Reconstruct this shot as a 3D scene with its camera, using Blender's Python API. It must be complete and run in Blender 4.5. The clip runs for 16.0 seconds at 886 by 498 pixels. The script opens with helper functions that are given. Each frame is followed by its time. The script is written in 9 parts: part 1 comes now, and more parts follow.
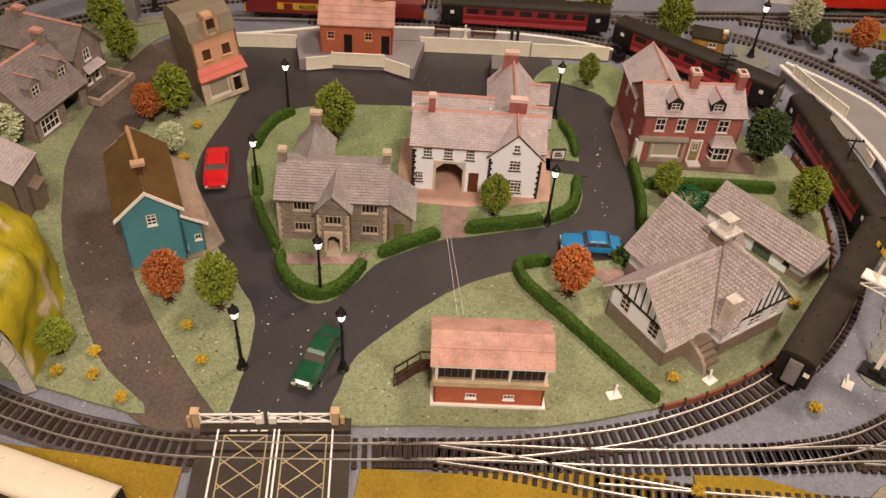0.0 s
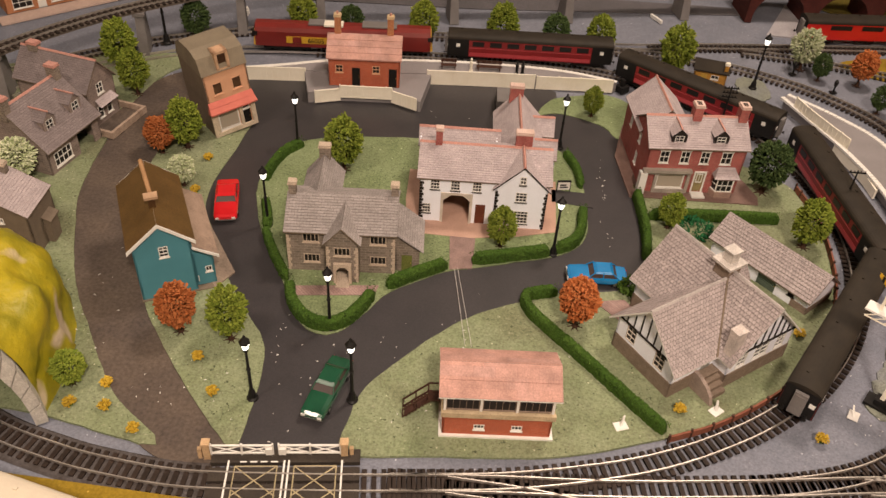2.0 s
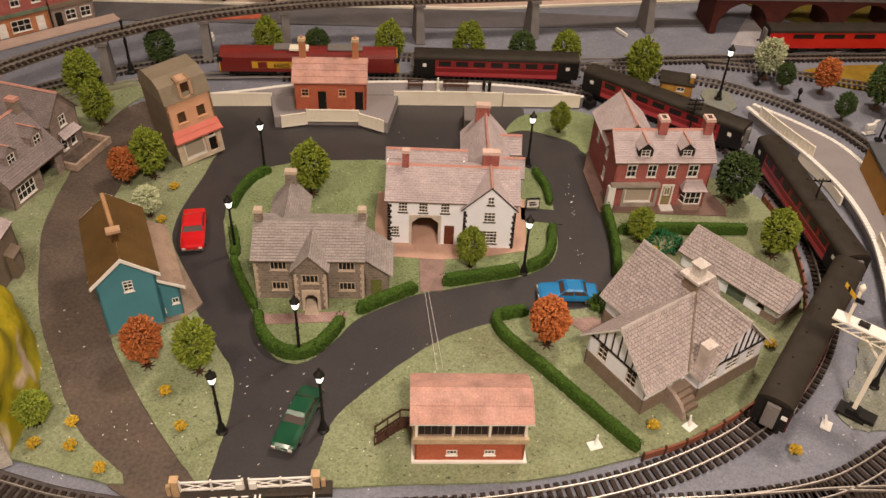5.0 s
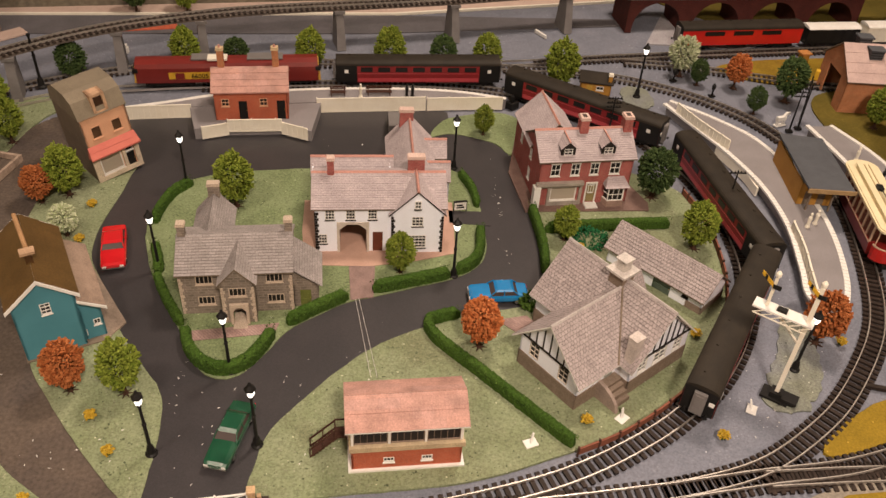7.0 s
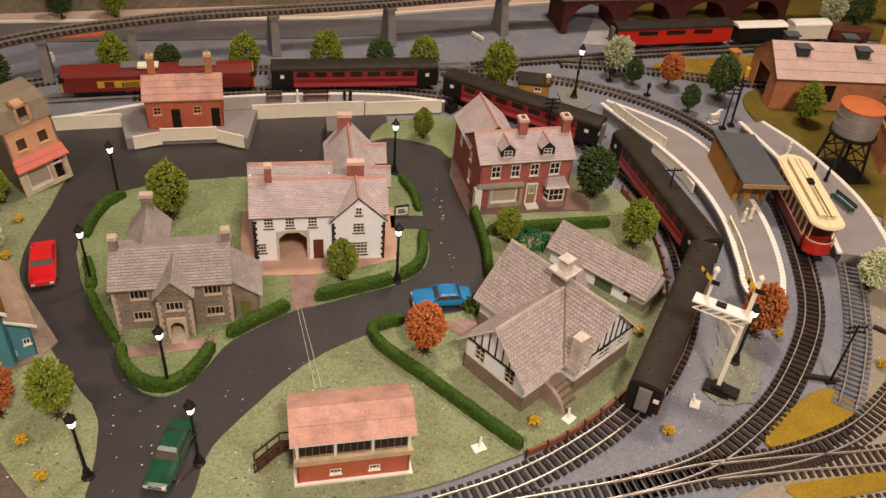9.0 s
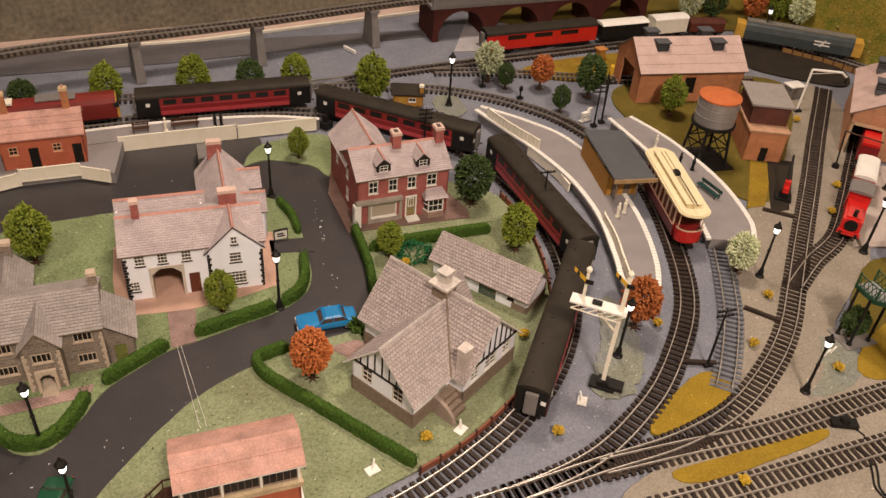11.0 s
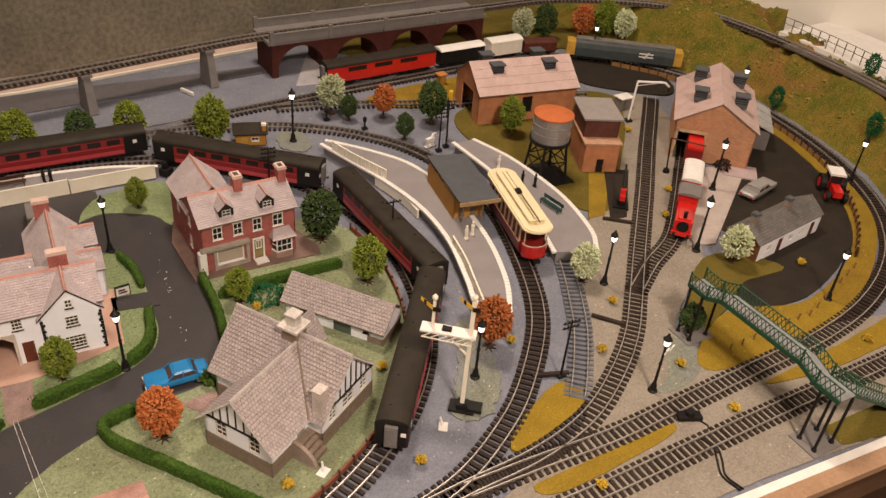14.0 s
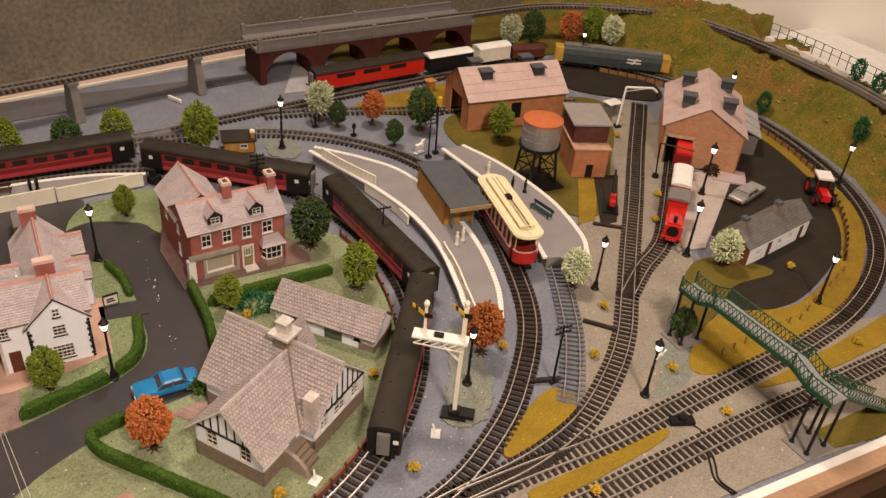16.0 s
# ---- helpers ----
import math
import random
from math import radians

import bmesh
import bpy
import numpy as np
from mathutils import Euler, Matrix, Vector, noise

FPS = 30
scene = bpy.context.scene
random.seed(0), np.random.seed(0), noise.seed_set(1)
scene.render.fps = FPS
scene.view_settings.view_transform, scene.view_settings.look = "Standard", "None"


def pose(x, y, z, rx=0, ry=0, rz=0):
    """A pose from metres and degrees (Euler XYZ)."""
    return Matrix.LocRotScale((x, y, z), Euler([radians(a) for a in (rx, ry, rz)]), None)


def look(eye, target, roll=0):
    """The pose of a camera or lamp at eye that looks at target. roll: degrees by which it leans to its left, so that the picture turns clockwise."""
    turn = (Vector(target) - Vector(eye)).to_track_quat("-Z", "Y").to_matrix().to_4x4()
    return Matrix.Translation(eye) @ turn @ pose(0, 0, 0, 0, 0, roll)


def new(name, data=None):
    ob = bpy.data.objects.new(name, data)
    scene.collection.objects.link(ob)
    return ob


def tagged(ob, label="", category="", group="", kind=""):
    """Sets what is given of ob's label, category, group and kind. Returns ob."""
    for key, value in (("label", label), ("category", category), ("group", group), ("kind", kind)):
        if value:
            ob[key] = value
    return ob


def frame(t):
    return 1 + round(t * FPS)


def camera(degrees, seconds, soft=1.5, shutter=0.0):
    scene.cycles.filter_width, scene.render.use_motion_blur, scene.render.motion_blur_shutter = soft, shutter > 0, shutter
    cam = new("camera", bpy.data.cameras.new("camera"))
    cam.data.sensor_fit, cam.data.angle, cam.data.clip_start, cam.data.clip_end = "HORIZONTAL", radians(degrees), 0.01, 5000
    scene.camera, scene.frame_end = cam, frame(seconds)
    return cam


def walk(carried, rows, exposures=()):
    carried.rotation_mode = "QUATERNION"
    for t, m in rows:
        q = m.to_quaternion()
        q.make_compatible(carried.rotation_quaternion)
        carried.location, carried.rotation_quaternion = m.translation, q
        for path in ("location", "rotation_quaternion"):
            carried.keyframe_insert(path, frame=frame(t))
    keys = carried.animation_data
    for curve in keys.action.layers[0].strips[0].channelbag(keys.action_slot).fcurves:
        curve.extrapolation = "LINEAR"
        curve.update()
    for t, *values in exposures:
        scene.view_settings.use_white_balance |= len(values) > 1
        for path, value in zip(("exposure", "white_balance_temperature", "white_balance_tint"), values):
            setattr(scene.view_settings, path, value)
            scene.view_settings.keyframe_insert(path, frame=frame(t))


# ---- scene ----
cam = camera(56.53, 16.0)
PATH = [
    (0, (0.0230, 0.0003, 0.6187), (-0.0190, 1.4891, -0.7162), 4.24),
    (0.5, (0.0181, -0.0029, 0.6217), (-0.0395, 1.4851, -0.7133), 4.34),
    (1, (0.0172, -0.0045, 0.6247), (-0.0328, 1.4880, -0.7056), 4.42),
    (1.5, (0.0176, -0.0081, 0.6281), (-0.0341, 1.4951, -0.6900), 4.16),
    (2, (0.0181, -0.0044, 0.6298), (-0.0377, 1.5250, -0.6578), 3.92),
    (2.5, (0.0164, -0.0009, 0.6322), (-0.0325, 1.5313, -0.6524), 3.74),
    (3, (0.0222, -0.0021, 0.6324), (-0.0185, 1.5339, -0.6478), 3.50),
    (5.5, (0.0337, 0.0075, 0.6358), (0.0374, 1.5622, -0.6223), 2.28),
    (6, (0.0350, 0.0072, 0.6346), (0.1053, 1.5622, -0.6212), 2.87),
    (6.5, (0.0362, 0.0083, 0.6347), (0.1777, 1.5634, -0.6150), 4.16),
    (7, (0.0382, 0.0076, 0.6349), (0.1814, 1.5670, -0.6092), 3.92),
    (7.5, (0.0387, 0.0069, 0.6351), (0.1862, 1.5668, -0.6079), 3.75),
    (8, (0.0418, 0.0078, 0.6345), (0.1981, 1.5704, -0.6039), 3.56),
    (8.5, (0.0420, 0.0118, 0.6347), (0.2770, 1.5671, -0.6006), 4.66),
    (9, (0.0430, 0.0149, 0.6326), (0.3168, 1.5669, -0.5988), 5.07),
    (9.5, (0.0457, 0.0201, 0.6331), (0.3886, 1.5613, -0.5946), 5.52),
    (9.7, (0.0531, 0.0227, 0.6355), (0.4158, 1.5595, -0.5920), 5.39),
    (12, (0.0789, 0.0183, 0.6459), (0.6792, 1.5111, -0.5419), 5.14),
    (12.5, (0.0845, 0.0210, 0.6487), (0.7322, 1.4978, -0.5344), 5.33),
    (13, (0.0900, 0.0199, 0.6505), (0.7861, 1.4813, -0.5242), 5.45),
    (13.5, (0.0991, 0.0182, 0.6542), (0.8359, 1.4643, -0.5146), 5.29),
    (14, (0.1068, 0.0136, 0.6576), (0.8871, 1.4586, -0.4840), 5.35),
    (14.5, (0.1096, 0.0108, 0.6575), (0.9109, 1.4504, -0.4762), 5.55),
    (15, (0.1096, 0.0147, 0.6556), (0.9201, 1.4517, -0.4749), 5.66),
    (15.5, (0.1081, 0.0182, 0.6554), (0.9173, 1.4575, -0.4731), 5.56),
    (16, (0.1050, 0.0167, 0.6542), (0.9142, 1.4588, -0.4708), 5.49),
]
walk(cam, [(t, look(eye, target, roll)) for t, eye, target, roll in PATH])

# ---- light ----
world = bpy.data.worlds.new("room_light")
scene.world = world
world.use_nodes = True
world.node_tree.nodes["Background"].inputs["Color"].default_value = (1.0, 0.86, 0.72, 1)
world.node_tree.nodes["Background"].inputs["Strength"].default_value = 0.01


def ceiling_area(x, y, z, size_x, size_y, watts, colour):
    data = bpy.data.lights.new("ceiling_light", "AREA")
    data.shape, data.size, data.size_y, data.energy, data.color = "RECTANGLE", size_x, size_y, watts, colour
    ob = new("ceiling_light", data)
    ob.matrix_basis = pose(x, y, z)
    return ob


WARM = (1.0, 0.803, 0.648)
ceiling_area(0.34, -0.62, 1.60, 0.24, 0.24, 46.5, WARM)
ceiling_area(-0.75, -0.10, 1.72, 0.30, 0.30, 13.0, WARM)
ceiling_area(0.55, 1.25, 1.72, 0.30, 0.30, 23.0, WARM)

# ---- geometry helpers ----


class Geo:
    """Vertices and faces of one mesh, with UVs where they are given."""

    def __init__(self):
        self.v, self.f, self.uv = [], [], []

    def face(self, pts, uv=None):
        n = len(self.v)
        self.v.extend(tuple(p) for p in pts)
        self.f.append(tuple(range(n, n + len(pts))))
        self.uv.append(uv)
        return self

    def box(self, x0, x1, y0, y1, z0, z1, m=None):
        return self.hexa([(x0, y0, z0), (x1, y0, z0), (x1, y1, z0), (x0, y1, z0), (x0, y0, z1), (x1, y0, z1), (x1, y1, z1), (x0, y1, z1)], m)

    def hexa(self, p, m=None):
        if m is not None:
            p = [m @ Vector(q) for q in p]
        n = len(self.v)
        self.v.extend(tuple(q) for q in p)
        for q in ((3, 2, 1, 0), (4, 5, 6, 7), (0, 1, 5, 4), (1, 2, 6, 5), (2, 3, 7, 6), (3, 0, 4, 7)):
            self.f.append(tuple(n + k for k in q))
            self.uv.append(None)
        return self

    def prism(self, poly, z0, z1, m=None):
        """Extrudes a counter-clockwise outline upwards."""
        m = m or Matrix()
        k, n = len(poly), len(self.v)
        self.v.extend(tuple(m @ Vector((x, y, z0))) for x, y in poly)
        self.v.extend(tuple(m @ Vector((x, y, z1))) for x, y in poly)
        self.f.append(tuple(n + i for i in reversed(range(k))))
        self.f.append(tuple(n + k + i for i in range(k)))
        self.f.extend((n + i, n + (i + 1) % k, n + k + (i + 1) % k, n + k + i) for i in range(k))
        self.uv.extend([None] * (k + 2))
        return self

    def rings(self, rings, closed=True, caps=True):
        """Skins rings of equal length."""
        n, k = len(self.v), len(rings[0])
        for r in rings:
            self.v.extend(tuple(p) for p in r)
        for a in range(len(rings) - 1):
            for b in range(k if closed else k - 1):
                c = (b + 1) % k
                self.f.append((n + a * k + b, n + a * k + c, n + (a + 1) * k + c, n + (a + 1) * k + b))
                self.uv.append(None)
        if caps and closed:
            self.f.append(tuple(n + i for i in reversed(range(k))))
            self.f.append(tuple(n + (len(rings) - 1) * k + i for i in range(k)))
            self.uv.extend([None, None])
        return self

    def tube(self, p0, p1, r0, r1=None, n=8):
        p0, p1 = Vector(p0), Vector(p1)
        r1 = r0 if r1 is None else r1
        turn = (p1 - p0).to_track_quat("Z", "Y").to_matrix()
        ring = lambda p, r: [p + turn @ Vector((r * math.cos(2 * math.pi * i / n), r * math.sin(2 * math.pi * i / n), 0)) for i in range(n)]
        return self.rings([ring(p0, r0), ring(p1, r1)])

    def lathe(self, profile, n=12, m=None):
        m = m or Matrix()
        return self.rings([[m @ Vector((r * math.cos(2 * math.pi * i / n), r * math.sin(2 * math.pi * i / n), z)) for i in range(n)] for r, z in profile])

    def course_slope(self, e0, e1, r0, r1, course=0.0045, lift=0.0005):
        """A roof slope of overlapping courses from the eave e0-e1 (left to right, seen from outside) up to the ridge r0-r1."""
        e0, e1, r0, r1 = (Vector(p) for p in (e0, e1, r0, r1))
        normal = (e1 - e0).cross(r0 - e0).normalized()
        slope = (r0 - e0).length
        k = max(2, round(slope / course))
        width, up, n = (e1 - e0).length, normal * lift, len(self.v)
        heights = []
        for i in range(k + 1):
            heights += [(i / k, -0.2), (i / k, 1.0)] if i < k else [(1.0, 0.3)]
        for t, h in heights:
            self.v += [tuple(e0.lerp(r0, t) + up * h), tuple(e1.lerp(r1, t) + up * h)]
        for i in range(len(heights) - 1):
            va, vb = heights[i][0] * slope, heights[i + 1][0] * slope
            self.f.append((n + 2 * i, n + 2 * i + 1, n + 2 * i + 3, n + 2 * i + 2))
            self.uv.append([(0, va), (width, va), (width, vb), (0, vb)])
        return self


def mesh_of(name, geo):
    me = bpy.data.meshes.new(name)
    me.from_pydata(geo.v, [], geo.f)
    if any(u is not None for u in geo.uv):
        layer = me.uv_layers.new(name="UVMap")
        i = 0
        for face, uv in zip(geo.f, geo.uv):
            for k in range(len(face)):
                layer.data[i].uv = uv[k] if uv else (0, 0)
                i += 1
    me.update()
    return me


def part(name, geo, material, parent=None, label="", smooth=False, at=None, kind=""):
    """Links a Geo as one mesh object under a thing or a part."""
    me = geo if isinstance(geo, bpy.types.Mesh) else mesh_of(name, geo)
    if not me.materials:
        me.materials.append(material)
    if smooth:
        me.polygons.foreach_set("use_smooth", [True] * len(me.polygons))
    ob = new(name, me)
    ob.parent = parent
    if at is not None:
        ob.matrix_basis = at
    return tagged(ob, label, kind=kind)


def thing(name, at, label, category, group="", kind=""):
    ob = new(name)
    ob.empty_display_size = 0.01
    ob.matrix_basis = at
    return tagged(ob, label, category, group, kind)


def spline(points, step=0.01, closed=False):
    """An even walk along a smooth curve through the points."""
    p = [Vector((*q, 0)) if len(q) == 2 else Vector(q) for q in points]
    n, out = len(p), []
    for i in range(n if closed else n - 1):
        if closed:
            a, b, c, d = p[i - 1], p[i], p[(i + 1) % n], p[(i + 2) % n]
        else:
            b, c = p[i], p[i + 1]
            a, d = (p[i - 1] if i else b * 2 - c), (p[i + 2] if i + 2 < n else c * 2 - b)
        k = max(2, int((c - b).length / step * 4))
        for j in range(k):
            t = j / k
            out.append(0.5 * ((2 * b) + (c - a) * t + (2 * a - 5 * b + 4 * c - d) * t * t + (3 * b - a - 3 * c + d) * t**3))
    out.append(out[0].copy() if closed else p[-1].copy())
    even, left = [out[0]], step
    for a, b in zip(out, out[1:]):
        d = (b - a).length
        while d >= left > 0:
            a = a.lerp(b, left / d)
            d = (b - a).length
            even.append(a.copy())
            left = step
        left -= d
    if not closed and (even[-1] - out[-1]).length > step * 0.3:
        even.append(out[-1])
    return even


def sides(line, i):
    """The heading and the left-hand side of a line at its i-th point."""
    a, b = line[max(0, i - 1)], line[min(len(line) - 1, i + 1)]
    d = (b - a).normalized()
    return d, Vector((-d.y, d.x, 0)).normalized()


# ---- materials ----


def tree_of(name):
    m = bpy.data.materials.new(name)
    m.use_nodes = True
    nt = m.node_tree
    b = nt.nodes["Principled BSDF"]
    return m, nt, b


def node(nt, kind, **values):
    n = nt.nodes.new(kind)
    for key, value in values.items():
        n.inputs[key.replace("_", " ")].default_value = value
    return n


def rgba(c):
    return (c[0], c[1], c[2], 1)


def mixed(nt, fac, a, b, blend="MIX"):
    n = nt.nodes.new("ShaderNodeMix")
    n.data_type, n.blend_type = "RGBA", blend
    for key, value in ((0, fac), (6, a), (7, b)):
        if isinstance(value, bpy.types.NodeSocket):
            nt.links.new(value, n.inputs[key])
        else:
            n.inputs[key].default_value = value if key == 0 else rgba(value)
    return n.outputs[2]


def ramped(nt, value, lo, hi):
    n = nt.nodes.new("ShaderNodeMapRange")
    n.inputs[1].default_value, n.inputs[2].default_value = lo, hi
    nt.links.new(value, n.inputs[0])
    return n.outputs[0]


def coords(nt, kind="Object"):
    return nt.nodes.new("ShaderNodeTexCoord").outputs[kind]


def noisy(nt, vector, scale, detail=4.0, rough=0.6):
    n = node(nt, "ShaderNodeTexNoise", Scale=scale, Detail=detail, Roughness=rough)
    nt.links.new(vector, n.inputs["Vector"])
    return n.outputs["Fac"]


def bumped(nt, b, height, strength, distance):
    n = node(nt, "ShaderNodeBump", Strength=strength, Distance=distance)
    nt.links.new(height, n.inputs["Height"])
    nt.links.new(n.outputs["Normal"], b.inputs["Normal"])


def surface(name, colour, second=None, rough=0.6, scale=60.0, grain=900.0, amount=0.5, bump=0.3, metal=0.0, vary=0.0, coat=0.0):
    """A paint or a plain surface: two tones mixed by blotches, with a fine grain on top."""
    m, nt, b = tree_of(name)
    second = second or tuple(c * 0.7 for c in colour)
    v = coords(nt)
    blotch = ramped(nt, noisy(nt, v, scale), 0.35, 0.68)
    col = mixed(nt, blotch, colour, second)
    fine = noisy(nt, v, grain, 3.0)
    n = nt.nodes.new("ShaderNodeMapRange")
    n.inputs[1].default_value, n.inputs[2].default_value, n.inputs[3].default_value, n.inputs[4].default_value = 0.3, 0.7, 1 - amount * 0.5, 1 + amount * 0.5
    nt.links.new(fine, n.inputs[0])
    hsv = nt.nodes.new("ShaderNodeHueSaturation")
    nt.links.new(col, hsv.inputs["Color"])
    nt.links.new(n.outputs[0], hsv.inputs["Value"])
    out = hsv.outputs["Color"]
    if vary:
        r = nt.nodes.new("ShaderNodeObjectInfo").outputs["Random"]
        k = nt.nodes.new("ShaderNodeMapRange")
        k.inputs[3].default_value, k.inputs[4].default_value = 1 - vary, 1 + vary
        nt.links.new(r, k.inputs[0])
        h2 = nt.nodes.new("ShaderNodeHueSaturation")
        nt.links.new(out, h2.inputs["Color"])
        nt.links.new(k.outputs[0], h2.inputs["Value"])
        out = h2.outputs["Color"]
    nt.links.new(out, b.inputs["Base Color"])
    b.inputs["Roughness"].default_value, b.inputs["Metallic"].default_value, b.inputs["Coat Weight"].default_value = rough, metal, coat
    b.inputs["Specular IOR Level"].default_value = 0.5 if coat or metal or rough < 0.45 else 0.2
    if bump:
        bumped(nt, b, fine, bump, 0.0006)
    return m


def masonry(name, brick, other, mortar, width, height, joint, rough=0.85, offset=0.5, stain=0.4):
    """Brick or stone courses on upright walls of any of the four facings."""
    m, nt, b = tree_of(name)
    v = coords(nt)
    sep = nt.nodes.new("ShaderNodeSeparateXYZ")
    nt.links.new(v, sep.inputs[0])
    add = nt.nodes.new("ShaderNodeMath")
    nt.links.new(sep.outputs[0], add.inputs[0])
    nt.links.new(sep.outputs[1], add.inputs[1])
    com = nt.nodes.new("ShaderNodeCombineXYZ")
    nt.links.new(add.outputs[0], com.inputs[0])
    nt.links.new(sep.outputs[2], com.inputs[1])
    t = nt.nodes.new("ShaderNodeTexBrick")
    t.offset = offset
    for key, value in (("Scale", 1.0), ("Mortar Size", joint), ("Brick Width", width), ("Row Height", height), ("Bias", 0.0), ("Mortar Smooth", 0.3)):
        t.inputs[key].default_value = value
    t.inputs["Color1"].default_value, t.inputs["Color2"].default_value, t.inputs["Mortar"].default_value = rgba(brick), rgba(other), rgba(mortar)
    nt.links.new(com.outputs[0], t.inputs["Vector"])
    blotch = ramped(nt, noisy(nt, v, 45.0), 0.3, 0.75)
    dirt = mixed(nt, blotch, (1, 1, 1), (1 - stain, 1 - stain, 1 - stain))
    grain = mixed(nt, ramped(nt, noisy(nt, v, 700.0), 0.3, 0.7), (0.75, 0.75, 0.75), (1.2, 1.2, 1.2))
    c = mixed(nt, 1.0, t.outputs["Color"], dirt, "MULTIPLY")
    c = mixed(nt, 1.0, c, grain, "MULTIPLY")
    nt.links.new(c, b.inputs["Base Color"])
    b.inputs["Roughness"].default_value = rough
    b.inputs["Specular IOR Level"].default_value = 0.25
    bumped(nt, b, t.outputs["Fac"], -0.4, 0.0005)
    return m


def tiles(name, one, two, joint, width, rows, rough=0.75, stain=0.35):
    """Roof slates: the courses are built, the upright joints and the tones are here."""
    m, nt, b = tree_of(name)
    uv = coords(nt, "UV")
    t = nt.nodes.new("ShaderNodeTexBrick")
    t.offset = 0.5
    for key, value in (("Scale", 1.0), ("Mortar Size", 0.00022), ("Brick Width", width), ("Row Height", rows), ("Bias", -0.1), ("Mortar Smooth", 0.2)):
        t.inputs[key].default_value = value
    t.inputs["Color1"].default_value, t.inputs["Color2"].default_value, t.inputs["Mortar"].default_value = rgba(one), rgba(two), rgba(joint)
    nt.links.new(uv, t.inputs["Vector"])
    v = coords(nt)
    dirt = mixed(nt, ramped(nt, noisy(nt, v, 38.0, 5.0), 0.3, 0.75), (1, 1, 1), (1 - stain, 1 - stain, 1 - stain))
    grain = mixed(nt, ramped(nt, noisy(nt, v, 600.0), 0.3, 0.7), (0.78, 0.78, 0.78), (1.18, 1.18, 1.18))
    c = mixed(nt, 1.0, t.outputs["Color"], dirt, "MULTIPLY")
    c = mixed(nt, 1.0, c, grain, "MULTIPLY")
    nt.links.new(c, b.inputs["Base Color"])
    b.inputs["Roughness"].default_value = rough
    b.inputs["Specular IOR Level"].default_value = 0.25
    bumped(nt, b, t.outputs["Fac"], -0.3, 0.0003)
    return m


def flock(name, one, two, fleck, third=None, scale=55.0, depth=1.0):
    """Scatter material: three tones, coarse flecks and a rough nap."""
    m, nt, b = tree_of(name)
    v = coords(nt)
    c = mixed(nt, ramped(nt, noisy(nt, v, scale * 0.35, 5.0), 0.35, 0.65), one, two)
    if third:
        c = mixed(nt, ramped(nt, noisy(nt, v, 9.0, 3.0), 0.5, 0.72), c, third)
    c = mixed(nt, ramped(nt, noisy(nt, v, scale * 6, 3.0), 0.60, 0.72 + 0.25 * (1 - depth)), c, fleck)
    dark = mixed(nt, ramped(nt, noisy(nt, v, 420.0, 3.0), 0.32, 0.62), (1 - 0.45 * depth,) * 3, (1 + 0.15 * depth,) * 3)
    c = mixed(nt, 1.0, c, dark, "MULTIPLY")
    vor = node(nt, "ShaderNodeTexVoronoi", Scale=110.0)
    nt.links.new(v, vor.inputs["Vector"])
    spot = nt.nodes.new("ShaderNodeMath")
    spot.operation = "LESS_THAN"
    spot.inputs[1].default_value = 0.085
    nt.links.new(vor.outputs["Distance"], spot.inputs[0])
    gate = nt.nodes.new("ShaderNodeMath")
    gate.operation = "GREATER_THAN"
    gate.inputs[1].default_value = 0.62
    sepc = nt.nodes.new("ShaderNodeSeparateColor")
    nt.links.new(vor.outputs["Color"], sepc.inputs[0])
    nt.links.new(sepc.outputs[0], gate.inputs[0])
    both = nt.nodes.new("ShaderNodeMath")
    both.operation = "MULTIPLY"
    nt.links.new(spot.outputs[0], both.inputs[0])
    nt.links.new(gate.outputs[0], both.inputs[1])
    c = mixed(nt, both.outputs[0], c, tuple(min(0.8, f * 1.6) for f in fleck))
    if depth > 0.6:
        crumb = noisy(nt, v, 230.0, 2.0)
        c = mixed(nt, ramped(nt, crumb, 0.66, 0.71), c, tuple(f * 0.35 for f in one))
    nt.links.new(c, b.inputs["Base Color"])
    b.inputs["Roughness"].default_value = 0.95
    b.inputs["Specular IOR Level"].default_value = 0.15
    bumped(nt, b, noisy(nt, v, 380.0, 5.0, 0.7), 0.9 * depth, 0.0016)
    return m


def foliage(name, one, two):
    """Leaves: every clump with a tone of its own."""
    m, nt, b = tree_of(name)
    r = nt.nodes.new("ShaderNodeNewGeometry").outputs["Random Per Island"]
    c = mixed(nt, r, one, two)
    k = nt.nodes.new("ShaderNodeMapRange")
    k.inputs[3].default_value, k.inputs[4].default_value = 0.85, 1.15
    nt.links.new(nt.nodes.new("ShaderNodeObjectInfo").outputs["Random"], k.inputs[0])
    h = nt.nodes.new("ShaderNodeHueSaturation")
    nt.links.new(c, h.inputs["Color"])
    nt.links.new(k.outputs[0], h.inputs["Value"])
    nt.links.new(h.outputs["Color"], b.inputs["Base Color"])
    b.inputs["Roughness"].default_value = 0.8
    b.inputs["Specular IOR Level"].default_value = 0.2
    return m


def glowing(name, colour, strength):
    m, nt, b = tree_of(name)
    b.inputs["Base Color"].default_value = rgba(colour)
    b.inputs["Emission Color"].default_value, b.inputs["Emission Strength"].default_value = rgba(colour), strength
    return m


def glassy(name, colour, rough=0.08):
    m, nt, b = tree_of(name)
    b.inputs["Base Color"].default_value, b.inputs["Roughness"].default_value = rgba(colour), rough
    b.inputs["Specular IOR Level"].default_value = 0.3
    return m


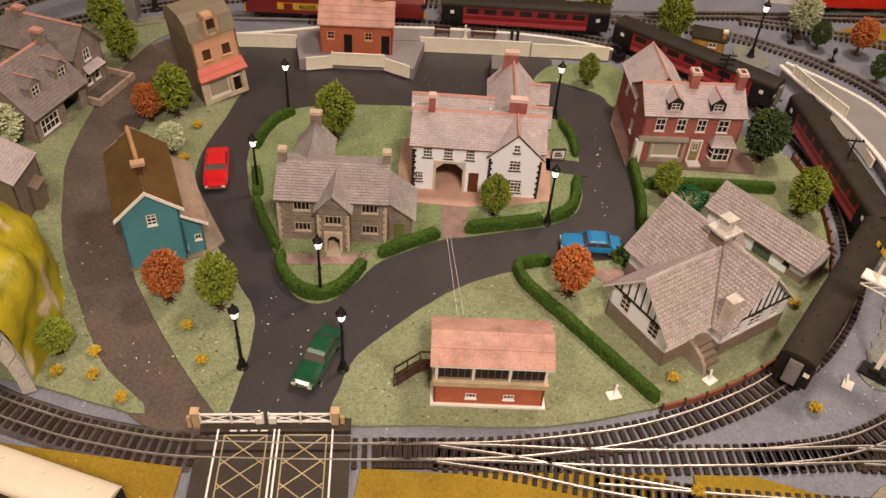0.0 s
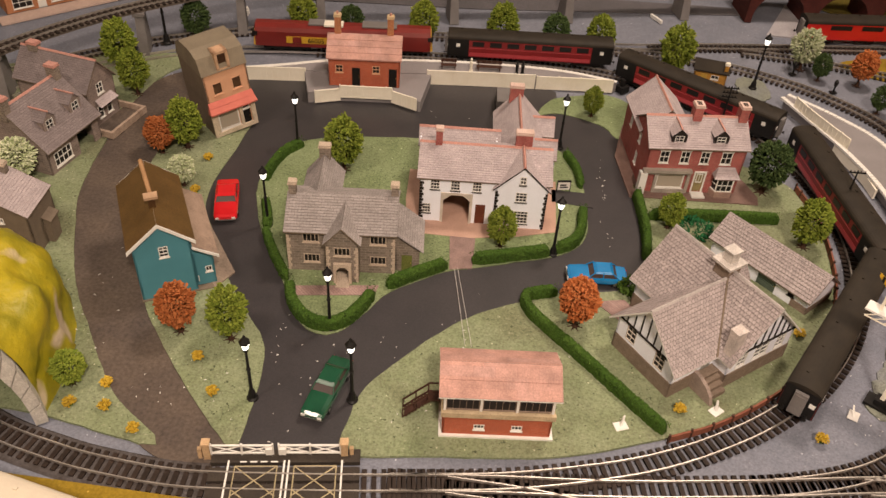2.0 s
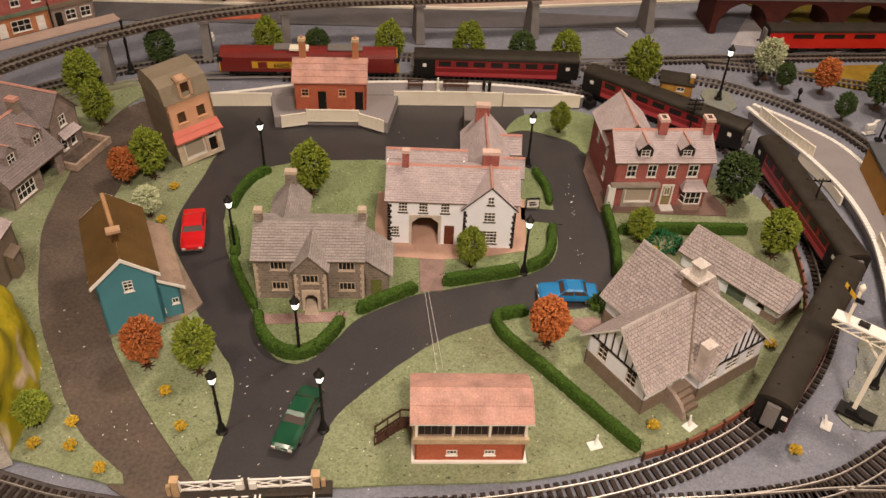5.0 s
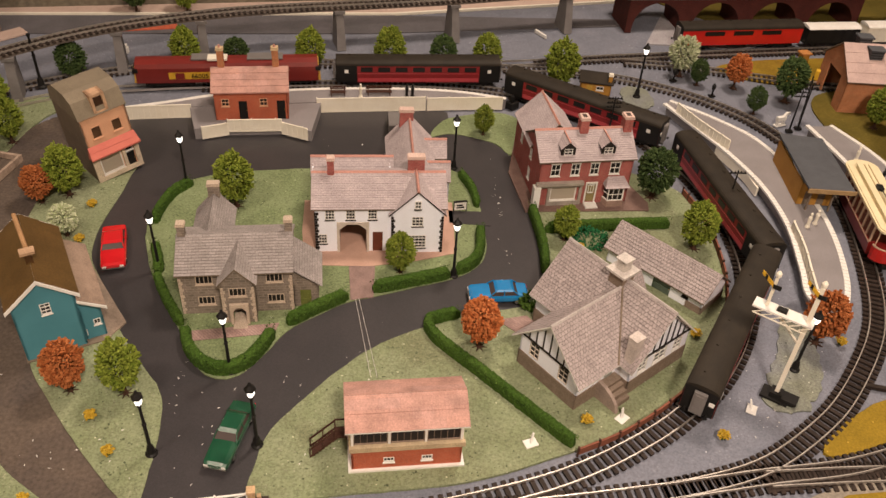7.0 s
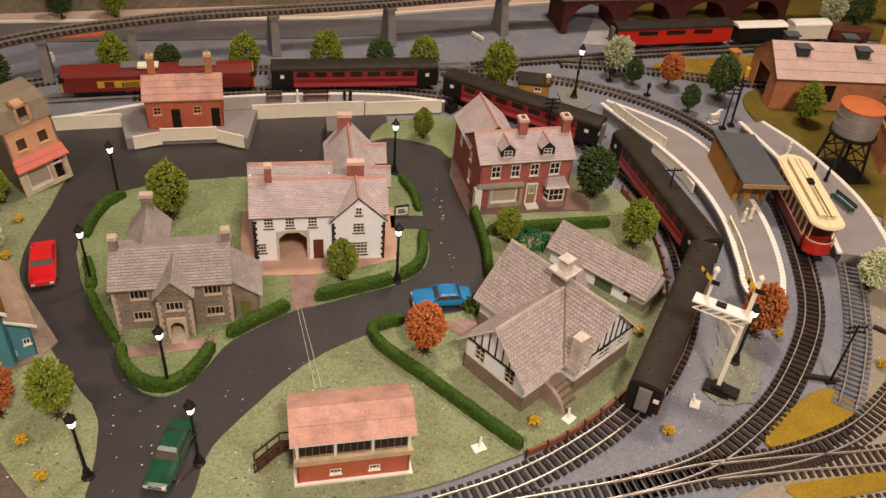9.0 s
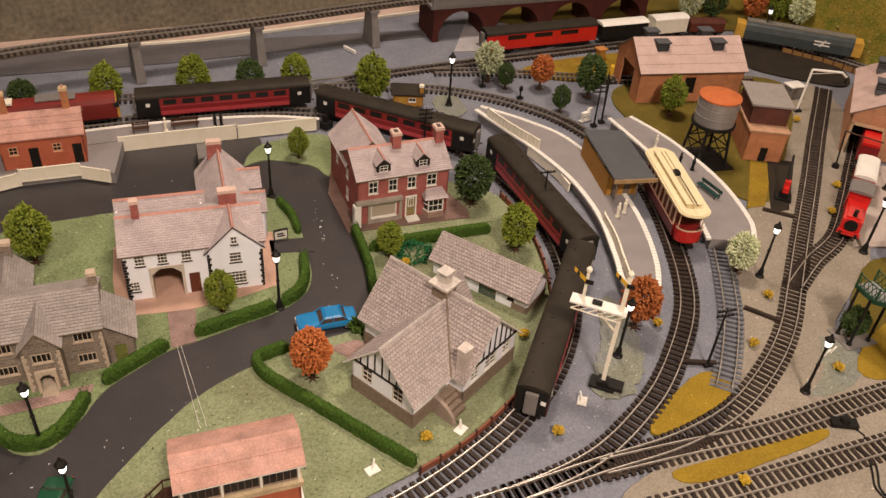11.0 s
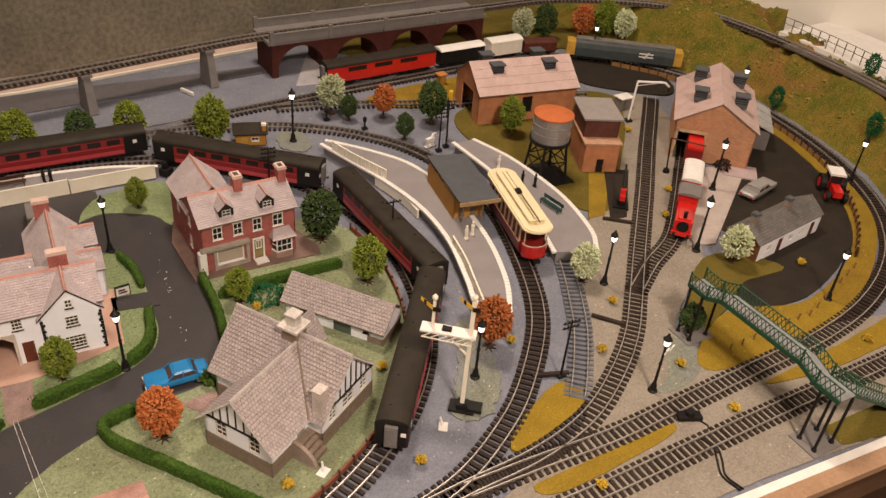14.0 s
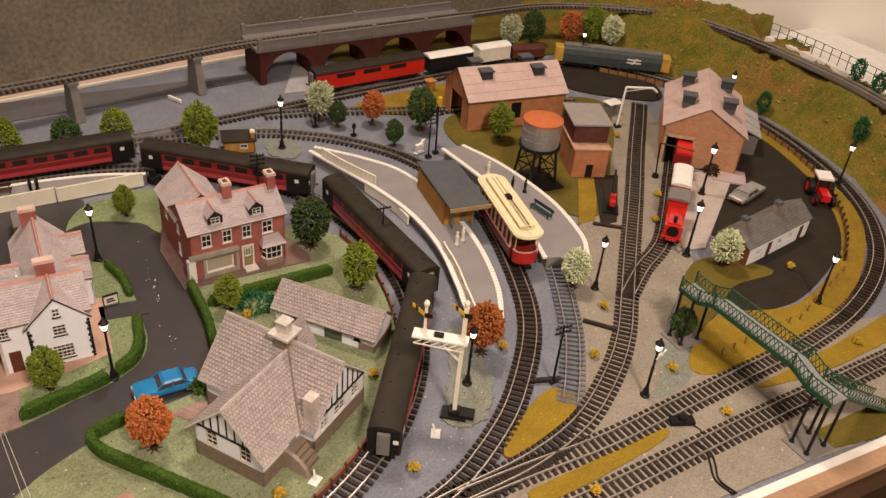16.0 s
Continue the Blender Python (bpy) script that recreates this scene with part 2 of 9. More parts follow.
GRAVEL = flock("grey_gravel", (0.175, 0.185, 0.225), (0.215, 0.222, 0.265), (0.36, 0.36, 0.40), scale=60, depth=0.45)
SAND = flock("beige_gravel", (0.250, 0.218, 0.178), (0.305, 0.268, 0.222), (0.46, 0.40, 0.33), scale=60, depth=0.5)
GRASS = flock("grass_scatter", (0.225, 0.262, 0.145), (0.265, 0.295, 0.18), (0.40, 0.40, 0.28), (0.175, 0.18, 0.105), depth=0.7)
THIN = flock("thin_grass_scatter", (0.205, 0.215, 0.185), (0.235, 0.245, 0.190), (0.40, 0.40, 0.34), (0.215, 0.225, 0.235), depth=0.65)
LUSH = flock("lush_grass_scatter", (0.195, 0.245, 0.120), (0.235, 0.285, 0.150), (0.35, 0.38, 0.23), (0.14, 0.17, 0.085), depth=0.7)
OLIVE = flock("olive_grass_mat", (0.115, 0.090, 0.018), (0.150, 0.112, 0.022), (0.19, 0.15, 0.035), depth=0.5)
MUSTARD = flock("mustard_grass_mat", (0.30, 0.195, 0.022), (0.235, 0.155, 0.018), (0.38, 0.25, 0.05), (0.22, 0.13, 0.02), depth=0.5)
HILLSIDE = flock("hillside_scatter", (0.11, 0.125, 0.016), (0.24, 0.165, 0.03), (0.28, 0.22, 0.07), (0.27, 0.125, 0.042), scale=70)
ASPHALT = surface("road_card", (0.037, 0.034, 0.037), (0.047, 0.042, 0.045), rough=0.42, scale=14, grain=700, amount=0.4, bump=0.15)
LANE = surface("brown_lane_card", (0.125, 0.096, 0.076), (0.080, 0.063, 0.055), rough=0.7, scale=14, grain=260, amount=0.5, bump=0.25)
TARMAC = surface("yard_tarmac", (0.021, 0.017, 0.013), (0.032, 0.024, 0.017), rough=0.8, scale=25, grain=700, bump=0.5)
PLATFORM = surface("platform_asphalt", (0.26, 0.24, 0.245), (0.225, 0.207, 0.21), rough=0.8, scale=22, grain=800, amount=0.35)
SLEEPER = surface("sleeper_plastic", (0.024, 0.017, 0.014), (0.040, 0.027, 0.021), rough=0.55, scale=120, grain=1500, vary=0.25)
RAIL = surface("nickel_rail", (0.62, 0.575, 0.53), (0.46, 0.41, 0.37), rough=0.38, scale=40, metal=0.7, bump=0.0)
WHITE_WALL = surface("white_render", (0.87, 0.89, 0.97), (0.82, 0.83, 0.90), rough=0.8, scale=40, grain=900, amount=0.16)
TRIM = surface("white_trim", (0.80, 0.78, 0.75), (0.72, 0.69, 0.64), rough=0.6, amount=0.1, bump=0.0)
CREAM = surface("cream_plastic", (0.84, 0.79, 0.68), (0.78, 0.72, 0.60), rough=0.45, scale=50, amount=0.12, bump=0.03)
STONE = masonry("cottage_stone", (0.30, 0.245, 0.20), (0.20, 0.165, 0.135), (0.34, 0.28, 0.23), 0.0075, 0.0036, 0.0005, offset=0.37)
BRICK = masonry("red_brick", (0.47, 0.115, 0.105), (0.37, 0.085, 0.080), (0.44, 0.22, 0.18), 0.0032, 0.0011, 0.00016)
SCARLET_BRICK = masonry("scarlet_brick", (0.55, 0.125, 0.060), (0.45, 0.10, 0.05), (0.48, 0.19, 0.12), 0.0032, 0.0011, 0.00016, stain=0.25)
ORANGE_BRICK = masonry("orange_brick", (0.60, 0.235, 0.105), (0.52, 0.19, 0.085), (0.58, 0.32, 0.18), 0.0034, 0.0012, 0.00016)
BUFF_BRICK = masonry("buff_stone_blocks", (0.58, 0.29, 0.155), (0.48, 0.22, 0.115), (0.56, 0.35, 0.23), 0.0055, 0.0028, 0.0003, stain=0.2)
VIADUCT_BRICK = masonry("dark_viaduct_brick", (0.115, 0.026, 0.020), (0.085, 0.020, 0.016), (0.075, 0.024, 0.020), 0.004, 0.0014, 0.0002)
SLATE = tiles("grey_slate", (0.53, 0.45, 0.46), (0.47, 0.40, 0.41), (0.385, 0.33, 0.33), 0.0060, 0.0030, stain=0.3)
DULL_SLATE = tiles("dull_mauve_slate", (0.27, 0.225, 0.225), (0.225, 0.185, 0.185), (0.15, 0.125, 0.12), 0.0060, 0.0030, stain=0.3)
STONE_SLATE = tiles("stone_slate", (0.37, 0.33, 0.32), (0.30, 0.27, 0.26), (0.22, 0.19, 0.18), 0.0070, 0.0034, stain=0.3)
SHINGLE = tiles("brown_shingle", (0.44, 0.375, 0.365), (0.34, 0.29, 0.285), (0.13, 0.105, 0.10), 0.0040, 0.0042, stain=0.2)
MOTTLED = tiles("mottled_pink_tile", (0.60, 0.34, 0.28), (0.56, 0.34, 0.30), (0.52, 0.29, 0.25), 0.0200, 0.0100, stain=0.5)
PALE_TILE = tiles("pale_pink_slate", (0.56, 0.41, 0.38), (0.59, 0.44, 0.40), (0.54, 0.39, 0.36), 0.03, 0.02, stain=0.22)
BROWN_ROOF = tiles("olive_brown_roof", (0.135, 0.078, 0.026), (0.128, 0.072, 0.024), (0.115, 0.065, 0.022), 0.03, 0.02, rough=0.4)
RIDGE = surface("red_ridge_tile", (0.55, 0.29, 0.24), (0.48, 0.24, 0.20), rough=0.75)
BLUE_WALL = surface("teal_plastic", (0.085, 0.255, 0.315), (0.075, 0.23, 0.285), rough=0.45, scale=30, amount=0.1, bump=0.03)
PEACH = surface("peach_render", (0.70, 0.40, 0.25), (0.62, 0.34, 0.21), rough=0.7, scale=40, amount=0.12)
PINK_ROOF = surface("pink_awning", (0.58, 0.17, 0.13), (0.52, 0.14, 0.11), rough=0.7, scale=40, amount=0.15)
GREY_BROWN = surface("grey_brown_card", (0.20, 0.155, 0.115), (0.16, 0.125, 0.095), rough=0.8, scale=60, amount=0.35)
PLINTH = surface("brown_plinth", (0.20, 0.15, 0.115), (0.26, 0.20, 0.155), rough=0.85, scale=150, amount=0.5)
TIMBER_DARK = surface("black_timber", (0.025, 0.02, 0.018), rough=0.7, bump=0.1)
PANE = glassy("dark_pane", (0.014, 0.012, 0.012), 0.30)
PALE_PANE = glassy("pale_pane", (0.42, 0.36, 0.29), 0.3)
BLACK = surface("black_plastic", (0.010, 0.009, 0.009), (0.015, 0.014, 0.013), rough=0.5, bump=0.05)
COACH_RED = surface("maroon_paint", (0.24, 0.016, 0.018), (0.18, 0.013, 0.015), rough=0.4, scale=40, amount=0.12, bump=0.02)
LOCO_RED = surface("loco_maroon_paint", (0.19, 0.022, 0.018), (0.15, 0.018, 0.015), rough=0.35, scale=30, amount=0.15, bump=0.02)
BRIGHT_RED = surface("bright_red_paint", (0.62, 0.018, 0.015), (0.52, 0.014, 0.012), rough=0.3, scale=30, amount=0.06, bump=0.0, coat=0.4)
COACH_ROOF = surface("coach_roof_grey", (0.034, 0.027, 0.020), (0.022, 0.018, 0.014), rough=0.6, scale=40, amount=0.2, bump=0.03)
CAP_STONE = surface("chimney_cap_stone", (0.66, 0.50, 0.44), (0.56, 0.40, 0.34), rough=0.8)
CAR_GLASS = glassy("car_glass", (0.060, 0.042, 0.038), 0.35)
GOLD = surface("gold_lining", (0.62, 0.36, 0.06), rough=0.4, bump=0.0)
HEDGE = flock("hedge_flock", (0.040, 0.085, 0.012), (0.060, 0.115, 0.018), (0.10, 0.17, 0.03), scale=120)
BARK = surface("bark", (0.07, 0.035, 0.022), (0.045, 0.024, 0.016), rough=0.9, scale=200)
LEAF_GREEN = foliage("leaf_green", (0.115, 0.160, 0.016), (0.235, 0.275, 0.040))
LEAF_HEDGE = foliage("leaf_hedge", (0.035, 0.075, 0.010), (0.075, 0.13, 0.022))
LEAF_DARK = foliage("leaf_dark_green", (0.034, 0.062, 0.018), (0.072, 0.108, 0.034))
LEAF_PINE = foliage("leaf_bottle_green", (0.012, 0.085, 0.030), (0.020, 0.13, 0.045))
LEAF_RUST = foliage("leaf_rust", (0.34, 0.095, 0.026), (0.46, 0.16, 0.055))
LEAF_PALE = foliage("leaf_pale_blossom", (0.34, 0.40, 0.20), (0.66, 0.67, 0.48))
LEAF_YELLOW = foliage("leaf_yellow", (0.42, 0.26, 0.02), (0.58, 0.40, 0.05))
LAMP_GLOW = glowing("lamp_globe", (1.0, 0.95, 0.86), 2.2)
WOOD = surface("pale_wood", (0.40, 0.25, 0.155), (0.34, 0.21, 0.13), rough=0.5, scale=12, grain=300, amount=0.25)
GREY_PLASTIC = surface("grey_plastic", (0.20, 0.185, 0.18), (0.17, 0.155, 0.15), rough=0.55, amount=0.2)
DARK_GREY = surface("dark_grey_plastic", (0.095, 0.10, 0.112), (0.080, 0.084, 0.094), rough=0.6, amount=0.2)
GREEN_PAINT = surface("dark_green_paint", (0.010, 0.075, 0.035), (0.012, 0.06, 0.03), rough=0.4, amount=0.1, bump=0.0)

# ---- the room and the board ----
AXIS = 6.0  # the layout lies turned by this much

tagged(part("ground", Geo().prism([(-1.05, 0.262), (0.30, 0.262), (0.30, 0.352), (1.80, 0.352), (1.80, 1.80), (-1.05, 1.80)], -0.030, -0.0015), GRAVEL), "grey gravel-covered baseboard of a model railway", "baseboard", kind="structure")
tagged(part("floor", Geo().box(-2.2, 2.6, -1.6, 2.2, -0.90, -0.88), surface("carpet", (0.16, 0.12, 0.09), rough=0.95, scale=30)), "plain brown carpet floor under the layout", "floor", kind="structure")
tagged(part("ceiling", Geo().box(-2.2, 2.6, -1.6, 2.2, 1.80, 1.84), surface("ceiling_paint", (0.58, 0.54, 0.48), rough=0.9)), "plain off-white painted ceiling", "ceiling", kind="structure")
PAINTED_WALL = surface("wall_paint", (0.42, 0.37, 0.31), (0.38, 0.34, 0.28), rough=0.85, scale=6, amount=0.06, bump=0.02)
for label, x0, x1, y0, y1 in (("wall_south", -2.2, 2.6, -1.64, -1.6), ("wall_west", -2.24, -2.2, -1.6, 2.2), ("wall_north", -2.2, 2.6, 2.2, 2.24), ("wall_east", 2.6, 2.64, -1.6, 2.2)):
    tagged(part(label, Geo().box(x0, x1, y0, y1, -0.9, 1.8), PAINTED_WALL), "plain beige painted room wall", "wall", kind="structure")
wall = part("wall_panel", Geo().box(-0.02, 0.9, 0, 0.02, -0.1, 0.9).box(0.30, 0.302, -0.0006, 0, -0.1, 0.9).box(0.60, 0.602, -0.0006, 0, -0.1, 0.9), surface("white_panel", (0.80, 0.76, 0.70), (0.76, 0.72, 0.66), rough=0.7, scale=8, amount=0.05, bump=0.0))
wall.matrix_basis = pose(1.56, 1.52, 0, 0, 0, -64)
tagged(wall, "white boarded wall panel with upright joints behind the hills", "wall panel", kind="structure")
scene_back = surface("painted_woodland", (0.190, 0.168, 0.125), (0.130, 0.116, 0.090), rough=0.75, scale=9, grain=110, amount=0.6, bump=0.0)
back = part("backdrop", Geo().box(-1.8, 1.18, 0, 0.006, -0.02, 0.55), scene_back)
back.matrix_basis = pose(0.35, 1.635, 0, 0, 0, 8)
tagged(back, "dim backscene board painted with blurred dark woodland", "backdrop", kind="structure")

edge = thing("table_edge", pose(0, 0, 0), "pale wooden rail with a white strip along the board's front", "edge rail", kind="structure")
part("white_strip", Geo().box(0.29, 1.80, 0.3415, 0.3518, -0.030, 0.003), TRIM, edge)
part("wood_rail", Geo().box(0.29, 1.80, 0.322, 0.3405, -0.045, 0.005), WOOD, edge)
part("fascia", Geo().box(0.29, 1.80, 0.305, 0.3215, -0.60, -0.004), surface("brown_fascia", (0.055, 0.028, 0.015), rough=0.5, scale=8), edge)


def outline(points, step=0.012, wobble=0.0, seed=0):
    line = spline(points, step, closed=True)[:-1]
    if wobble:
        line = [p + Vector((noise.noise((p.x * 90, p.y * 90, seed)), noise.noise((p.x * 90, p.y * 90, seed + 7)), 0)) * wobble for p in line]
    area = sum(a.x * b.y - b.x * a.y for a, b in zip(line, line[1:] + line[:1]))
    return [(p.x, p.y) for p in (line if area > 0 else line[::-1])]


def patch(name, points, top, material, label, category, step=0.012, wobble=0.0012, smooth=True, grow=0.0):
    poly = outline(points, step, wobble, len(name)) if smooth else points
    if grow:
        n = len(poly)
        ahead = [Vector((poly[(i + 1) % n][0] - poly[i - 1][0], poly[(i + 1) % n][1] - poly[i - 1][1])).normalized() for i in range(n)]
        poly = [(p[0] + d.y * grow, p[1] - d.x * grow) for p, d in zip(poly, ahead)]
    return tagged(part(name, Geo().prism(poly, -0.0012, top), material), label, category, kind="structure")


ROAD = [(-0.172, 0.437), (-0.176, 0.50), (-0.185, 0.575), (-0.245, 0.66), (-0.285, 0.735), (-0.308, 0.80), (-0.305, 0.87), (-0.298, 0.96), (-0.302, 1.01), (-0.345, 1.07), (-0.35, 1.13),
        (-0.10, 1.14), (0.10, 1.155), (0.13, 1.12), (0.11, 1.075), (0.17, 1.07), (0.215, 1.02), (0.222, 0.95), (0.232, 0.88), (0.235, 0.76), (0.215, 0.70), (0.15, 0.69), (0.085, 0.665), (0.022, 0.63),
        (-0.02, 0.588), (-0.055, 0.545), (-0.073, 0.515), (-0.078, 0.48), (-0.076, 0.442)]
patch("road", ROAD, 0.0006, ASPHALT, "dark card road looping round the village green", "road", grow=0.006)
patch("lane", [(-0.18, 0.430), (-0.24, 0.497), (-0.288, 0.558), (-0.325, 0.61), (-0.375, 0.72), (-0.402, 0.82), (-0.40, 0.90), (-0.385, 0.98), (-0.335, 1.05), (-0.345, 1.11), (-0.44, 1.10), (-0.475, 1.02), (-0.47, 0.89), (-0.462, 0.79), (-0.44, 0.72), (-0.40, 0.63), (-0.362, 0.565), (-0.305, 0.485), (-0.24, 0.428)], 0.0003, LANE, "worn brown earth lane", "lane", grow=0.008)
ISLAND = [(-0.223, 0.942), (-0.178, 0.962), (-0.125, 0.971), (-0.068, 0.977), (0.04, 0.985), (0.12, 0.985), (0.150, 0.958), (0.163, 0.915), (0.166, 0.84), (0.165, 0.80), (0.152, 0.768), (0.119, 0.745), (0.079, 0.731), (0.026, 0.712),
          (0.0, 0.704), (-0.036, 0.680), (-0.065, 0.657), (-0.085, 0.622), (-0.105, 0.594), (-0.123, 0.586), (-0.146, 0.596), (-0.166, 0.628), (-0.181, 0.660), (-0.213, 0.715), (-0.232, 0.756), (-0.252, 0.82), (-0.255, 0.867), (-0.245, 0.911)]
patch("lawn_green", ISLAND, 0.0016, LUSH, "grass-scatter village green between the roads", "lawn")
patch("lawn_strip", [(-0.30, 0.99), (-0.301, 0.956), (-0.304, 0.909), (-0.309, 0.865), (-0.311, 0.819), (-0.304, 0.776), (-0.281, 0.733), (-0.244, 0.660), (-0.204, 0.602), (-0.183, 0.574), (-0.173, 0.538), (-0.171, 0.498), (-0.172, 0.445), (-0.18, 0.436),
                     (-0.239, 0.500), (-0.288, 0.562), (-0.32, 0.61), (-0.37, 0.72), (-0.398, 0.824), (-0.402, 0.90), (-0.385, 0.96), (-0.345, 1.0)], 0.0016, GRASS, "narrow grass strip between the road and the lane", "lawn")
patch("lawn_meadow", [(-0.076, 0.443), (-0.077, 0.484), (-0.070, 0.517), (-0.047, 0.551), (-0.016, 0.589), (0.024, 0.629), (0.064, 0.654), (0.085, 0.664), (0.13, 0.685), (0.20, 0.70), (0.232, 0.75), (0.235, 0.85), (0.226, 0.94), (0.222, 0.98), (0.25, 1.0),
                      (0.36, 0.99), (0.43, 0.955), (0.462, 0.90), (0.463, 0.823), (0.452, 0.745), (0.418, 0.660), (0.377, 0.60), (0.327, 0.553), (0.273, 0.518), (0.224, 0.496), (0.12, 0.462), (0.0, 0.448)], 0.0014, GRASS, "pale flecked grass round the signal box and the tudor house", "lawn")
patch("lawn_station", [(0.104, 1.067), (0.138, 1.080), (0.20, 1.055), (0.222, 1.022), (0.27, 1.05), (0.262, 1.10), (0.222, 1.145), (0.16, 1.135), (0.125, 1.115)], 0.0016, LUSH, "small grass corner by the station", "lawn")
patch("lawn_lane", [(-0.245, 0.432), (-0.307, 0.487), (-0.364, 0.568), (-0.404, 0.63), (-0.443, 0.72), (-0.467, 0.79), (-0.478, 0.88), (-0.482, 1.0), (-0.45, 1.12), (-0.36, 1.14), (-0.40, 1.17), (-0.60, 1.13), (-0.80, 0.98), (-0.80, 0.55), (-0.50, 0.47), (-0.36, 0.452)], 0.0014, GRASS, "grass-scatter verge beside the brown lane", "lawn")
patch("inn_yard", [(-0.066, 0.90), (-0.064, 0.835), (-0.056, 0.768), (0.02, 0.766), (0.08, 0.778), (0.126, 0.793), (0.128, 0.90)], 0.0022, surface("pink_paving_card", (0.50, 0.32, 0.25), (0.43, 0.27, 0.21), rough=0.8, scale=50, amount=0.4), "pink paved yard round the white inn", "paving", smooth=False)
patch("cobbled_path", [(-0.003, 0.766), (0.028, 0.766), (0.027, 0.712), (0.001, 0.706)], 0.0026, masonry("pink_cobbles", (0.42, 0.29, 0.26), (0.34, 0.22, 0.20), (0.28, 0.19, 0.17), 0.004, 0.003, 0.0005), "pink cobbled path through the hedge", "path", smooth=False)
patch("garden_path", [(-0.168, 0.655), (-0.075, 0.668), (-0.078, 0.652), (-0.166, 0.640)], 0.0024, masonry("pink_garden_cobbles", (0.42, 0.29, 0.26), (0.34, 0.22, 0.20), (0.28, 0.19, 0.17), 0.004, 0.003, 0.0005), "pink cobbled path across the cottage garden", "path", smooth=False)
patch("drive", [(0.122, 0.855), (0.175, 0.850), (0.175, 0.880), (0.122, 0.882)], 0.0022, ASPHALT, "short dark drive behind the white inn", "drive", smooth=False)
patch("tudor_path", [(0.165, 0.675), (0.20, 0.682), (0.215, 0.66), (0.195, 0.645)], 0.0022, masonry("path_cobbles", (0.42, 0.29, 0.26), (0.34, 0.22, 0.20), (0.28, 0.19, 0.17), 0.004, 0.003, 0.0005), "pink cobbled path to the tudor house", "path", smooth=False)
patch("house_pavement", [(0.212, 0.975), (0.224, 0.882), (0.392, 0.888), (0.395, 0.905), (0.375, 0.96), (0.23, 1.06)], 0.0030, surface("brown_pavement", (0.16, 0.10, 0.085), (0.20, 0.13, 0.11), rough=0.8, scale=50), "dark brown pavement round the red brick house", "pavement", smooth=False)
patch("blue_house_paving", [(-0.252, 0.640), (-0.238, 0.668), (-0.295, 0.755), (-0.325, 0.745)], 0.0028, surface("grey_paving", (0.30, 0.23, 0.18), rough=0.8), "grey-brown paved strip beside the teal house", "paving", smooth=False)

# the right-hand side
patch("yard_gravel", [(0.40, 0.42), (0.47, 0.455), (0.56, 0.495), (0.59, 0.535), (0.655, 0.62), (0.705, 0.72), (0.74, 0.80), (0.82, 0.86), (0.93, 1.0), (1.02, 1.12), (1.10, 1.20), (1.17, 1.18), (1.12, 1.02), (1.02, 0.88), (0.96, 0.79), (0.90, 0.70), (0.82, 0.64), (0.76, 0.585), (0.77, 0.53), (0.95, 0.525), (1.15, 0.50), (1.30, 0.50), (1.30, 0.36), (0.70, 0.36), (0.42, 0.36)], 0.0008, SAND, "beige gravel of the goods yard", "gravel")
patch("yard_tarmac", [(0.985, 0.80), (1.121, 0.925), (1.20, 0.99), (1.32, 1.01), (1.335, 0.93), (1.30, 0.80), (1.20, 0.69), (1.10, 0.625), (0.97, 0.578), (0.86, 0.60), (0.92, 0.66), (0.985, 0.72)], 0.0006, TARMAC, "black tarmac yard by the engine shed", "yard")
patch("yard_concrete", [(0.90, 0.735), (0.945, 0.725), (1.16, 0.895), (1.05, 0.93)], 0.0016, surface("pale_concrete", (0.46, 0.40, 0.36), (0.40, 0.34, 0.31), rough=0.85, scale=40), "pale concrete apron before the engine shed", "apron", smooth=False)
patch("grass_mat_loop", [(0.745, 0.525), (0.77, 0.505), (0.86, 0.512), (0.97, 0.525), (1.07, 0.562), (1.17, 0.625), (1.25, 0.70), (1.30, 0.80), (1.33, 0.93), (1.325, 1.03), (1.31, 1.03), (1.30, 0.93), (1.262, 0.80), (1.19, 0.69), (1.10, 0.62), (0.97, 0.572), (0.86, 0.592), (0.79, 0.565)], 0.0018, MUSTARD, "mustard grass mat inside the loop of track", "grass mat")
patch("grass_mat_bothy", [(0.78, 0.57), (0.86, 0.60), (0.92, 0.635), (1.0, 0.64), (0.96, 0.69), (0.90, 0.70), (0.82, 0.635)], 0.0022, OLIVE, "dark olive grass mat by the white cottage", "grass mat")
patch("grass_mat_wedge", [(0.563, 0.557), (0.585, 0.543), (0.580, 0.522), (0.53, 0.500), (0.474, 0.486), (0.472, 0.500), (0.51, 0.53)], 0.0020, MUSTARD, "mustard grass wedge between two tracks", "grass mat", step=0.006)
patch("grass_mat_long", [(0.465, 0.440), (0.53, 0.447), (0.60, 0.453), (0.652, 0.457), (0.64, 0.444), (0.537, 0.427), (0.48, 0.424)], 0.0020, MUSTARD, "long mustard grass patch between the tracks", "grass mat", step=0.006)
patch("grass_mat_right", [(0.80, 0.468), (0.90, 0.482), (1.02, 0.50), (1.20, 0.53), (1.25, 0.49), (1.05, 0.47), (0.90, 0.458)], 0.0020, MUSTARD, "mustard grass patch beside the loop track", "grass mat", step=0.006)
patch("grass_mat_corner", [(0.80, 0.385), (0.88, 0.392), (1.1, 0.40), (1.3, 0.40), (1.3, 0.356), (0.86, 0.356)], 0.0020, OLIVE, "olive grass strip along the board's front", "grass mat", step=0.006)
